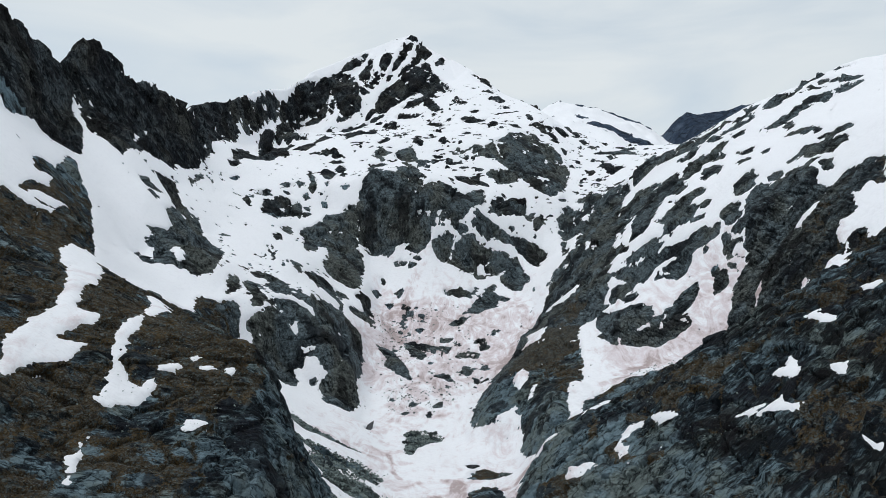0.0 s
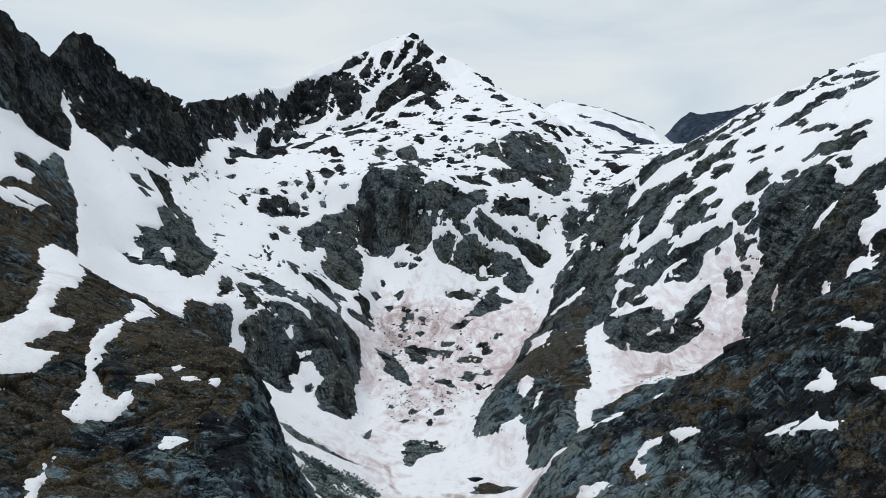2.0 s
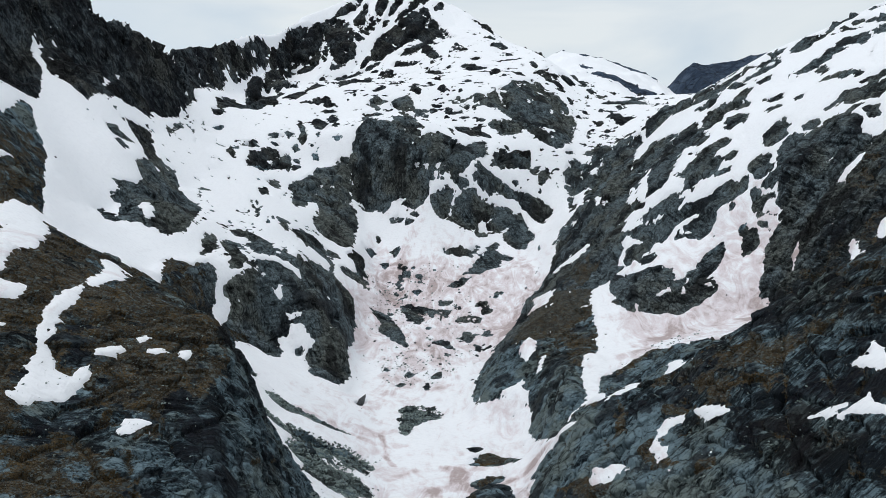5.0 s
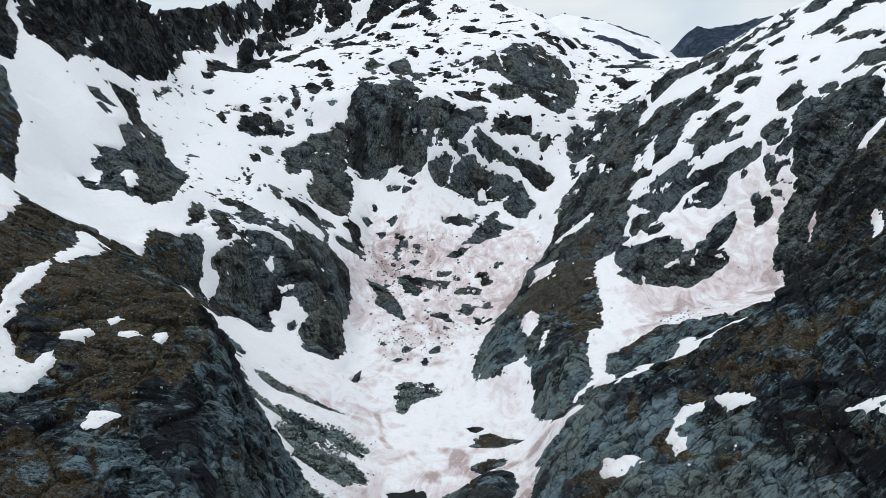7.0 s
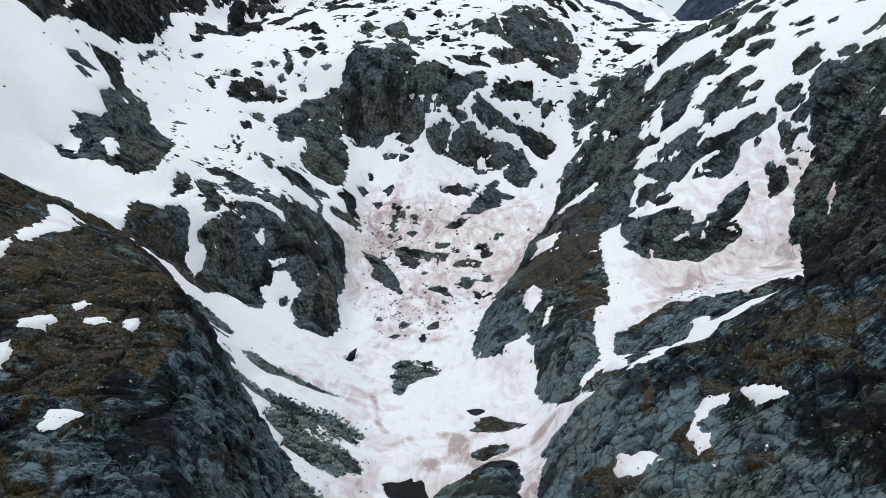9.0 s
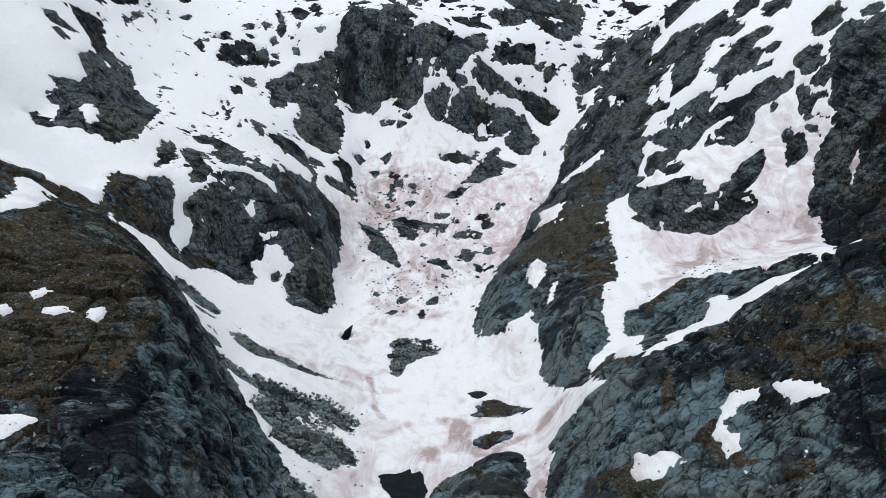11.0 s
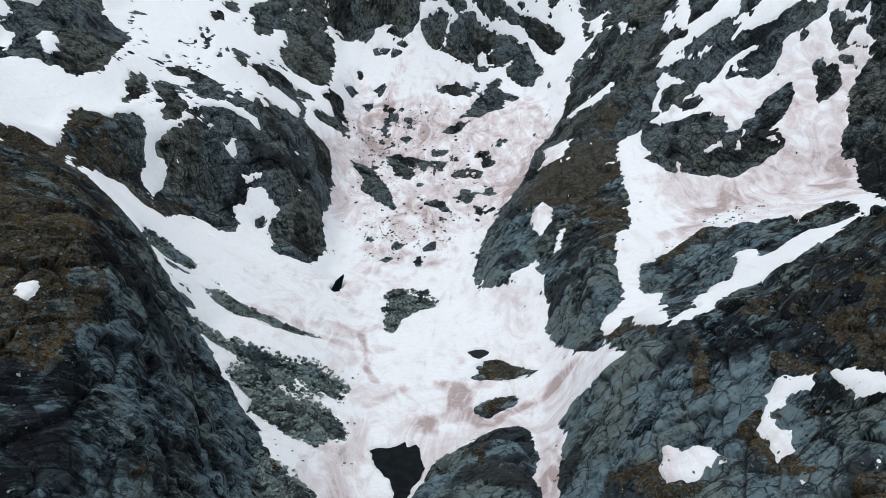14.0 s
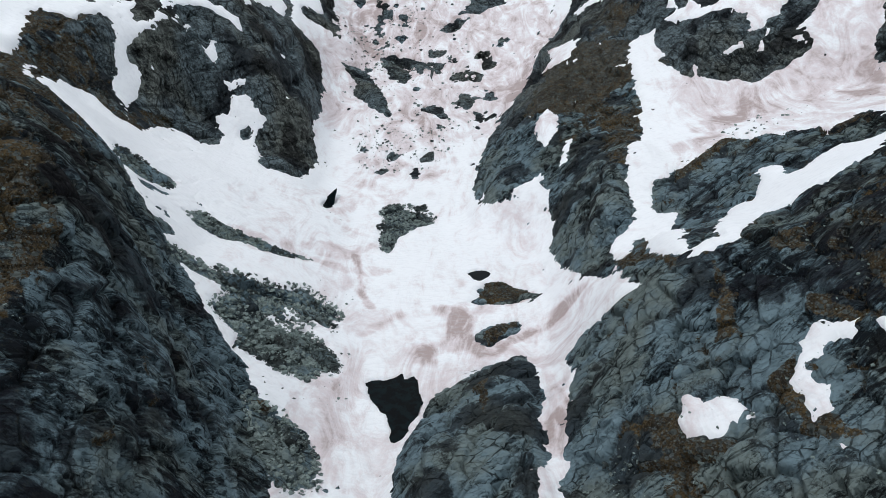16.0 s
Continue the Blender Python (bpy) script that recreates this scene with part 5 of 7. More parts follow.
rock((-115.6, 797), (-114.9, 804.5), (-114.8, 812), (-112.1, 815.3), (-110.9, 820.2), (-106.3, 825.6), (-98.9, 831), (-87.6, 820.6), (-77.6, 821.7), (-70.1, 814.5), (-70.6, 906), (-57.4, 909.1), (-42.7, 826.1), (-33.4, 817.4), (-34.7, 806.2), (-23.1, 814.4), (-16.5, 819.3), (-6.4, 821.2), (5.2, 822.3), (14.1, 821.1), (24.7, 842.4), (35.6, 858.3), (40.3, 850.8), (40.6, 838.6), (36.8, 826.4), (27.5, 809.2), (20.8, 799.9), (16.2, 793.6), (7.9, 788.3), (0.2, 784.6), (-5, 784.9), (-14.6, 782.3), (-20.9, 779.9), (-25.9, 777.5), (-23.8, 775.5), (-26.7, 772.3), (-29.5, 767.2), (-35.5, 763.5), (-39.7, 761.5), (-46.8, 763.3), (-54.8, 768.2), (-61.4, 770.5), (-66.4, 770), (-67.2, 765.7), (-73.1, 762.8))
rock((-73.1, 762.8), (-79.6, 764.7), (-84.2, 765.9), (-88.9, 763.5), (-95.5, 764.7), (-100.4, 767.8), (-107.4, 766.8), (-110.8, 772.1), (-114.1, 784.1), (-116.1, 799.9), (-73.6, 787.6), (-28.2, 789.2), (-23.8, 775.5), (-29.5, 767.2), (-61.4, 770.5), (-66.4, 770), (-67.2, 765.7))
snow((-49.8, 795.3), (-45.4, 797.6), (-41.2, 795.2), (-46.3, 793.6))
snow((-31.8, 785.4), (-28.1, 787.1), (-24.7, 785.5), (-29.1, 784.4))
snow((-16.3, 786.7), (-8.6, 789.1), (-7.2, 788.5), (-14.3, 786.2))
snow((-22.4, 781.4), (-16, 783.8), (-10.8, 783.4), (-17.1, 780.7))
rock((-23, 765.3), (-21.5, 770.2), (-17.3, 774.2), (-7.8, 777), (-1.4, 779.1), (3.8, 778.5), (0.7, 774.7), (-1, 770.3), (-2.7, 764.8), (-0.5, 757.5), (-6.8, 756.3), (-14.4, 757.6), (-19.6, 760.3))
rock((0.7, 757.4), (1.1, 766.9), (4, 773.3), (8.5, 775.4), (12.8, 780.5), (21.1, 783.4), (27.7, 782.8), (32.3, 781.8), (38.9, 783), (44.3, 784.7), (52.3, 790.7), (61, 793), (69.7, 794.6), (60.8, 787.3), (50.9, 782.9), (40.9, 775.9), (32.5, 770.2), (28, 761.8), (18.4, 754.8), (10.9, 754.6), (4.6, 756.6))
rock((1.7, 781.9), (8, 785.3), (16.4, 786.8), (17.8, 785), (11.5, 781.1), (6.3, 780.6))
rock((26.1, 797.8), (30.9, 806.1), (36.4, 807.7), (44.7, 811.7), (51.6, 812.3), (59.7, 812.3), (68.6, 813.2), (75.5, 815.5), (86, 819.2), (92.7, 817.9), (102.9, 818.4), (111.5, 816.6), (116.2, 810.7), (112.9, 804.1), (107.5, 802.9), (107.2, 789), (101.6, 785.1), (95.9, 792.5), (91, 797.1), (83.5, 802.2), (79.7, 805.5), (75.1, 806.7), (68.3, 806.8), (60.1, 802.5), (51.2, 799.5), (40.9, 791), (32.9, 787.8), (29.5, 789.6), (30.8, 793.7))
rock((22.2, 790.1), (25.5, 792.5), (30.8, 791.9), (29.5, 789), (24.3, 788.1))
rock((36.3, 764.8), (44.2, 774.9), (50.8, 780.8), (60.8, 785.9), (70.9, 791.5), (77.8, 795.8), (82.7, 791), (85.4, 783.4), (89, 774.1), (88.4, 760.6), (82.3, 755.2), (78.3, 738.3), (70.5, 738.9), (63.5, 753.3), (56.3, 757.1), (58.7, 767.8), (65.7, 778.4), (60.3, 774.7), (53.7, 768.3), (44, 766))
rock((26.6, 755.7), (29.9, 761), (36.3, 762.7), (37.4, 758.3), (31, 753))
rock((-65.9, 754.7), (-61.4, 759.2), (-57.1, 760.1), (-57.9, 755.6), (-53.3, 752.8), (-59.5, 752.5))
rock((-53.5, 755), (-49.3, 756.1), (-40.9, 752.3), (-38.8, 749.9), (-46.8, 749.1))
rock((-46.4, 759.3), (-38.3, 758.9), (-35.6, 756.1), (-41, 754.5))
rock((-152.7, 361.4), (-158.3, 376.5), (-160.4, 386.5), (-163.9, 398.2), (-163.2, 403.5), (-159.3, 401.3), (-156, 403.9), (-152.1, 405.2), (-150.3, 412.3), (-147.2, 422), (-144.9, 422.4), (-143.1, 419.6), (-141.3, 415.8), (-140.5, 412.3), (-139.7, 406.1), (-138.3, 400.4), (-134.3, 394.4), (-129.4, 388.4), (-125.9, 383.9), (-129.7, 381.3), (-138.3, 382.1), (-145.7, 371.5), (-118.3, 288.6), (-144.3, 342.6))
rock((-155.8, 429.6), (-156.3, 438.8), (-160, 442.7), (-160.9, 454.5), (-159, 463.2), (-155.5, 462.7), (-152.5, 451.8), (-150.8, 439.5), (-152.3, 433), (-153.2, 424.4))
rock((-152.7, 464.3), (-151.3, 470.4), (-147.1, 473.5), (-143.5, 473.1), (-142.7, 465), (-139.6, 463.8), (-136.7, 462.2), (-133.6, 455.1), (-133, 444.4), (-133.1, 437.5), (-134.1, 432.4), (-136.8, 430.9), (-139.1, 435.1), (-140.4, 444.1), (-143.8, 447.7), (-148.5, 453.9))
rock((-135.8, 424.5), (-134.4, 428.2), (-132.6, 432.5), (-130, 439.8), (-127.5, 450.2), (-125.8, 453.2), (-126.3, 457.6), (-129.4, 456.8), (-128.7, 463.8), (-125.5, 470.9), (-119.6, 475.3), (-114.8, 477), (-109.8, 478.2), (-105.5, 478), (-101.2, 479.6), (-97.2, 482.6), (-95.6, 487.2), (-99.5, 488.6), (-104.4, 486.1), (-109.4, 484.5), (-114.8, 484.5), (-119.7, 485.5), (-117.8, 489.3), (-109.4, 492.6), (-104.9, 505.7), (-102.2, 520), (-99.8, 543.9), (-95.4, 558.2), (-91, 564.7), (-86.1, 566.1), (-81.8, 565.7), (-78, 563.2), (-75, 554.2), (-73.7, 539.2), (-71.5, 538.4), (-71.7, 517), (-69.5, 510.4), (-69.6, 497.9), (-71.1, 482.5), (-68.8, 472.8), (-66.4, 463.8), (-64.9, 453.9), (-86.8, 460.5), (-115.8, 452.5), (-134.3, 419))
rock((-64.9, 453.9), (-65.5, 439.8), (-67.3, 426.7), (-71, 420.1), (-74.5, 421.2), (-77.4, 419.9), (-80.2, 418.1), (-84, 420.8), (-87.1, 431), (-90.9, 438.3), (-90, 441.8), (-87.3, 445.4), (-84.5, 448.3), (-86.4, 449.5), (-89.7, 448.8), (-93.4, 450.8), (-97.1, 451.9), (-100.4, 451.4), (-103.5, 450), (-104.5, 447.2), (-104.5, 444.3), (-107, 443.1), (-109.4, 439.7), (-106.9, 436.1), (-104.1, 431.5), (-104.3, 419.3), (-107.2, 412.8), (-111.1, 410.1), (-115.1, 413.3), (-119.2, 411.6), (-122.2, 406.5), (-124.3, 399.1), (-123.4, 384.9), (-126.5, 384.1), (-130.6, 391.9), (-133.1, 403.6), (-133, 410.8), (-132.1, 414.5), (-132, 417.5), (-134.7, 418.6), (-137.3, 417.1), (-137.5, 420), (-135.8, 424.5), (-113.9, 458.7), (-86, 494.8))
rock((-154.8, 486.6), (-151.1, 497.9), (-145.3, 503), (-137.4, 501.3), (-129.1, 497.8), (-124.1, 488.5), (-123, 481.5), (-126.8, 476), (-132, 475.5), (-137.8, 477.4), (-139.4, 486.5), (-145.2, 490.4), (-148.8, 484.7), (-152.4, 484.6))
snow((-119.1, 456.5), (-115.8, 459.7), (-113.7, 464.9), (-111.9, 464.8), (-111.6, 460.7), (-109.8, 458.9), (-111.5, 455.9), (-114.8, 455.5), (-116.7, 456.6))
snow((-107.8, 452.7), (-104.4, 454.3), (-100.9, 453.9), (-99.9, 452.2), (-104.4, 451.3))
snow((-102.8, 454.8), (-97.2, 457.5), (-97.6, 454.3), (-100.4, 454.5))
snow((-125, 455.2), (-123, 461.6), (-120, 465.8), (-121.2, 461.3), (-123.8, 455.7))
snow((-132, 419.7), (-129.8, 422.6), (-129, 421.9), (-130.8, 419.6))
snow((-88.1, 492), (-85.9, 498), (-84.3, 497.5), (-86, 490.8))
snow((-142.2, 344.5), (-147.3, 361.7), (-136.2, 338.5), (-137.7, 337.5))
rock((-97.5, 440.8), (-95.2, 442.8), (-93, 440.2), (-95.9, 438.1))
rock((-133, 581.6), (-131.5, 618.1), (-124.2, 627.4), (-116.9, 626.2), (-111.5, 635.1), (-104.7, 637.6), (-101.5, 633.1), (-105.4, 622.6), (-109.7, 612.6), (-108.1, 587.6), (-113.6, 586.4), (-119.4, 582.5), (-125.5, 580.9))
rock((-94.5, 643.7), (-92.3, 651.9), (-90, 659.8), (-86.6, 664.4), (-83, 667.5), (-79.8, 659), (-76.9, 643.9), (-72.3, 630.1), (-75.5, 617.8), (-80.7, 614.3), (-85.9, 608), (-90.4, 598.8), (-95.8, 598.7), (-94.2, 617.2), (-88.2, 624.2), (-83.7, 632.6), (-86, 642.4), (-89.9, 645.5))
rock((-9.5, 722.4), (-5.2, 725.8), (-1.3, 723.5), (4.2, 724.7), (10.8, 728.3), (15.2, 724), (19.7, 729.8), (26.5, 736.9), (32.2, 739.7), (29.2, 731.9), (23.5, 722.1), (20.6, 714.4), (15.2, 717.7), (8.6, 711.5), (3.2, 714.8), (-1.1, 713.2), (-6.6, 716.7))
rock((13.8, 677.2), (19.2, 690.8), (24.7, 703.2), (30.6, 719.4), (34.8, 731.4), (42.5, 741.5), (46.9, 750.7), (50.9, 751.7), (48, 738.1), (52.8, 725.1), (59, 719.7), (62.6, 710.5), (57.7, 702.1), (51.9, 711), (49.1, 691.4), (42.3, 691.9), (34.7, 686.1), (27.6, 676.1), (20, 676.8))
rock((-0.4, 658.7), (4.6, 665.7), (12.2, 668.9), (18.8, 670.2), (14.7, 663.3), (10.6, 654.7), (4.7, 652.9))
rock((-44.3, 624.1), (-40.8, 628.6), (-34.6, 630.4), (-26.2, 626.8), (-18.9, 621.2), (-11.6, 615.1), (-4.5, 613.6), (2.5, 611.2), (0.2, 603.3), (-2, 594.9), (-6.7, 605.4), (-13.7, 607.7), (-19.5, 613.5), (-22, 606.9), (-21.3, 590.2), (-23.9, 579.1), (-29, 591), (-33.2, 586.3), (-36.6, 602.2), (-41.8, 610.5))
rock((-9.5, 626), (-7.3, 632.1), (-2.4, 627.5), (2.4, 626.9), (0.1, 619.5), (-4.7, 621.2))
rock((2.4, 623.8), (10.4, 614.9), (6.2, 611))
rock((-65.3, 587.2), (-62.1, 591.1), (-58.1, 595.8), (-52, 594.3), (-46.4, 582.8), (-42.3, 570.7), (-37.8, 557.3), (-34.3, 543.6), (-32.4, 528), (-36.8, 532.4), (-42.6, 538.4), (-48.6, 545.2), (-55.4, 554.1), (-56.3, 570.9), (-60.9, 580.4), (-63.1, 584))
rock((-12.5, 540.5), (-9.8, 546.4), (-4.3, 545.7), (-0.1, 539.2), (3.6, 530.4), (0.8, 525.7), (-4.1, 532.1), (-9.5, 535.1))
rock((8.2, 549), (11.3, 555.6), (16.8, 556.9), (20, 550), (16.5, 543.9), (11.1, 545.6))
rock((-29, 474.3), (-25.5, 482.2), (-22.1, 480.6), (-25, 474.2), (-27.8, 472.6))
rock((-11.5, 474.2), (-8, 478.2), (-5.6, 483.8), (-3.2, 478.2), (-4.2, 472.6), (-8.9, 471.8))
rock((-14.5, 457.8), (-13, 464.5), (-11, 457.8), (-13.3, 453.8))
rock((-34, 460.2), (-30.8, 464.5), (-27.8, 461.9), (-30.3, 457.7))
rock((-85.3, 697.8), (-82.1, 710.3), (-76.7, 710.6), (-80.3, 695.6))
rock((-79, 735.5), (-74.5, 740.4), (-71.1, 734.5), (-76.3, 731.4))
rock((-61, 716.1), (-55.7, 718.4), (-51.4, 711.5), (-55.9, 708.4))
rock((-69.7, 695.9), (-63.8, 701.4), (-60.2, 697.4), (-64.9, 691.3))
rock((-32.5, 667.1), (-30, 678.3), (-25.8, 666.5))
rock((-49.9, 668.6), (-46, 664.5), (-45, 652.3), (-50.2, 654))
rock((-35, 651.8), (-27.7, 653.5), (-29.8, 647.1))
rock((16.7, 434.6), (19.5, 433), (20, 409.7), (21.1, 399.1), (17.6, 409.8))
rock((77.9, 348.3), (80.2, 353.5), (85.5, 355.8), (88.9, 359.9), (92.3, 359.4), (97.1, 363.8), (103.8, 370), (111.6, 375.6), (114.6, 373.6), (117.3, 361.2), (122.2, 361.8), (126.7, 355.6), (132.4, 353), (138.8, 350), (145.2, 351.6), (155.6, 358.8), (155.6, 346.2), (151.6, 332.6), (143.6, 323.3), (138.5, 319.2), (134.4, 320.6), (131.2, 326.4), (127, 326.1), (120.5, 320.6), (114, 314.6), (110.1, 314.5), (113.8, 328.8), (110.1, 330), (107, 329.9), (102.6, 316.3), (96.4, 306.3), (94, 309.9), (90.8, 309), (75.9, 280.9), (68.7, 266.9), (65.1, 263.2), (63.7, 266.9), (78.4, 321.9), (80.7, 328.9), (76.8, 330.2), (74.9, 335.5))
rock((52.2, 290.3), (52.2, 272.1), (55, 270.4), (58, 263), (60.3, 260.1), (64.7, 259), (74.4, 259.9), (91.9, 287.2), (97, 279.2), (92.9, 247.8), (97.4, 243.4), (101.9, 244.3), (107.2, 244.5), (114.2, 246.3), (105.5, 230.5), (85.4, 231), (61.2, 236.8), (54, 252.9), (50.6, 265.3))
scree((-70.7, 297.8), (-70.1, 303.3), (-65.4, 305.2), (-60.6, 307.8), (-55.7, 309.9), (-50.9, 314.1), (-46.9, 318.6), (-44.5, 316.9), (-40.7, 315.9), (-35.8, 313), (-34.8, 308.6), (-36.5, 300.7), (-39.6, 302.6), (-41.8, 304.6), (-42.8, 299.5), (-39.9, 292.7), (-36.8, 290), (-33.8, 287.4), (-31.5, 283.7), (-32.8, 280.2), (-35.8, 277.8), (-38.8, 270.9), (-41.2, 270.3), (-44.1, 269.2), (-47.3, 269.2), (-50.7, 270.4), (-52.8, 269.6), (-54.6, 270.8), (-56.7, 270), (-57.1, 274.7), (-59.3, 277.2), (-61.7, 277.4), (-64.2, 278.4), (-66.3, 280.4), (-65.7, 286.7), (-65.8, 293.3), (-68.3, 293.4))
snow((-49.5, 302), (-47, 303), (-43.8, 300.4), (-41.7, 298.6), (-38.8, 297.4), (-35.9, 296.2), (-38.3, 294.1), (-41.9, 294.5), (-44.5, 293.9), (-46.9, 297.2), (-49.5, 296.9))
snow((-54.9, 293.7), (-52.5, 294.6), (-50.5, 293.1), (-47.7, 292.4), (-46, 288), (-47.9, 288.5), (-50.9, 290.7), (-53.4, 290.8))
scree((-85.8, 327.6), (-86.9, 333.1), (-85.8, 338.9), (-82.3, 340.3), (-78.8, 338.6), (-75.8, 338.3), (-72, 339.2), (-68.1, 339.6), (-64.2, 340.7), (-60.4, 341.9), (-56.5, 343.6), (-51.5, 344.7), (-49.5, 345.6), (-53, 341.4), (-57.5, 337.9), (-61, 335.3), (-64.4, 332.5), (-68.5, 333.2), (-72.7, 330.3), (-77.2, 329), (-81, 328.7), (-83.4, 327.4))
scree((-81.5, 289.2), (-82, 296.9), (-78.8, 301.3), (-74.6, 300.9), (-70.4, 301.2), (-67, 298.1), (-69.3, 294), (-72.2, 292.9), (-75.1, 292), (-77.4, 291.9), (-79, 289.1), (-80.2, 285.2))
rock((-91.1, 296), (-90.3, 299.4), (-89.2, 302.4), (-88.8, 309.9), (-87.2, 312), (-84.9, 306.6), (-85.2, 299.5), (-86.2, 294.2), (-86.3, 287), (-86.6, 282.9))
rock((-101.5, 327.8), (-99.5, 330.8), (-97.1, 332.9), (-94.8, 334.9), (-93.8, 334.5), (-95.7, 329.8), (-97.9, 326.2), (-99.8, 324.5))
rock((-104.5, 339.6), (-103.5, 347), (-101.2, 351.5), (-98.4, 351.9), (-97.5, 347.1), (-97.9, 338.8), (-100.2, 337.7), (-102.4, 336.4))
scree((-49.5, 246.2), (-48.9, 250.2), (-47, 251.1), (-44.8, 250.7), (-41.8, 250.1), (-39.7, 250.2), (-38.4, 247.2), (-36.2, 246.9), (-34.2, 246.4), (-33.6, 244.4), (-31.9, 242.5), (-30.4, 237.8), (-29.6, 230.1), (-36.2, 222.9), (-39.6, 227.6), (-43.2, 232.5), (-45.7, 237.7))
scree((-27.9, 410.2), (-25.9, 416.2), (-20.6, 418.8), (-13.6, 417), (-9.4, 412.3), (-5.2, 408.6), (-3.1, 405.4), (-3.8, 399.5), (-7.7, 397.3), (-11.4, 393.9), (-15.1, 388.8), (-18.7, 384.5), (-19.4, 375.8), (-21.4, 370.1), (-24.1, 372.8), (-25.2, 381.3), (-25.3, 389.9), (-27.7, 393.8), (-25.5, 398.9), (-26.5, 405.4))
scree((-12.9, 419.9), (-6.8, 420.3), (-6.7, 414.6), (-10.8, 415))
rock((12.4, 329.7), (14.3, 332.8), (16, 338.7), (18.1, 344.3), (21.5, 344.9), (24.8, 344.1), (27.8, 340.3), (31.7, 335.8), (34.4, 331.8), (37.2, 329.2), (34.8, 327), (30.8, 327.8), (25.7, 328.9), (20.4, 328.6), (15.1, 327.6))
rock((13.6, 304.9), (15.2, 308.6), (18.3, 312.4), (21.5, 314.4), (24.5, 314.5), (27.4, 313.9), (28.1, 311.5), (25.9, 307.7), (22.7, 304.8), (19.6, 302.5), (16.6, 300), (14.8, 301.4))
turf_on((65.1, 259.2), (66.1, 244.3), (64.4, 236.2), (61.8, 230.7), (62.3, 224.6), (57.4, 226.7), (59.6, 231.5), (60.6, 241), (63.1, 246.2))
turf_on((78, 254.6), (81.3, 247.6), (79.5, 236.8), (77.2, 243.9), (74.7, 248.5))
turf_on((63.2, 199.8), (66.3, 199.4), (68.5, 195.1), (71.7, 191.1), (69.4, 190), (64.6, 195), (61.4, 196.8))
turf_on((42.6, 215.8), (47, 214.7), (48, 207.3), (53.8, 202.2), (53.6, 197.6), (44.5, 204.9), (41.8, 208.9))
turf_on((66.4, 213.9), (67.2, 210.3), (65.1, 203.1), (64.7, 198.5), (61.7, 201.2), (62.7, 207.9), (64, 213.5))
turf_on((75.1, 225.2), (78.2, 218.4), (80.3, 212.3), (77.1, 215.7), (73.7, 223.7))
turf_on((84.5, 227), (85.2, 220.6), (83.8, 216.1), (82.7, 221))
turf_on((94.1, 233.5), (95.7, 226.2), (92.8, 220.7), (92, 228.1))
turf_on((56.1, 307.9), (57.2, 277.2), (60.9, 261.1), (57.8, 257.2), (52.5, 287.5))
turf_on((73.7, 186.4), (76.3, 185.3), (74.2, 181.1), (71.6, 184.3))
turf_on((84.8, 213.8), (86.5, 209.2), (83.8, 207.3))
turf_on((9.8, 261.6), (13.3, 265.4), (13, 244.7), (10.5, 237.5))
turf_on((51.9, 343.2), (56.1, 336.1), (56.1, 327.8), (51.9, 334.1))
turf_on((13.4, 332.5), (18.5, 345), (27.7, 343.9), (36.4, 331.4), (30.8, 330.1), (19.9, 330))
turf_on((14.3, 305.5), (18.8, 312.5), (26.2, 314.9), (27.4, 311.6), (22.4, 305.6), (16.5, 300.6))
turf_on((-78.1, 215.7), (-78.1, 222.6), (-77.5, 230.1), (-74.3, 229.2), (-72.7, 217.9), (-70.8, 210), (-72.3, 203.8), (-73.8, 198.4), (-76.8, 196.2), (-79.7, 202.3), (-78, 207.4))
turf_on((-66.5, 175.5), (-64.4, 179.7), (-62.5, 184.3), (-61.8, 181.2), (-64, 176))
turf_on((-58.9, 188.2), (-56.4, 197.8), (-56, 193.1), (-57.6, 187.9))
turf_on((-63.5, 225.5), (-62.3, 228.4), (-56.5, 217.9), (-54.5, 209.4), (-58.9, 216.5))
turf_on((-93.9, 222.1), (-90.3, 224.3), (-84.4, 223.4), (-86.9, 217.2), (-91.1, 216.9))
turf_on((-48.6, 248.8), (-44.4, 252.5), (-44.1, 242))
pale_on((49.2, 223.6), (53, 225.5), (60.5, 223.7), (61.3, 212), (58.3, 209.5), (53.4, 212.8))
pale_on((67.9, 206.8), (72.8, 208.7), (71, 202.6), (67.1, 201.2))
pale_on((76.1, 342.3), (85.9, 346.8), (71.5, 281.5), (63.8, 275.1))
pale_on((47.8, 351.8), (55, 337.7), (53.1, 300.3), (45.7, 336.5))
pale_on((48.7, 261.4), (53.8, 258.4), (54, 243.2), (48.5, 242.2))
pale_on((7.5, 276.4), (13.6, 290.8), (23.5, 294.6), (15.6, 249.9))
turf_on((65.1, 590.7), (89.8, 526.7), (112, 499.8), (98.4, 465.4), (84.5, 455.9), (64.2, 444), (48.4, 463.8), (38.1, 454.9), (51, 562.5))
turf_on((88.4, 560.8), (112.2, 559.6), (118.6, 541.7), (101.6, 521.9), (86.9, 524.9))
turf_on((91, 371), (116.7, 397.9), (117.3, 372.9), (98.5, 353.7), (87.6, 351.3))
water((11.2, 351.8), (14, 353.9), (17.5, 354.1), (19.9, 351.7), (18.3, 348.2), (15.5, 345.6), (13.3, 346.5))
water((-54.7, 407.4), (-54.1, 417), (-52.9, 423.4), (-50.9, 428.8), (-50.2, 416.3), (-50.4, 406.5), (-52.2, 401), (-53.6, 401.8))
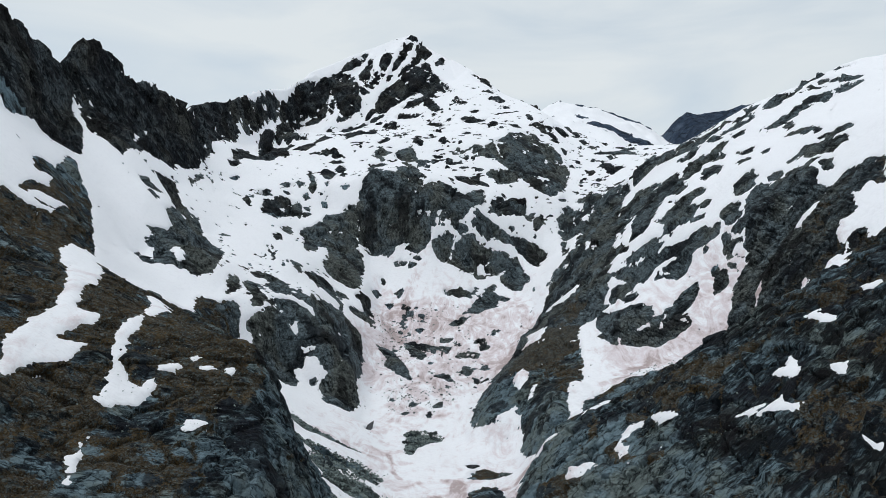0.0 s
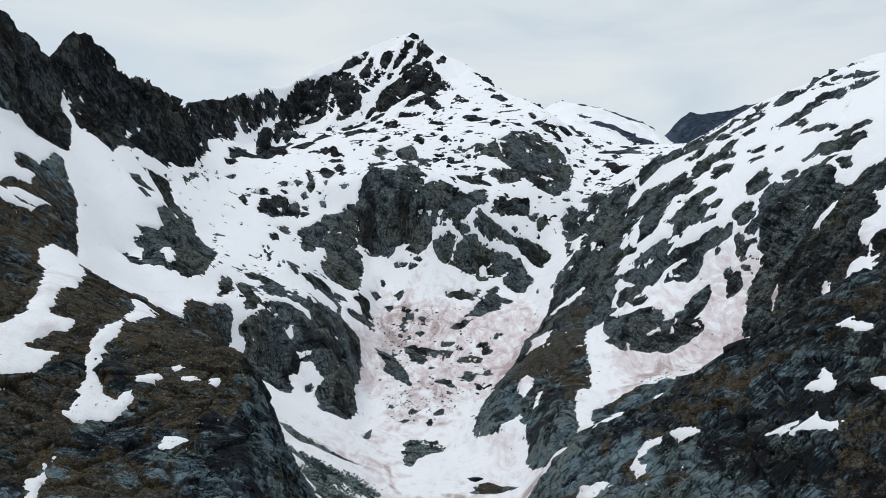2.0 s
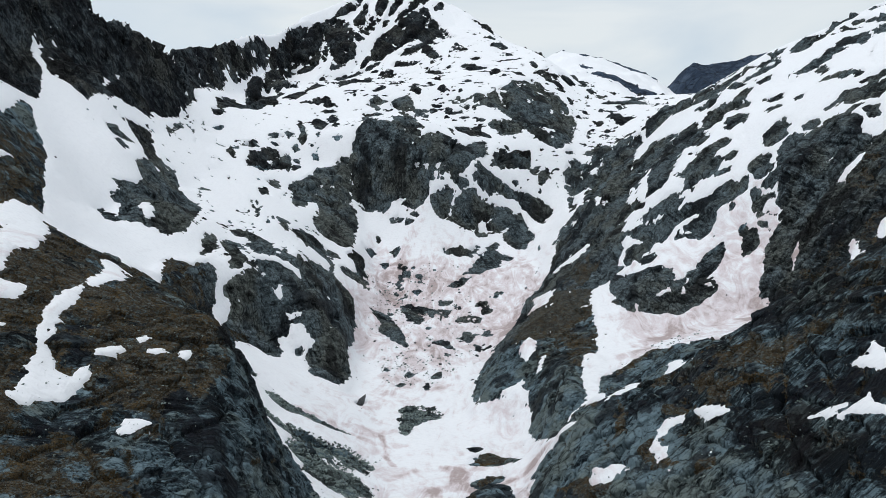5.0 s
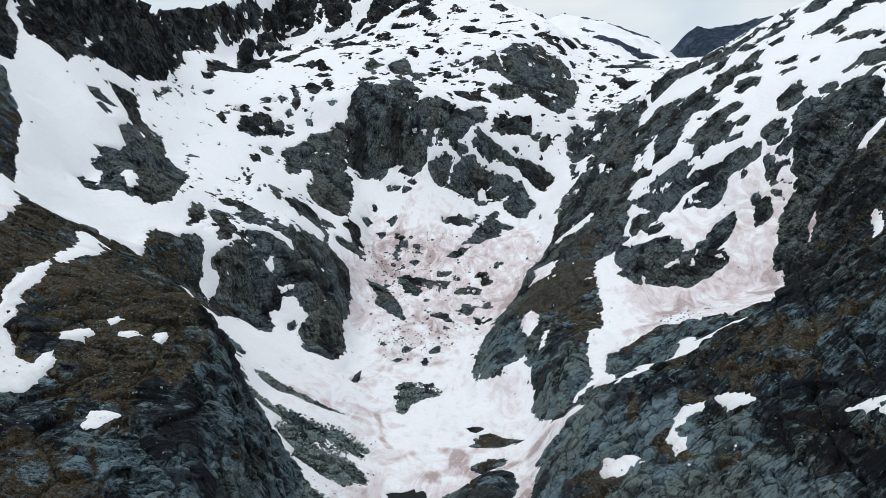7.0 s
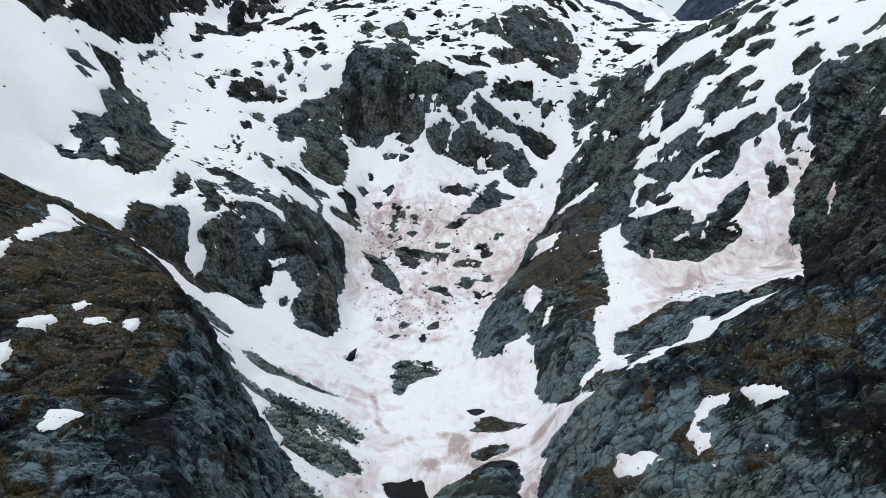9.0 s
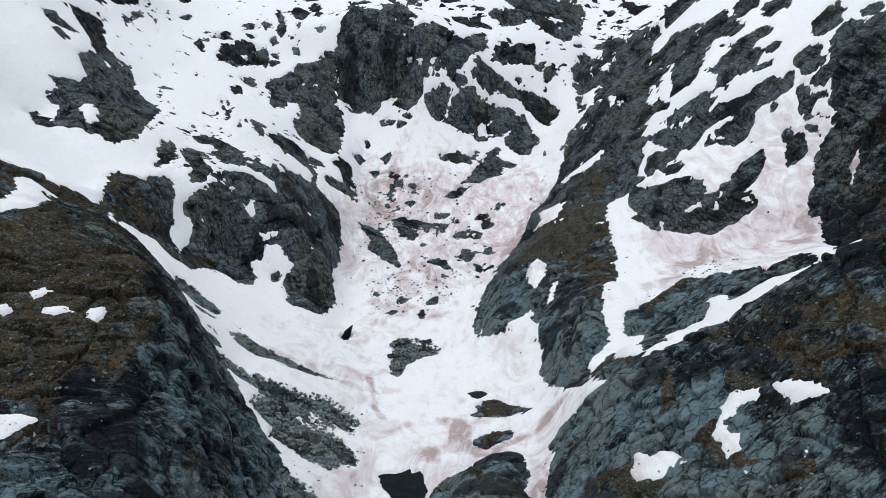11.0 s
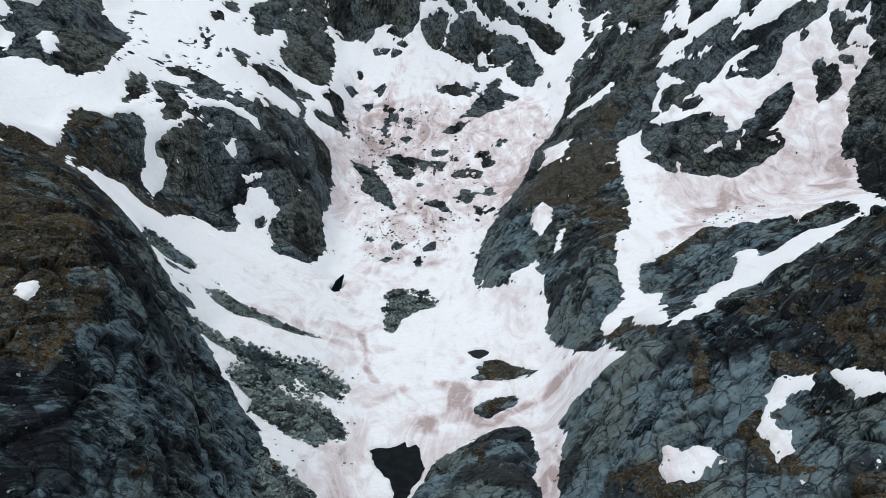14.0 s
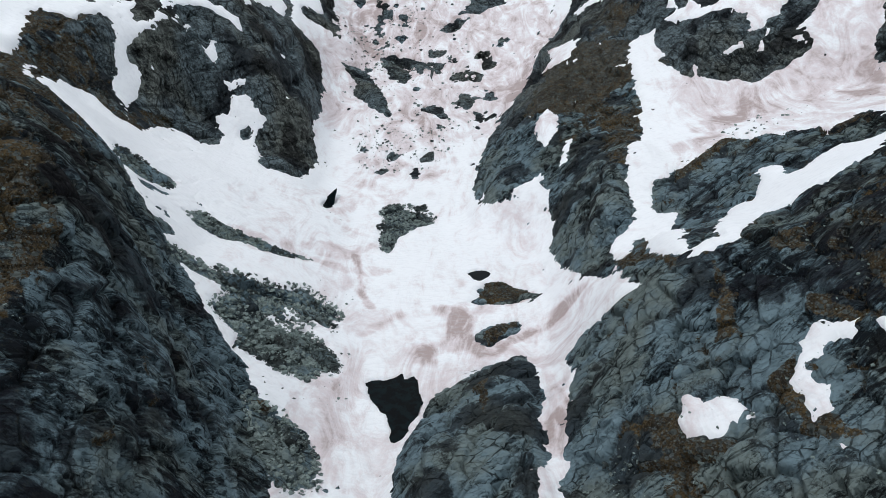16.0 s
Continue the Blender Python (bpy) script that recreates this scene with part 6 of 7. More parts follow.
water((-22.6, 278.2), (-20.6, 279.5), (-16.2, 280), (-12.9, 282.2), (-11.2, 284.6), (-9.8, 280.9), (-7.5, 282.4), (-6.1, 277.6), (-6.4, 274.9), (-5.4, 269.9), (-6.2, 266.9), (-7.7, 263.6), (-8.7, 256.8), (-10.3, 251), (-11.8, 250.8), (-13.3, 253.9), (-13.1, 257.9), (-14.1, 261.9), (-15.7, 264.9), (-18.4, 269.4), (-21, 274.1))
rock((-11, 230.3), (-11.6, 239.7), (-10.6, 243.6), (-8.6, 247.9), (-6.7, 260), (-4.5, 268.2), (-1.2, 272.3), (3.8, 273), (9, 276.1), (14, 286.6), (18.9, 291.2), (24.6, 293.6), (27.9, 291.2), (26.4, 267), (26.5, 258), (26.7, 250.3), (26.1, 243.6), (25.2, 232), (23.4, 222), (20.9, 210.5), (18.2, 193.1), (14.8, 178.6), (-5.6, 182.2), (-10.3, 206.2))


def inside(px, py, outline):
    """Distance to an outline, positive inside."""
    far = np.full(px.shape, 1e9)
    odd = np.zeros(px.shape, bool)
    for (ax, ay), (bx, by) in zip(outline, np.roll(outline, -1, 0)):
        dx, dy = bx - ax, by - ay
        u = np.clip(((px - ax) * dx + (py - ay) * dy) / (dx * dx + dy * dy + 1e-9), 0, 1)
        far = np.minimum(far, (px - ax - u * dx) ** 2 + (py - ay - u * dy) ** 2)
        with np.errstate(divide="ignore", invalid="ignore"):
            odd ^= ((ay > py) != (by > py)) & (px < dx * (py - ay) / (dy + 1e-12) + ax)
    return np.where(odd, 1, -1) * np.sqrt(far)


def bump(v, a, b):
    u = np.clip((v - a) / (b - a), 0, 1)
    return u * u * (3 - 2 * u)


def cover(x, y):
    """How far a plan point lies within snow (positive) or bare rock (negative), in metres, at most 9."""
    shape = x.shape
    x, y = x.ravel(), y.ravel()
    z = land(x, y)
    gx, gy = land(x + 2, y) - land(x - 2, y), land(x, y + 2) - land(x, y - 2)
    far = (0.8 + bump(y, 450, 1000) * 0.6) * (0.3 + 0.7 * bump(np.hypot(gx, gy) / 4, 1.5, 0.7))
    wx = far * (1.3 * layered(x, y, z, 14, 3, 11) + 1.1 * layered(x, y, z, 3.6, 3, 12, 0.7))
    wy = far * (1.3 * layered(x, y, z, 14, 3, 21) + 1.1 * layered(x, y, z, 3.6, 3, 22, 0.7))
    px, py = x + wx, y + wy
    m = np.full(x.shape, 9.0)
    # streaks of rock on the open slopes
    streak = layered(x * 0.5, y * 0.6, z, 9, 4, 31, 0.8)
    open_slope = bump(y, 800, 860) * bump(y, 1500, 1350) * bump(x, -260, -180)
    right_slope = bump(x, 150, 230) * bump(y, 470, 540)
    tilt = layered((x * 0.5 + z * 0.5), (x - z) * 0.9, y * 0.25, 14, 5, 35, 0.74)
    left_bowl = bump(x, -60, -130) * bump(y, 480, 560) * bump(y, 830, 780)
    m = np.minimum(m, np.where(open_slope > 0.05, 7 * (0.98 - 0.40 * open_slope - streak), 9))
    m = np.minimum(m, np.where(right_slope > 0.05, 12 * (1.20 - 0.42 * right_slope - tilt), 9))
    m = np.minimum(m, np.where(left_bowl > 0.05, 12 * (1.18 - 0.44 * left_bowl - streak), 9))
    floor_zone = bump(y, 470, 520) * bump(y, 720, 690) * bump(np.abs(x + 15), 70, 45)
    crumbs = layered(x * 0.6, y * 0.35, 0 * z, 5, 3, 38, 0.6) + 0.5 * waves(x, y, 0 * z, 40, 39)
    m = np.minimum(m, np.where(floor_zone > 0.05, 6 * (1.32 - 0.42 * floor_zone - crumbs), 9))
    for side, outline in AREAS:
        low, high = outline.min(0) - 12, outline.max(0) + 12
        k = np.nonzero((px > low[0]) & (px < high[0]) & (py > low[1]) & (py < high[1]))[0]
        if len(k):
            d = inside(px[k], py[k], outline) + (1.6 if side > 0 and outline[:, 1].mean() > 1100 else 0)
            m[k] = np.maximum(m[k], d) if side > 0 else np.minimum(m[k], -d)
    # ledges hold a little snow, and stones melt out along the edges
    rough = layered(x, y, z, 7, 5, 41, 0.72)
    m = m - 0.1 - 0.4 * bump(y, 420, 480) - 0.2 * bump(y, 700, 900) + (0.6 + 0.4 * far) * (1.35 * rough + 0.35 * waves(x, y, z, 1.3, 42)) + (0.25 + 1.7 * bump(y, 400, 620)) * layered(x * 0.7, y, z, 5.5, 3, 46, 0.95)
    specks = layered(x, y, z * 0.6, 5 + 4 * bump(y, 450, 900), 4, 43, 0.72) + 0.3 * waves(x, y, z, 45, 44)
    slope = bump(np.hypot(gx, gy) / 4, 0.12, 0.35)
    terrace = bump(x, -62, -78) * bump(x, -200, -170) * bump(y, 425, 455) * bump(y, 650, 600) * bump(z, 42, 58)
    m = np.minimum(m, 5 * (1.14 - 0.50 * terrace - 0.34 * slope - 0.12 * bump(y, 380, 560) + 0.028 * np.clip(m, 0, 9) - specks))
    ledges = layered(x * 0.7, y, z * 1.6, 9, 4, 45, 0.6)
    high_rock = bump(y, 380, 520)
    m = np.where((m < 0) & (high_rock > 0), np.maximum(m, 7 * (ledges - 0.98 + 0.12 * bump(y, 700, 1100)) * high_rock - 1.5 * (1 - high_rock)), m)
    for outline in PONDS:
        k = (np.abs(x - outline[:, 0].mean()) < 45) & (np.abs(y - outline[:, 1].mean()) < 45)
        m[k] = np.minimum(m[k], -2.2 * inside(x[k] + 0.8 * wx[k], y[k] + 0.8 * wy[k], outline))
    return np.clip(m, -9, 9).reshape(shape)


def normals(x, y):
    e = 1.5
    gx, gy = (ground(x + e, y) - ground(x - e, y)) / (2 * e), (ground(x, y + e) - ground(x, y - e)) / (2 * e)
    v = np.stack([-gx, -gy, np.ones_like(gx)], -1)
    return v / np.linalg.norm(v, axis=-1, keepdims=True)


# ---- the rock body and the snow that lies on it ----
def blocks_of(u, v, w, seed):
    """Joint blocks: the distance to the joints (0 at a crack), a number of 0 to 1 for each block, and the lean of its face."""
    iu, iv, iw = (np.floor(k).astype(np.int64) for k in (u, v, w))
    first, second, name, lean = np.full(u.shape, 9.0), np.full(u.shape, 9.0), np.zeros(u.shape), np.zeros(u.shape)
    for a in (-1, 0, 1):
        for b in (-1, 0, 1):
            for c in (-1, 0, 1):
                cu, cv, cw = iu + a, iv + b, iw + c
                r, s, q = lattice(cu, cv, cw, seed), lattice(cu, cv, cw, seed + 1), lattice(cu, cv, cw, seed + 2)
                du, dv, dw = u - (cu + 0.5 + 0.42 * r), v - (cv + 0.5 + 0.42 * s), w - (cw + 0.5 + 0.42 * q)
                d = np.sqrt(du * du + dv * dv + dw * dw)
                closer = d < first
                second = np.where(closer, first, np.minimum(second, d))
                name = np.where(closer, r, name)
                lean = np.where(closer, s * du + q * dv - r * dw, lean)
                first = np.where(closer, d, first)
    return second - first, 0.5 + 0.5 * name, lean


def rock_points(x, y, m):
    """Points of the bare rock, the turf in its joints and each block's tone: the land pushed out and in along its normal."""
    z, v = ground(x, y), normals(x, y)
    far = 1 + bump(y, 430, 900) * 1.2 + bump(y, 900, 1500) * 2.2
    steep = bump(v[..., 2], 0.85, 0.45)
    bend = 1.6 * layered(x, y, z, 26, 2, 55)
    u = (x * 0.80 + y * 0.30 - z * 0.30 + bend) / far
    t = (y * 0.85 - x * 0.30 + z * 0.35 - bend) / far
    w = (z * 0.88 + x * 0.34 - y * 0.25 + 0.6 * bend) / far
    gap, block, lean = blocks_of(u / 13, t / 9, w / 7, 201)
    gap2, block2, lean2 = blocks_of((u + 3) / 3.6, t / 2.8, w / 2.0, 211)
    rubble = bump(layered(x, y, z, 24, 3, 57), 0.05, 0.4)
    crack = np.exp(-20 * gap)
    bands = (y * 0.95 - x * 0.35) / (1.5 * far) + 0.8 * layered(x, y, z, 9, 2, 58)
    bands = bands - np.floor(bands)
    bands = np.minimum(bands * 1.25, (1 - bands) * 5)
    ribs = ridged(x * 1.1, y * 0.7, z * 0.28, 9, 4, 61)
    lumps = layered(x, y, z, 8, 4, 71, 0.5)
    out = (1.7 * (block - 0.5) + 2.1 * lean - 1.6 * crack
           + (0.22 + 0.78 * rubble) * (0.95 * lean2 + 0.6 * (block2 - 0.5) - 0.4 * np.exp(-18 * gap2))
           + 0.22 * (bands - 0.5) + 0.4 * lumps + (0.1 + 0.8 * steep * bump(y, 300, 420) + 0.8 * steep * bump(y, 640, 740)) * ribs + 0.2)
    out = out * far
    jag = bump(x, -230, -300) * bump(y, 400, 480) * bump(y, 900, 800)
    out = out + jag * 4.5 * ridged(x, y, z * 0.35, 20, 4, 81)
    bare = bump(m, 1.0, -3.5)
    out = out * (0.12 + 0.88 * bare) - np.clip(m, 0, 4) * 0.6
    for outline in PONDS:
        mid = outline.mean(0)
        k = np.hypot(x - mid[0], y - mid[1]) < 40
        if k.any():
            out[k] -= 3.0 * bump(inside(x[k], y[k], outline), -3, 1)
    patchy = layered(x, y, z, 30, 5, 63, 0.62)
    # tone by place: darker crag on the right, paler ice-worn knoll and islets in the valley
    place_tone = -0.9 * bump(x, 130, 185) * bump(y, 240, 320) * bump(y, 540, 460) + 0.9 * bump(np.hypot(x - 8, (y - 215) * 0.7), 34, 22) + 1.0 * bump(np.abs(x), 34, 26) * bump(y, 285, 295) * bump(y, 480, 440)
    # paler low on the right, darker high up, on the left face and right flank
    place_tone = place_tone + 1.0 * bump(z, 52, 36) * bump(y, 300, 260) * bump(x, -20, 0) - (1.3 + 0.9 * bump(x, 55, 75)) * bump(z, 48, 62) * bump(y, 440, 380) - 0.4 * bump(-x, 35, 50) * bump(y, 330, 285) - 0.5 * bump(x, 35, 60) * bump(y, 380, 430) * bump(y, 720, 660)
    for outlines, amount in ((SCREES, 2.4), (PALES, 2.6)):
        for outline in outlines:
            mid = outline.mean(0)
            k = np.hypot(x - mid[0], y - mid[1]) < 70
            if k.any():
                place_tone[k] += amount * bump(inside(x[k], y[k], outline), -1.5, 1)
    turf = 0.46 * np.exp(-4.0 * gap) + 0.22 * rubble + 0.55 * patchy + 0.5 * (v[..., 2] - 0.75) - 0.18 * block - 0.17
    return np.stack([x, y, z], -1) + v * out[..., None], turf, block + 0.35 * block2 + place_tone


def snow_points(x, y, m):
    z, v = ground(x, y), normals(x, y)
    swell = 0.35 * waves(x, y, 0 * z, 17, 91) + 0.12 * waves(x, y, 0 * z, 5, 92)
    deep = np.clip(np.where(m > 0, 0.25 * m, 1.1 * m), -4.5, 0.65) + swell * bump(m, 0, 4)
    return np.stack([x, y, z], -1) + v * deep[..., None]


def labelled(mask):
    """Numbers the connected patches of a mask, from 1."""
    parent, runs, before = [0], [], []
    out = np.zeros(mask.shape, np.int32)

    def root(a):
        while parent[a] != a:
            parent[a] = parent[parent[a]]
            a = parent[a]
        return a

    for r, line in enumerate(mask):
        edge = np.flatnonzero(np.diff(np.concatenate([[0], line.astype(np.int8), [0]])))
        now, k = [], 0
        for a, b in zip(edge[::2].tolist(), edge[1::2].tolist()):
            name = 0
            while k < len(before) and before[k][1] < a:
                k += 1
            q = k
            while q < len(before) and before[q][0] <= b:
                other = root(before[q][2])
                if not name:
                    name = other
                elif other != name:
                    parent[max(name, other)] = min(name, other)
                    name = min(name, other)
                q += 1
            if not name:
                name = len(parent)
                parent.append(name)
            now.append((a, b, name))
            runs.append((r, a, b, name))
        before = now
    for r, a, b, name in runs:
        out[r, a:b] = root(name)
    return out


def spread(label, rounds):
    """Lets patches grow into the cells round them."""
    for _ in range(rounds):
        best = label.copy()
        for axis, way in ((0, 1), (0, -1), (1, 1), (1, -1)):
            best = np.where(best == 0, np.roll(label, way, axis), best)
        label = best
    return label


PLAN = 2.0
PLAN_X, PLAN_Y = np.arange(-700, 701, PLAN), np.arange(20, 2101, PLAN)
PLAN_M = cover(*np.meshgrid(PLAN_X, PLAN_Y))

# large rock masses are told apart by their place, small ones are outcrops of their own
MASSES = [("left_spur", -75, 215), ("left_spur", -130, 250), ("right_slope", 70, 215), ("right_slope", 180, 200), ("valley_knoll", 8, 235), ("left_buttress", -100, 440), ("left_buttress", -90, 470),
          ("right_spur", 55, 400), ("right_spur", 70, 470), ("right_spur", 80, 540), ("right_wall", 140, 600), ("right_wall", 150, 680), ("right_crag", 240, 430),
          ("right_crag", 290, 460), ("side_crag", -220, 340), ("headwall_cliff", -40, 790), ("jagged_ridge", -330, 620), ("jagged_ridge", -380, 520),
          ("jagged_ridge", -330, 720), ("cirque_wall", -370, 1000), ("cirque_wall", -380, 1250), ("summit_face", -250, 1450), ("summit_face", -90, 1520), ("left_terrace", -110, 560), ("left_terrace", -130, 600)]


def part_patches(label, names):
    """Splits patches of over 2,500 square metres among the masses by nearness; gives each patch its name."""
    size = np.bincount(label.ravel())
    big = np.isin(label, np.flatnonzero(size * PLAN**2 > 2500)) & (label > 0)
    seeds = np.array([(a, b) for _, a, b in names], float)
    kinds = [k for k, *_ in names]
    order = {k: i for i, k in enumerate(dict.fromkeys(kinds))}
    number = np.array([order[k] for k in kinds])
    jj, ii = np.nonzero(big)
    near = ((PLAN_X[ii][:, None] - seeds[:, 0]) ** 2 + (PLAN_Y[jj][:, None] - seeds[:, 1]) ** 2).argmin(1)
    start = label.max() + 1
    out = label.copy()
    out[jj, ii] = start + number[near]
    title = {start + i: k for k, i in order.items()}
    return out, title


ROCK_LABEL, ROCK_TITLE = part_patches(labelled(PLAN_M < 0), MASSES)
SNOW_LABEL = labelled(PLAN_M > 0)
SNOW_SIZE = np.bincount(SNOW_LABEL.ravel())
SNOW_MAIN = SNOW_SIZE[1:].argmax() + 1
# fields cut off only by thin rock belong to the one snow field
SNOW_LABEL[np.isin(SNOW_LABEL, np.flatnonzero(SNOW_SIZE * PLAN**2 > 2200)[1:])] = SNOW_MAIN


def settle_small(label, keep):
    """Patches too small to be things of their own become number 0."""
    size = np.bincount(label.ravel(), minlength=label.max() + 1).astype(float)
    rows = np.repeat(PLAN_Y, len(PLAN_X))
    mean = np.bincount(label.ravel(), rows, minlength=len(size)) / np.maximum(size, 1)
    least = np.where(mean < 330, 6, np.where(mean < 560, 25, np.where(mean < 900, 90, 500)))
    small = (size * PLAN**2 < least) & ~np.isin(np.arange(len(size)), keep)
    return np.where(small[label], 0, label), size * PLAN**2, mean


ROCK_KEEP, ROCK_AREA, ROCK_MEAN = settle_small(ROCK_LABEL, list(ROCK_TITLE))
SNOW_KEEP, SNOW_AREA, SNOW_MEAN = settle_small(SNOW_LABEL, [SNOW_MAIN])
ROCK_NEAR, SNOW_NEAR = spread(ROCK_KEEP, 3), spread(SNOW_KEEP, 3)


def look_up(table, x, y):
    i = np.clip(np.rint((x - PLAN_X[0]) / PLAN).astype(int), 0, len(PLAN_X) - 1)
    j = np.clip(np.rint((y - PLAN_Y[0]) / PLAN).astype(int), 0, len(PLAN_Y) - 1)
    return table[j, i]


def mesh_of(name, points, faces, paint=None, mat=None, flat=True):
    """One mesh object from arrays of points and triangles or quads."""
    used, faces = np.unique(faces, return_inverse=True)
    faces = faces.reshape(-1, 4)
    data = bpy.data.meshes.new(name)
    data.vertices.add(len(used))
    data.vertices.foreach_set("co", points[used].astype(np.float32).ravel())
    data.loops.add(faces.size)
    data.loops.foreach_set("vertex_index", faces.astype(np.int32).ravel())
    data.polygons.add(len(faces))
    data.polygons.foreach_set("loop_start", np.arange(0, faces.size, 4, dtype=np.int32))
    data.polygons.foreach_set("use_smooth", np.full(len(faces), mat is SNOW))
    for key, value in (paint or {}).items():
        data.attributes.new(key, "FLOAT", "POINT").data.foreach_set("value", value[used].astype(np.float32))
    data.update(calc_edges=True)
    data.materials.append(mat)
    return new(name, data)


PIECES = {}


def gather(key, points, faces, paint):
    PIECES.setdefault(key, []).append((points, faces, paint))


def turf_zone(x, y):
    z = land(x, y)
    zone = bump(y, 470, 380) * bump(z, 18, 34)
    zone = np.maximum(zone, bump(y, 620, 480) * bump(z, 24, 40) * bump(np.abs(x - 70), 60, 34) * 1.06)
    face = bump(-x, 40, 55) * bump(-x, 88, 72) * bump(y, 300, 270)
    patch = np.zeros(x.shape)
    for outline in TURFS:
        mid = outline.mean(0)
        k = np.hypot(x - mid[0], y - mid[1]) < 45
        if k.any():
            patch[k] = np.maximum(patch[k], bump(inside(x[k], y[k], outline) + 1.2 * layered(x[k], y[k], z[k], 5, 3, 153), -1.2, 1.2))
    low = bump(y, 400, 340) * bump(z, 78, 60)
    return np.clip(zone * (1 - 0.36 * face), 0, 1) + 0.24 * zone * bump(-x, 66, 84) * bump(z, 50, 58) - 0.03 * zone * bump(x, 50, 65) * bump(y, 380, 330) - 0.16 * zone * low + (0.75 + 0.6 * bump(z, 20, 8)) * patch


# trails of dust and melt on the lake snow: plan points, half width, strength
TRAILS = []


def trail_of_dust(wide, strong, *line):
    TRAILS.append((wide, strong, line))


trail_of_dust(1.6, 0.8, (-34, 362), (-31, 345), (-29, 332), (-25, 323))
trail_of_dust(3, 0.4, (-26, 305), (-20, 312), (-14, 318))
trail_of_dust(7, 0.8, (-4, 292), (3, 303), (5, 318))
trail_of_dust(6, 0.8, (4, 303), (16, 300), (30, 303), (42, 306))
trail_of_dust(5, 0.5, (8, 322), (20, 324), (30, 330))
trail_of_dust(4, 0.9, (30, 249), (31, 240), (28, 225))
trail_of_dust(5, 0.35, (-25, 289), (-29, 266), (-30, 245))
trail_of_dust(6, 0.3, (-44, 432), (-48, 405), (-40, 380))
trail_of_dust(4, 0.35, (-66, 331), (-50, 345), (-20, 352))
trail_of_dust(5, 0.35, (-90, 335), (-62, 345), (-30, 372))
trail_of_dust(9, 0.3, (-40, 470), (-30, 500), (-20, 545))
trail_of_dust(8, 0.45, (70, 700), (78, 640), (62, 580), (45, 535))
trail_of_dust(11, 0.5, (-32, 452), (-24, 480), (-30, 508))
trail_of_dust(9, 0.45, (-6, 455), (-2, 490), (-14, 530))
trail_of_dust(13, 0.45, (-58, 640), (-30, 618), (4, 604))
trail_of_dust(9, 0.4, (-66, 668), (-48, 700), (-42, 735))
trail_of_dust(12, 0.55, (204, 424), (188, 402), (168, 392))
trail_of_dust(10, 0.4, (150, 420), (120, 395), (95, 372), (85, 345))


def stain_zone(x, y):
    z = land(x, y)
    floor_ = bump(z, 75, 40) * bump(y, 800, 700) * bump(np.abs(x + 5), 110, 60)
    middle = bump(y, 470, 540) * bump(y, 800, 740)
    bowl = bump(x, 85, 125) * bump(y, 330, 370) * bump(y, 560, 440) * bump(x, 260, 200)
    shore = bump(y, 330, 290) * bump(np.abs(x - 5), 60, 40)
    chute = bump(y, 420, 450) * bump(y, 620, 560) * bump(x, 25, 40) * bump(z, 45, 25)
    trail = 0 * z
    for wide, strong, line in TRAILS:
        line = np.array(line, float)
        k = (np.abs(x - line[:, 0].mean()) < 90) & (np.abs(y - line[:, 1].mean()) < 140)
        if k.any():
            d = np.full(k.sum(), 1e9)
            for a, b in zip(line[:-1], line[1:]):
                s = b - a
                u = np.clip(((x[k] - a[0]) * s[0] + (y[k] - a[1]) * s[1]) / (s @ s), 0, 1)
                d = np.minimum(d, np.hypot(x[k] - a[0] - u * s[0], y[k] - a[1] - u * s[1]))
            d = d + wide * 0.7 * layered(x[k], y[k], 0 * d, 9, 3, 151)
            trail[k] = np.maximum(trail[k], strong * bump(d, wide, 0.25 * wide))
    side = bump(-x, 115, 150) * bump(y, 330, 290)
    return np.clip(trail + 0.4 * side + 0.36 * floor_ + 0.42 * floor_ * middle + 0.75 * bowl + 0.25 * shore + 0.3 * chute + 0.3 * bump(y, 840, 760) * bump(y, 600, 700) * bump(np.abs(x - 10), 120, 80), 0, 1.3)


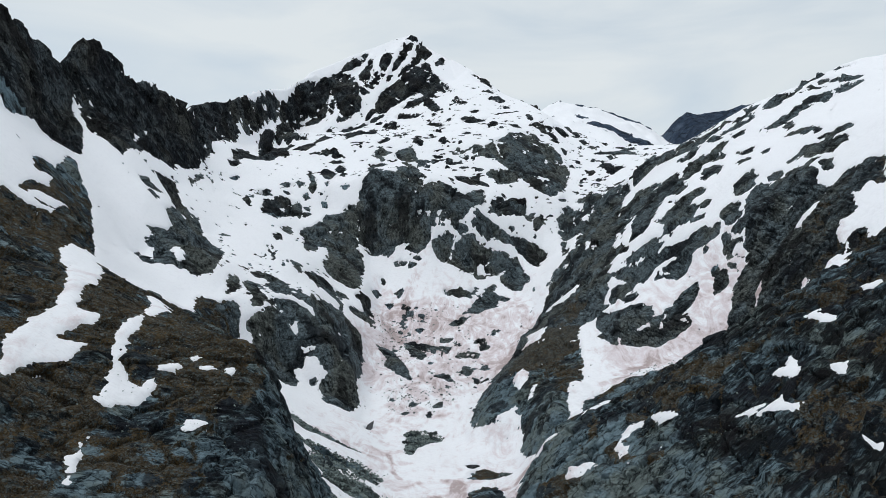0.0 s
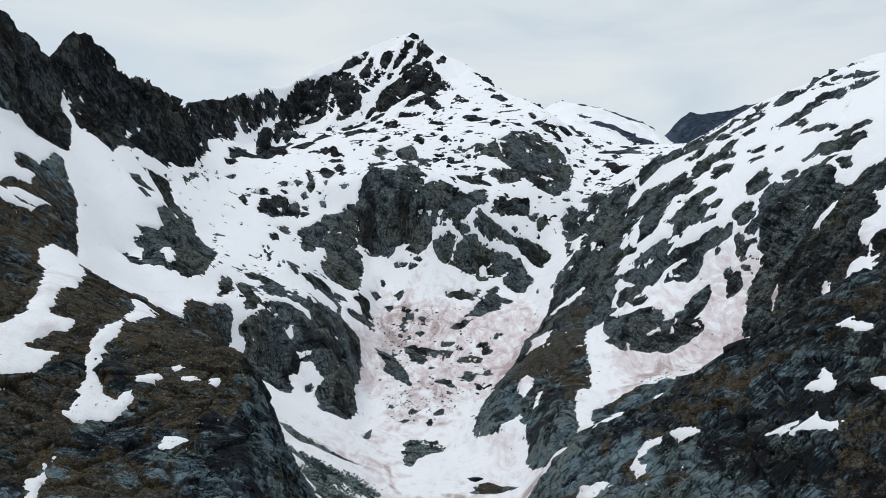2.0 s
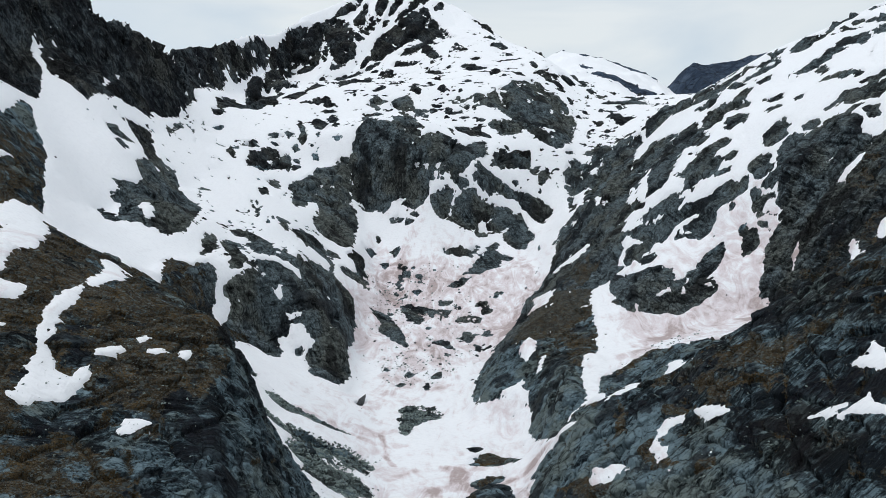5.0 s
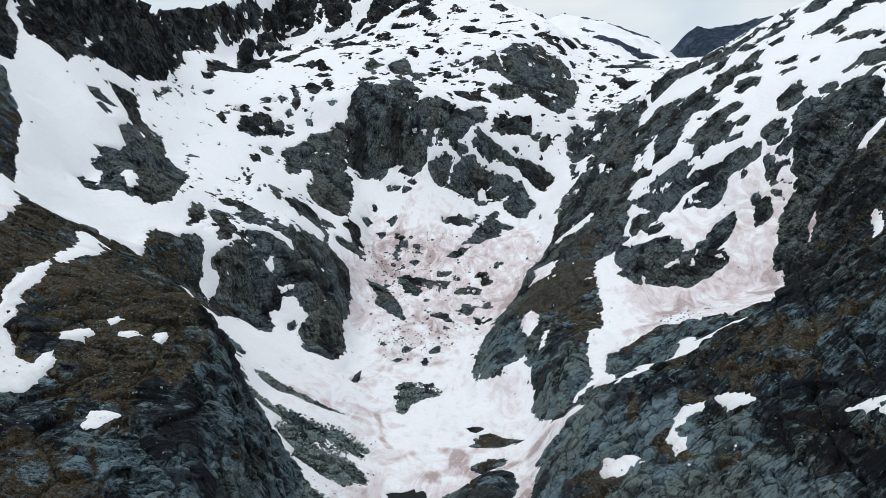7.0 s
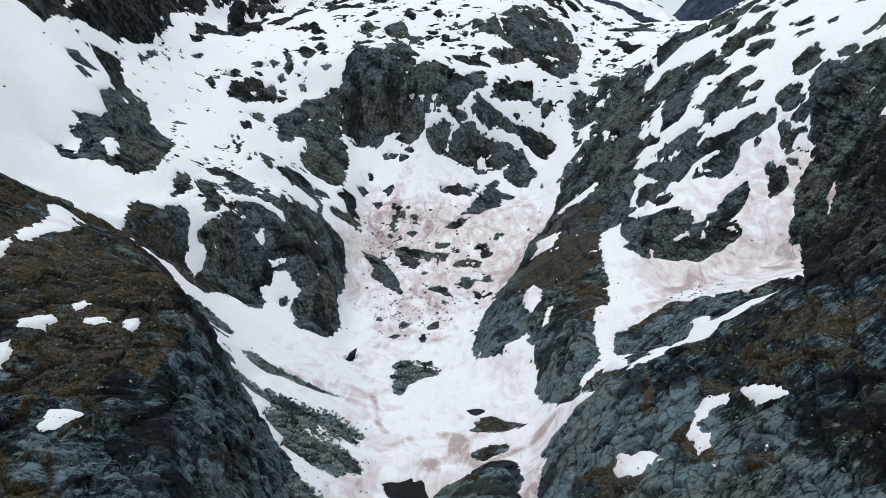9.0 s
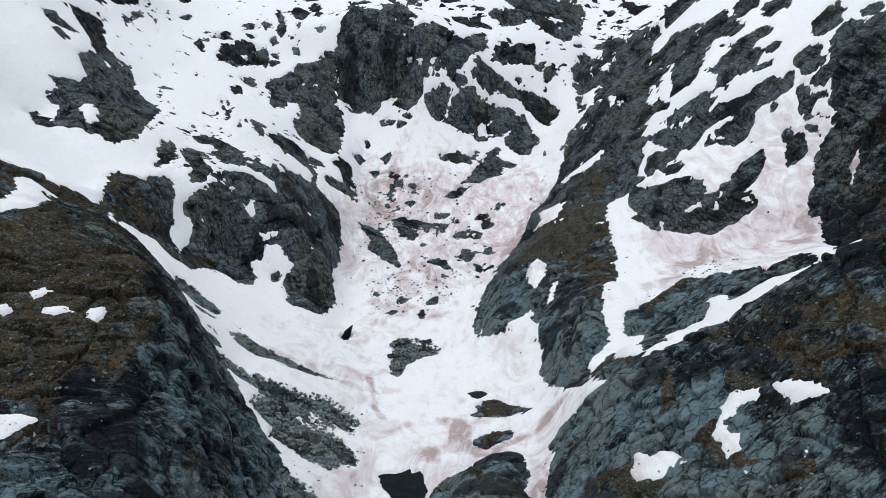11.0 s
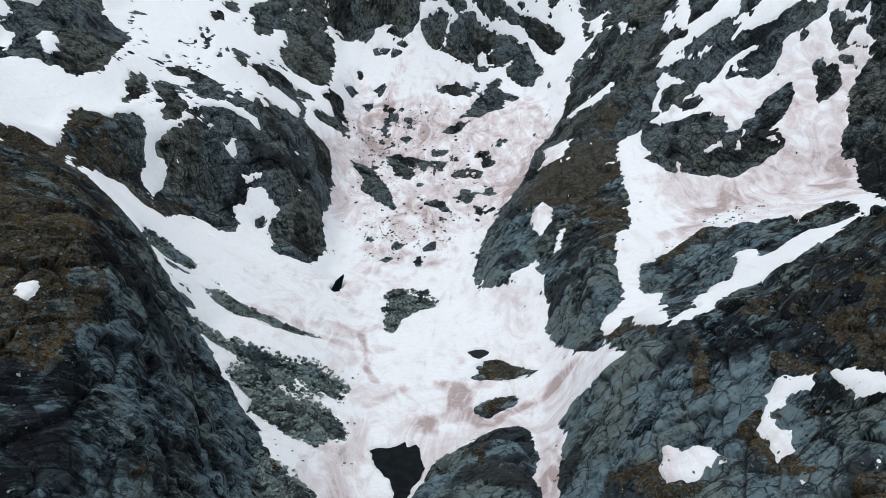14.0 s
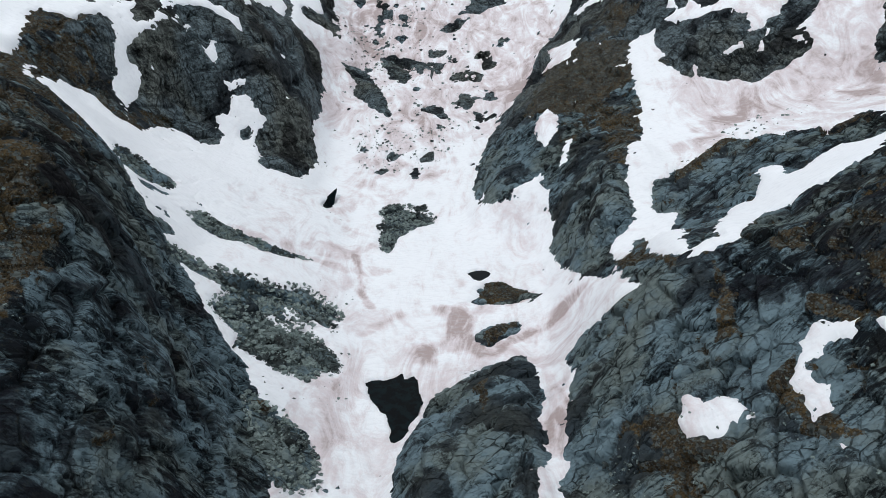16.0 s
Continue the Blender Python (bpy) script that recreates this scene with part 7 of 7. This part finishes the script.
def sheet(kind, x0, x1, y0, y1, step, hole=None):
    """A stretch of the rock body or of the snow, cut into its patches."""
    xs, ys = np.arange(x0, x1 + step / 2, step), np.arange(y0, y1 + step / 2, step)
    x, y = np.meshgrid(xs, ys)
    m = cover(x, y)
    i = np.arange(x.size).reshape(x.shape)
    quad = np.stack([i[:-1, :-1], i[:-1, 1:], i[1:, 1:], i[1:, :-1]], -1)
    mid_x, mid_y = (x[:-1, :-1] + step / 2), (y[:-1, :-1] + step / 2)
    there = np.ones(mid_x.shape, bool)
    if hole:
        there &= ~((mid_x > hole[0]) & (mid_x < hole[1]) & (mid_y > hole[2]) & (mid_y < hole[3]))
    corner = np.stack([m[:-1, :-1], m[:-1, 1:], m[1:, 1:], m[1:, :-1]])
    edge = 3.5 if step > 2.2 else 2.2
    if kind == "rock":
        wanted, table = there & (corner.min(0) < edge), ROCK_NEAR
        needed = np.unique(quad[wanted])
        points = np.stack([x, y, 0 * x], -1).reshape(-1, 3)
        turf, tone = np.zeros(x.size), np.zeros(x.size)
        points[needed], turf[needed], tone[needed] = rock_points(x.ravel()[needed], y.ravel()[needed], m.ravel()[needed])
        paint = {"turf": turf * 1.0 + turf_zone(x, y).ravel() - 1.0, "tone": tone}
    else:
        wanted, table = there & (corner.max(0) > -edge - 1.5), SNOW_NEAR
        points, paint = snow_points(x, y, m).reshape(-1, 3), {"stain": stain_zone(x, y).ravel()}
    names = np.where(wanted, look_up(table, mid_x, mid_y), -1)
    if step > 2.2:
        names = np.where(wanted, np.where(np.isin(names, list(ROCK_TITLE)), names, 0) if kind == "rock" else SNOW_MAIN, -1)
    if kind == "rock" and step < 1:
        soft = paint["turf"].reshape(x.shape)
        soft = (soft[:-1, :-1] + soft[1:, 1:] + soft[:-1, 1:] + soft[1:, :-1]) / 4
        beds = labelled((soft > 0.16) & (corner.max(0) < 0.5) & np.isin(names, list(ROCK_TITLE)))
        for bed in np.flatnonzero(np.bincount(beds.ravel()) * step**2 > 20)[1:]:
            mask = beds == bed
            owner = np.bincount(names[mask]).argmax()
            gather(("turf", int(owner), int(bed)), points, quad[mask], paint)
            names[mask] = -1
    for name in np.unique(names[names >= 0]):
        mask = names == name
        if name and name != SNOW_MAIN:
            # an outcrop or a patch is one piece; crumbs round it go to the scattered rest
            rows, cols = np.nonzero(mask.any(1))[0], np.nonzero(mask.any(0))[0]
            cut = (slice(rows[0], rows[-1] + 1), slice(cols[0], cols[-1] + 1))
            bits = labelled(mask[cut])
            main = np.bincount(bits[bits > 0]).argmax()
            crumbs = np.zeros_like(mask)
            crumbs[cut] = (bits > 0) & (bits != main)
            if name in ROCK_TITLE and kind == "rock":
                for k in np.flatnonzero(np.bincount(bits.ravel()) * step**2 > 400)[1:]:
                    if k != main:
                        crumbs[cut] &= bits != k
                        own = np.zeros_like(mask)
                        own[cut] = bits == k
                        gather((kind, int(name), (step > 2.2) + 2 * (1 + len(PIECES))), points, quad[own], paint)
                        mask = mask & ~own
            if crumbs.any():
                gather((kind, 0, step > 2.2), points, quad[crumbs], paint)
            mask = mask & ~crumbs
        flag = int(step > 2.2)
        if kind == "rock" and name in ROCK_TITLE and (kind, int(name), flag) in PIECES:
            flag += 2 * (1 + len(PIECES))
        gather((kind, int(name), flag), points, quad[mask], paint)


NEAR, MID = (-232, 262, 148, 470), (-480, 520, 20, 860)
CORE = (NEAR[0] + 1, NEAR[1] - 1, NEAR[2] + 1, NEAR[3] - 1)
sheet("rock", *NEAR, 0.45)
sheet("snow", *NEAR, 0.9)
sheet("rock", *MID, 1.4, hole=CORE)
sheet("snow", *MID, 1.8, hole=CORE)
for kind in ("rock", "snow"):
    sheet(kind, -620, 560, 856, 1640, 2.3 if kind == "rock" else 2.6)
    sheet(kind, -700, 700, 1636, 2100, 12.0)
    sheet(kind, -700, -610, 856, 1640, 12.0)
    sheet(kind, 550, 700, 856, 1640, 12.0)
    sheet(kind, -700, -470, 20, 866, 10.0)
    sheet(kind, 510, 700, 20, 866, 10.0)
for key in [k for k, bits in PIECES.items() if len(bits) > 1 and k[1] and not (k[0] == "rock" and k[1] in ROCK_TITLE) and k[1] != SNOW_MAIN]:
    PIECES[key].sort(key=lambda bit: -len(bit[1]))
    rest = PIECES[key][1:]
    PIECES[key] = PIECES[key][:1]
    PIECES.setdefault((key[0], 0, key[2]), []).extend(rest)

LABELS = {
    "left_spur": ("dark weathered rock spur with brown turf above the lake", "rock slope"),
    "right_slope": ("blue-grey slabby rock slope with rusty turf ledges", "rock slope"),
    "valley_knoll": ("dark rounded rock knoll beside the meltwater pond", "rock knoll"),
    "left_buttress": ("steep dark rock buttress rising from the snowy valley floor", "cliff"),
    "right_spur": ("blunt rock spur with brown turf top dividing two snow slopes", "rock spur"),
    "right_wall": ("long dark rock flank streaked with narrow snow bands", "cliff"),
    "right_crag": ("rough dark crag with small snow-filled gullies", "crag"),
    "side_crag": ("dark crag standing out of a steep snow slope", "crag"),
    "headwall_cliff": ("broad dark vertical cliff at the head of the valley", "cliff"),
    "jagged_ridge": ("jagged black rock ridge with pointed teeth", "ridge"),
    "cirque_wall": ("dark broken rock wall under the snowy skyline", "cliff"),
    "summit_face": ("dark rock face of the snow-capped main summit", "mountain"),
    "left_terrace": ("stepped dark rock terrace above the valley snow", "cliff"),
}
BODIES = {}
for (kind, number, far_off), bits in sorted(PIECES.items(), key=lambda item: (item[0][0] == "turf", item[0])):
    shift, points, faces, paint = 0, [], [], {}
    for p, f, a in bits:
        points.append(p), faces.append(f + shift)
        for key, value in a.items():
            paint.setdefault(key, []).append(value)
        shift += len(p)
    points, faces = np.concatenate(points), np.concatenate(faces)
    paint = {key: np.concatenate(value) for key, value in paint.items()}
    if kind == "turf":
        bed = mesh_of("turf_bed", points, faces, paint, ROCK)
        bed.parent = BODIES[ROCK_TITLE[number]]
        tagged(bed, "dry brown alpine turf and stones")
    elif kind == "rock":
        title = ROCK_TITLE.get(number)
        distance = float(np.median(points[np.unique(faces), 1]))
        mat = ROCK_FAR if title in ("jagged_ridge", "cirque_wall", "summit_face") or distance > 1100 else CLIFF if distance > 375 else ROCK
        if title:
            if title in BODIES:
                mesh_of("upper_rock", points, faces, paint, mat).parent = BODIES[title]
            else:
                BODIES[title] = tagged(mesh_of(title, points, faces, paint, mat), *LABELS[title])
        elif number:
            wide = ROCK_AREA[number]
            text = ("broad" if wide > 900 else "middling" if wide > 200 else "small") + " dark rock outcrop breaking through the snow"
            tagged(mesh_of("rock_outcrop", points, faces, paint, mat), text, "rock", "rock outcrops in the snow")
        else:
            tagged(mesh_of("scattered_rock", points, faces, paint, mat), "scattered dark stones showing through thin snow", "rock", kind="stuff")
    elif number == SNOW_MAIN:
        tagged(mesh_of("snow_field", points, faces, paint, SNOW), "old spring snow with pink bloom over the valley and slopes", "snow", kind="structure")
    elif number:
        wide = SNOW_AREA[number]
        text = ("long" if wide > 300 else "small") + " white leftover snow patch in a hollow of the dark rock"
        tagged(mesh_of("snow_patch", points, faces, paint, SNOW), text, "snow patch", "leftover snow patches")
    else:
        tagged(mesh_of("snow_flecks", points, faces, paint, SNOW), "flecks of leftover snow on dark rock ledges", "snow", kind="stuff")


# ---- distance ----
def far_range(name, crest, y0, depth, slope, mat, seed, step=14.0):
    """A distant mountain: a crest line with two rough flanks."""
    cx = np.array(crest, float)
    xs, ys = np.arange(cx[0, 0], cx[-1, 0] + 1, step), np.arange(y0 - depth, y0 + depth * 0.6, step)
    x, y = np.meshgrid(xs, ys)
    top = np.interp(x, cx[:, 0], cx[:, 1])
    z = top - slope * np.abs(y - y0) ** 0.97
    z = z + 22 * ridged(x * 0.8, y * 0.5, 0 * x, 150, 5, seed) * bump(np.abs(y - y0), 0, 160) + 9 * layered(x, y, 0 * x, 40, 3, seed + 9)
    i = np.arange(x.size).reshape(x.shape)
    quad = np.stack([i[:-1, :-1], i[:-1, 1:], i[1:, 1:], i[1:, :-1]], -1).reshape(-1, 4)
    return x, y, z, quad


fx, fy, fz, fq = far_range("snowy", [(100, 420), (230, 545), (300, 588), (350, 606), (390, 604), (460, 590), (560, 566), (640, 540), (690, 508), (740, 478), (900, 380)], 2400, 620, 0.62, SNOW, 101, 8.0)
snow_top = mesh_of("snow_mountain", np.stack([fx, fy, fz], -1).reshape(-1, 3), fq, {"stain": np.zeros(fx.size)}, SNOW)
tagged(snow_top, "distant white snow mountain with thin rock bands", "mountain")
grit = layered(fx * 0.5, fy * 0.5, fz * 2.0, 60, 6, 107, 0.78)
slant = (1.0 - np.abs(fz - 531 + 0.5 * (fx - 400)) / 24) * bump(fx, 380, 400) * bump(fx, 660, 600)
brow = 0.7 - (np.broadcast_to(fz.max(0), fz.shape) - fz) / 9
band = 8 * (np.maximum(np.maximum(slant, brow), -0.35) + 1.5 * grit - 0.62)
band_ob = mesh_of("rock_band", np.stack([fx, fy, fz + np.clip(band, -6, 4)], -1).reshape(-1, 3), fq, {"turf": np.full(fx.size, -1.0), "tone": np.full(fx.size, 0.6)}, FAR_HAZED)
band_ob.parent = snow_top
# far ridge, hazed by its bluish rock colour alone
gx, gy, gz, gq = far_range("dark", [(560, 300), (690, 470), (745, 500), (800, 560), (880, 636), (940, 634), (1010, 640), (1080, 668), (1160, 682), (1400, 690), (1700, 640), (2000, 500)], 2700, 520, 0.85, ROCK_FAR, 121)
tagged(mesh_of("dark_mountain", np.stack([gx, gy, gz], -1).reshape(-1, 3), gq, {"turf": np.full(gx.size, -1.0), "tone": np.full(gx.size, 0.6)}, FAR_HAZED), "distant bare mountain ridge, its rock colour blued for haze", "mountain")

# the land goes on all round
ox, oy = np.meshgrid(np.arange(-4600, 4601, 100.0), np.arange(-3800, 4801, 100.0))
edge_x = np.maximum(np.abs(ox) - 640, 0)
oz = land(ox, oy) * np.exp(-edge_x / 2500) + 60 * layered(ox, oy, 0 * ox, 600, 4, 131) * bump(edge_x + np.maximum(oy - 2000, 0) + np.maximum(-oy, 0), 0, 900)
oz = oz - 25 - 140 * bump(oy, 2050, 2400) - 18 * ((edge_x == 0) & (oy > -50) & (oy < 2150))
oi = np.arange(ox.size).reshape(ox.shape)
oq = np.stack([oi[:-1, :-1], oi[:-1, 1:], oi[1:, 1:], oi[1:, :-1]], -1)
keep = ~((np.abs(ox[:-1, :-1] + 50) < 560) & (oy[:-1, :-1] > 60) & (oy[:-1, :-1] < 1950))
tagged(mesh_of("ground", np.stack([ox, oy, oz], -1).reshape(-1, 3), oq[keep], {"turf": np.full(ox.size, -1.0), "tone": np.full(ox.size, 0.6)}, ROCK_FAR), "rocky mountain land reaching to the horizon", "ground", kind="structure")


# ---- ponds of meltwater in the lake ice ----
for outline in PONDS:
    middle = outline.mean(0)
    pond = bmesh.new()
    ring = []
    for k, (a, b) in enumerate(zip(outline, np.roll(outline, -1, 0))):
        for u in (0.0, 0.33, 0.66):
            p = a + (b - a) * u
            p = middle + (p - middle) * 1.15
            q = 0.5 * float(waves(p[0], p[1], 0, 2.2, 141))
            ring.append((p[0] + q, p[1] - q))
    level = float(np.median(land(*outline.T))) + 0.12
    top = [pond.verts.new((x, y, level)) for x, y in ring]
    low = [pond.verts.new((x, y, level - 0.6)) for x, y in ring]
    pond.faces.new(top)
    for k in range(len(ring)):
        pond.faces.new((top[k - 1], low[k - 1], low[k], top[k]))
    data = bpy.data.meshes.new("meltwater_pond")
    pond.to_mesh(data)
    pond.free()
    data.materials.append(WATER)
    tagged(new("meltwater_pond", data), "dark still meltwater pool opened in the lake snow", "pond", "meltwater ponds")


# ---- loose stones ----
def stone_shape(seed):
    """An angular block: the hull of a few points on a flattened ball."""
    pick = random.Random(seed)
    b = bmesh.new()
    size = (1.0, pick.uniform(0.6, 0.95), pick.uniform(0.4, 0.75))
    for _ in range(13):
        v = Vector([pick.gauss(0, 1) for _ in range(3)]).normalized() * pick.uniform(0.85, 1.1)
        b.verts.new((v.x * size[0], v.y * size[1], v.z * size[2]))
    made = bmesh.ops.convex_hull(b, input=b.verts[:])
    bmesh.ops.delete(b, geom=[v for v in b.verts if not v.link_faces], context="VERTS")
    bmesh.ops.triangulate(b, faces=b.faces[:])
    data = bpy.data.meshes.new("stone")
    b.to_mesh(data)
    b.free()
    data.materials.append(STONE)
    return data


STONES = [stone_shape(300 + k) for k in range(9)]
STONE_ARRAYS = []
for data in STONES:
    co, ix = np.empty(len(data.vertices) * 3), np.empty(len(data.polygons) * 3, np.int32)
    data.vertices.foreach_get("co", co)
    data.polygons.foreach_get("vertices", ix)
    STONE_ARRAYS.append((co.reshape(-1, 3), ix.reshape(-1, 3)))


def surface(x, y):
    """Height of what lies on top, rock or snow."""
    m = cover(x, y)
    return np.maximum(rock_points(x, y, m)[0][:, 2], snow_points(x, y, m)[:, 2]), m


def strewn(outline, count, seed):
    """Random plan points within an outline."""
    pick = np.random.RandomState(seed)
    low, high = outline.min(0), outline.max(0)
    got = np.empty((0, 2))
    while len(got) < count:
        p = low + (high - low) * pick.rand(4 * count + 20, 2)
        got = np.vstack([got, p[inside(p[:, 0], p[:, 1], outline) > 0]])
    return got[:count], pick


def stone_field(name, label, category, places, sizes, seed, singles):
    """Stones lying on the ground: the largest as parts, the small rest joined."""
    pick = np.random.RandomState(seed)
    order = np.argsort(-sizes)
    places, sizes = places[order], sizes[order]
    height, _ = surface(places[:, 0], places[:, 1])
    base = new(name)
    base.empty_display_size = 0.5
    base.location = (*places.mean(0), float(np.median(height)))
    tagged(base, label, category)
    bpy.context.view_layer.update()
    back = Matrix.Translation(base.location).inverted()
    points, faces, shift = [], [], 0
    for k, ((x, y), s, z) in enumerate(zip(places, sizes, height)):
        turn = Euler((pick.uniform(-0.4, 0.4), pick.uniform(-0.4, 0.4), pick.uniform(0, 6.28)))
        which = pick.randint(len(STONES))
        m = Matrix.LocRotScale((x, y, z + 0.22 * s), turn, (s, s, s))
        if k < singles:
            ob = new("stone", STONES[which])
            ob.parent = base
            ob.matrix_local = back @ m
        else:
            co, ix = STONE_ARRAYS[which]
            points.append(co @ np.array(m.to_3x3()).T + np.array(m.translation - base.location))
            faces.append(ix + shift)
            shift += len(co)
    if points:
        data = bpy.data.meshes.new("rubble")
        data.from_pydata(np.concatenate(points).tolist(), [], np.concatenate(faces).tolist())
        data.materials.append(STONE)
        rest = new("rubble", data)
        rest.parent = base
        tagged(rest, kind="stuff")
    return base


for k, outline in enumerate(SCREES):
    nxt = np.roll(outline, -1, 0)
    area = abs((outline[:, 0] * nxt[:, 1] - outline[:, 1] * nxt[:, 0]).sum()) / 2
    grown = outline.mean(0) + (outline - outline.mean(0)) * 1.12
    count = int(min(2600, max(40, area * 1.8)))
    places, pick = strewn(grown, count, 400 + k)
    sizes = 0.28 + 1.0 * pick.rand(count) ** 3
    stone_field("scree_field", ("wide" if area > 500 else "small") + " field of loose grey-green angular stones on the snow", "scree", places, sizes, 500 + k, int(min(60, count * 0.2)))

DEBRIS = [
    ("dark stones lying in rows on the dusty upper snow floor", np.array([(-78, 655), (-20, 700), (-12, 610), (-62, 585)], float), 200, 0.4, 1.7),
    ("dark stones melting out of the dusty lower snow floor", np.array([(-48, 508), (4, 512), (2, 462), (-45, 455)], float), 190, 0.3, 1.2),
    ("stones melting out of the pink snow on the valley floor", np.array([(-60, 480), (20, 480), (30, 560), (10, 700), (-60, 700), (-70, 600)], float), 420, 0.25, 1.5),
    ("stones scattered over the snow beside the scree", np.array([(-50, 250), (-26, 262), (-28, 330), (-44, 335)], float), 130, 0.2, 0.7),
    ("grey boulders piled at the foot of the slabs", np.array([(26, 192), (38, 192), (40, 212), (30, 214)], float), 110, 0.25, 0.9),
    ("loose stones on the brown turf of the slope", np.array([(45, 170), (110, 170), (115, 250), (60, 252), (45, 215)], float), 700, 0.15, 0.6),
    ("loose stones on the brown turf of the spur", np.array([(-125, 160), (-66, 165), (-72, 230), (-120, 260)], float), 600, 0.15, 0.6),
    ("dark stones along the edge of the hanging snow", np.array([(80, 345), (130, 365), (170, 400), (120, 395)], float), 70, 0.3, 1.0),
]
for k, (label, outline, count, low, high) in enumerate(DEBRIS):
    places, pick = strewn(outline, count, 600 + k)
    sizes = low + (high - low) * pick.rand(count) ** 3
    stone_field("strewn_stones", label, "stones", places, sizes, 700 + k, 60)
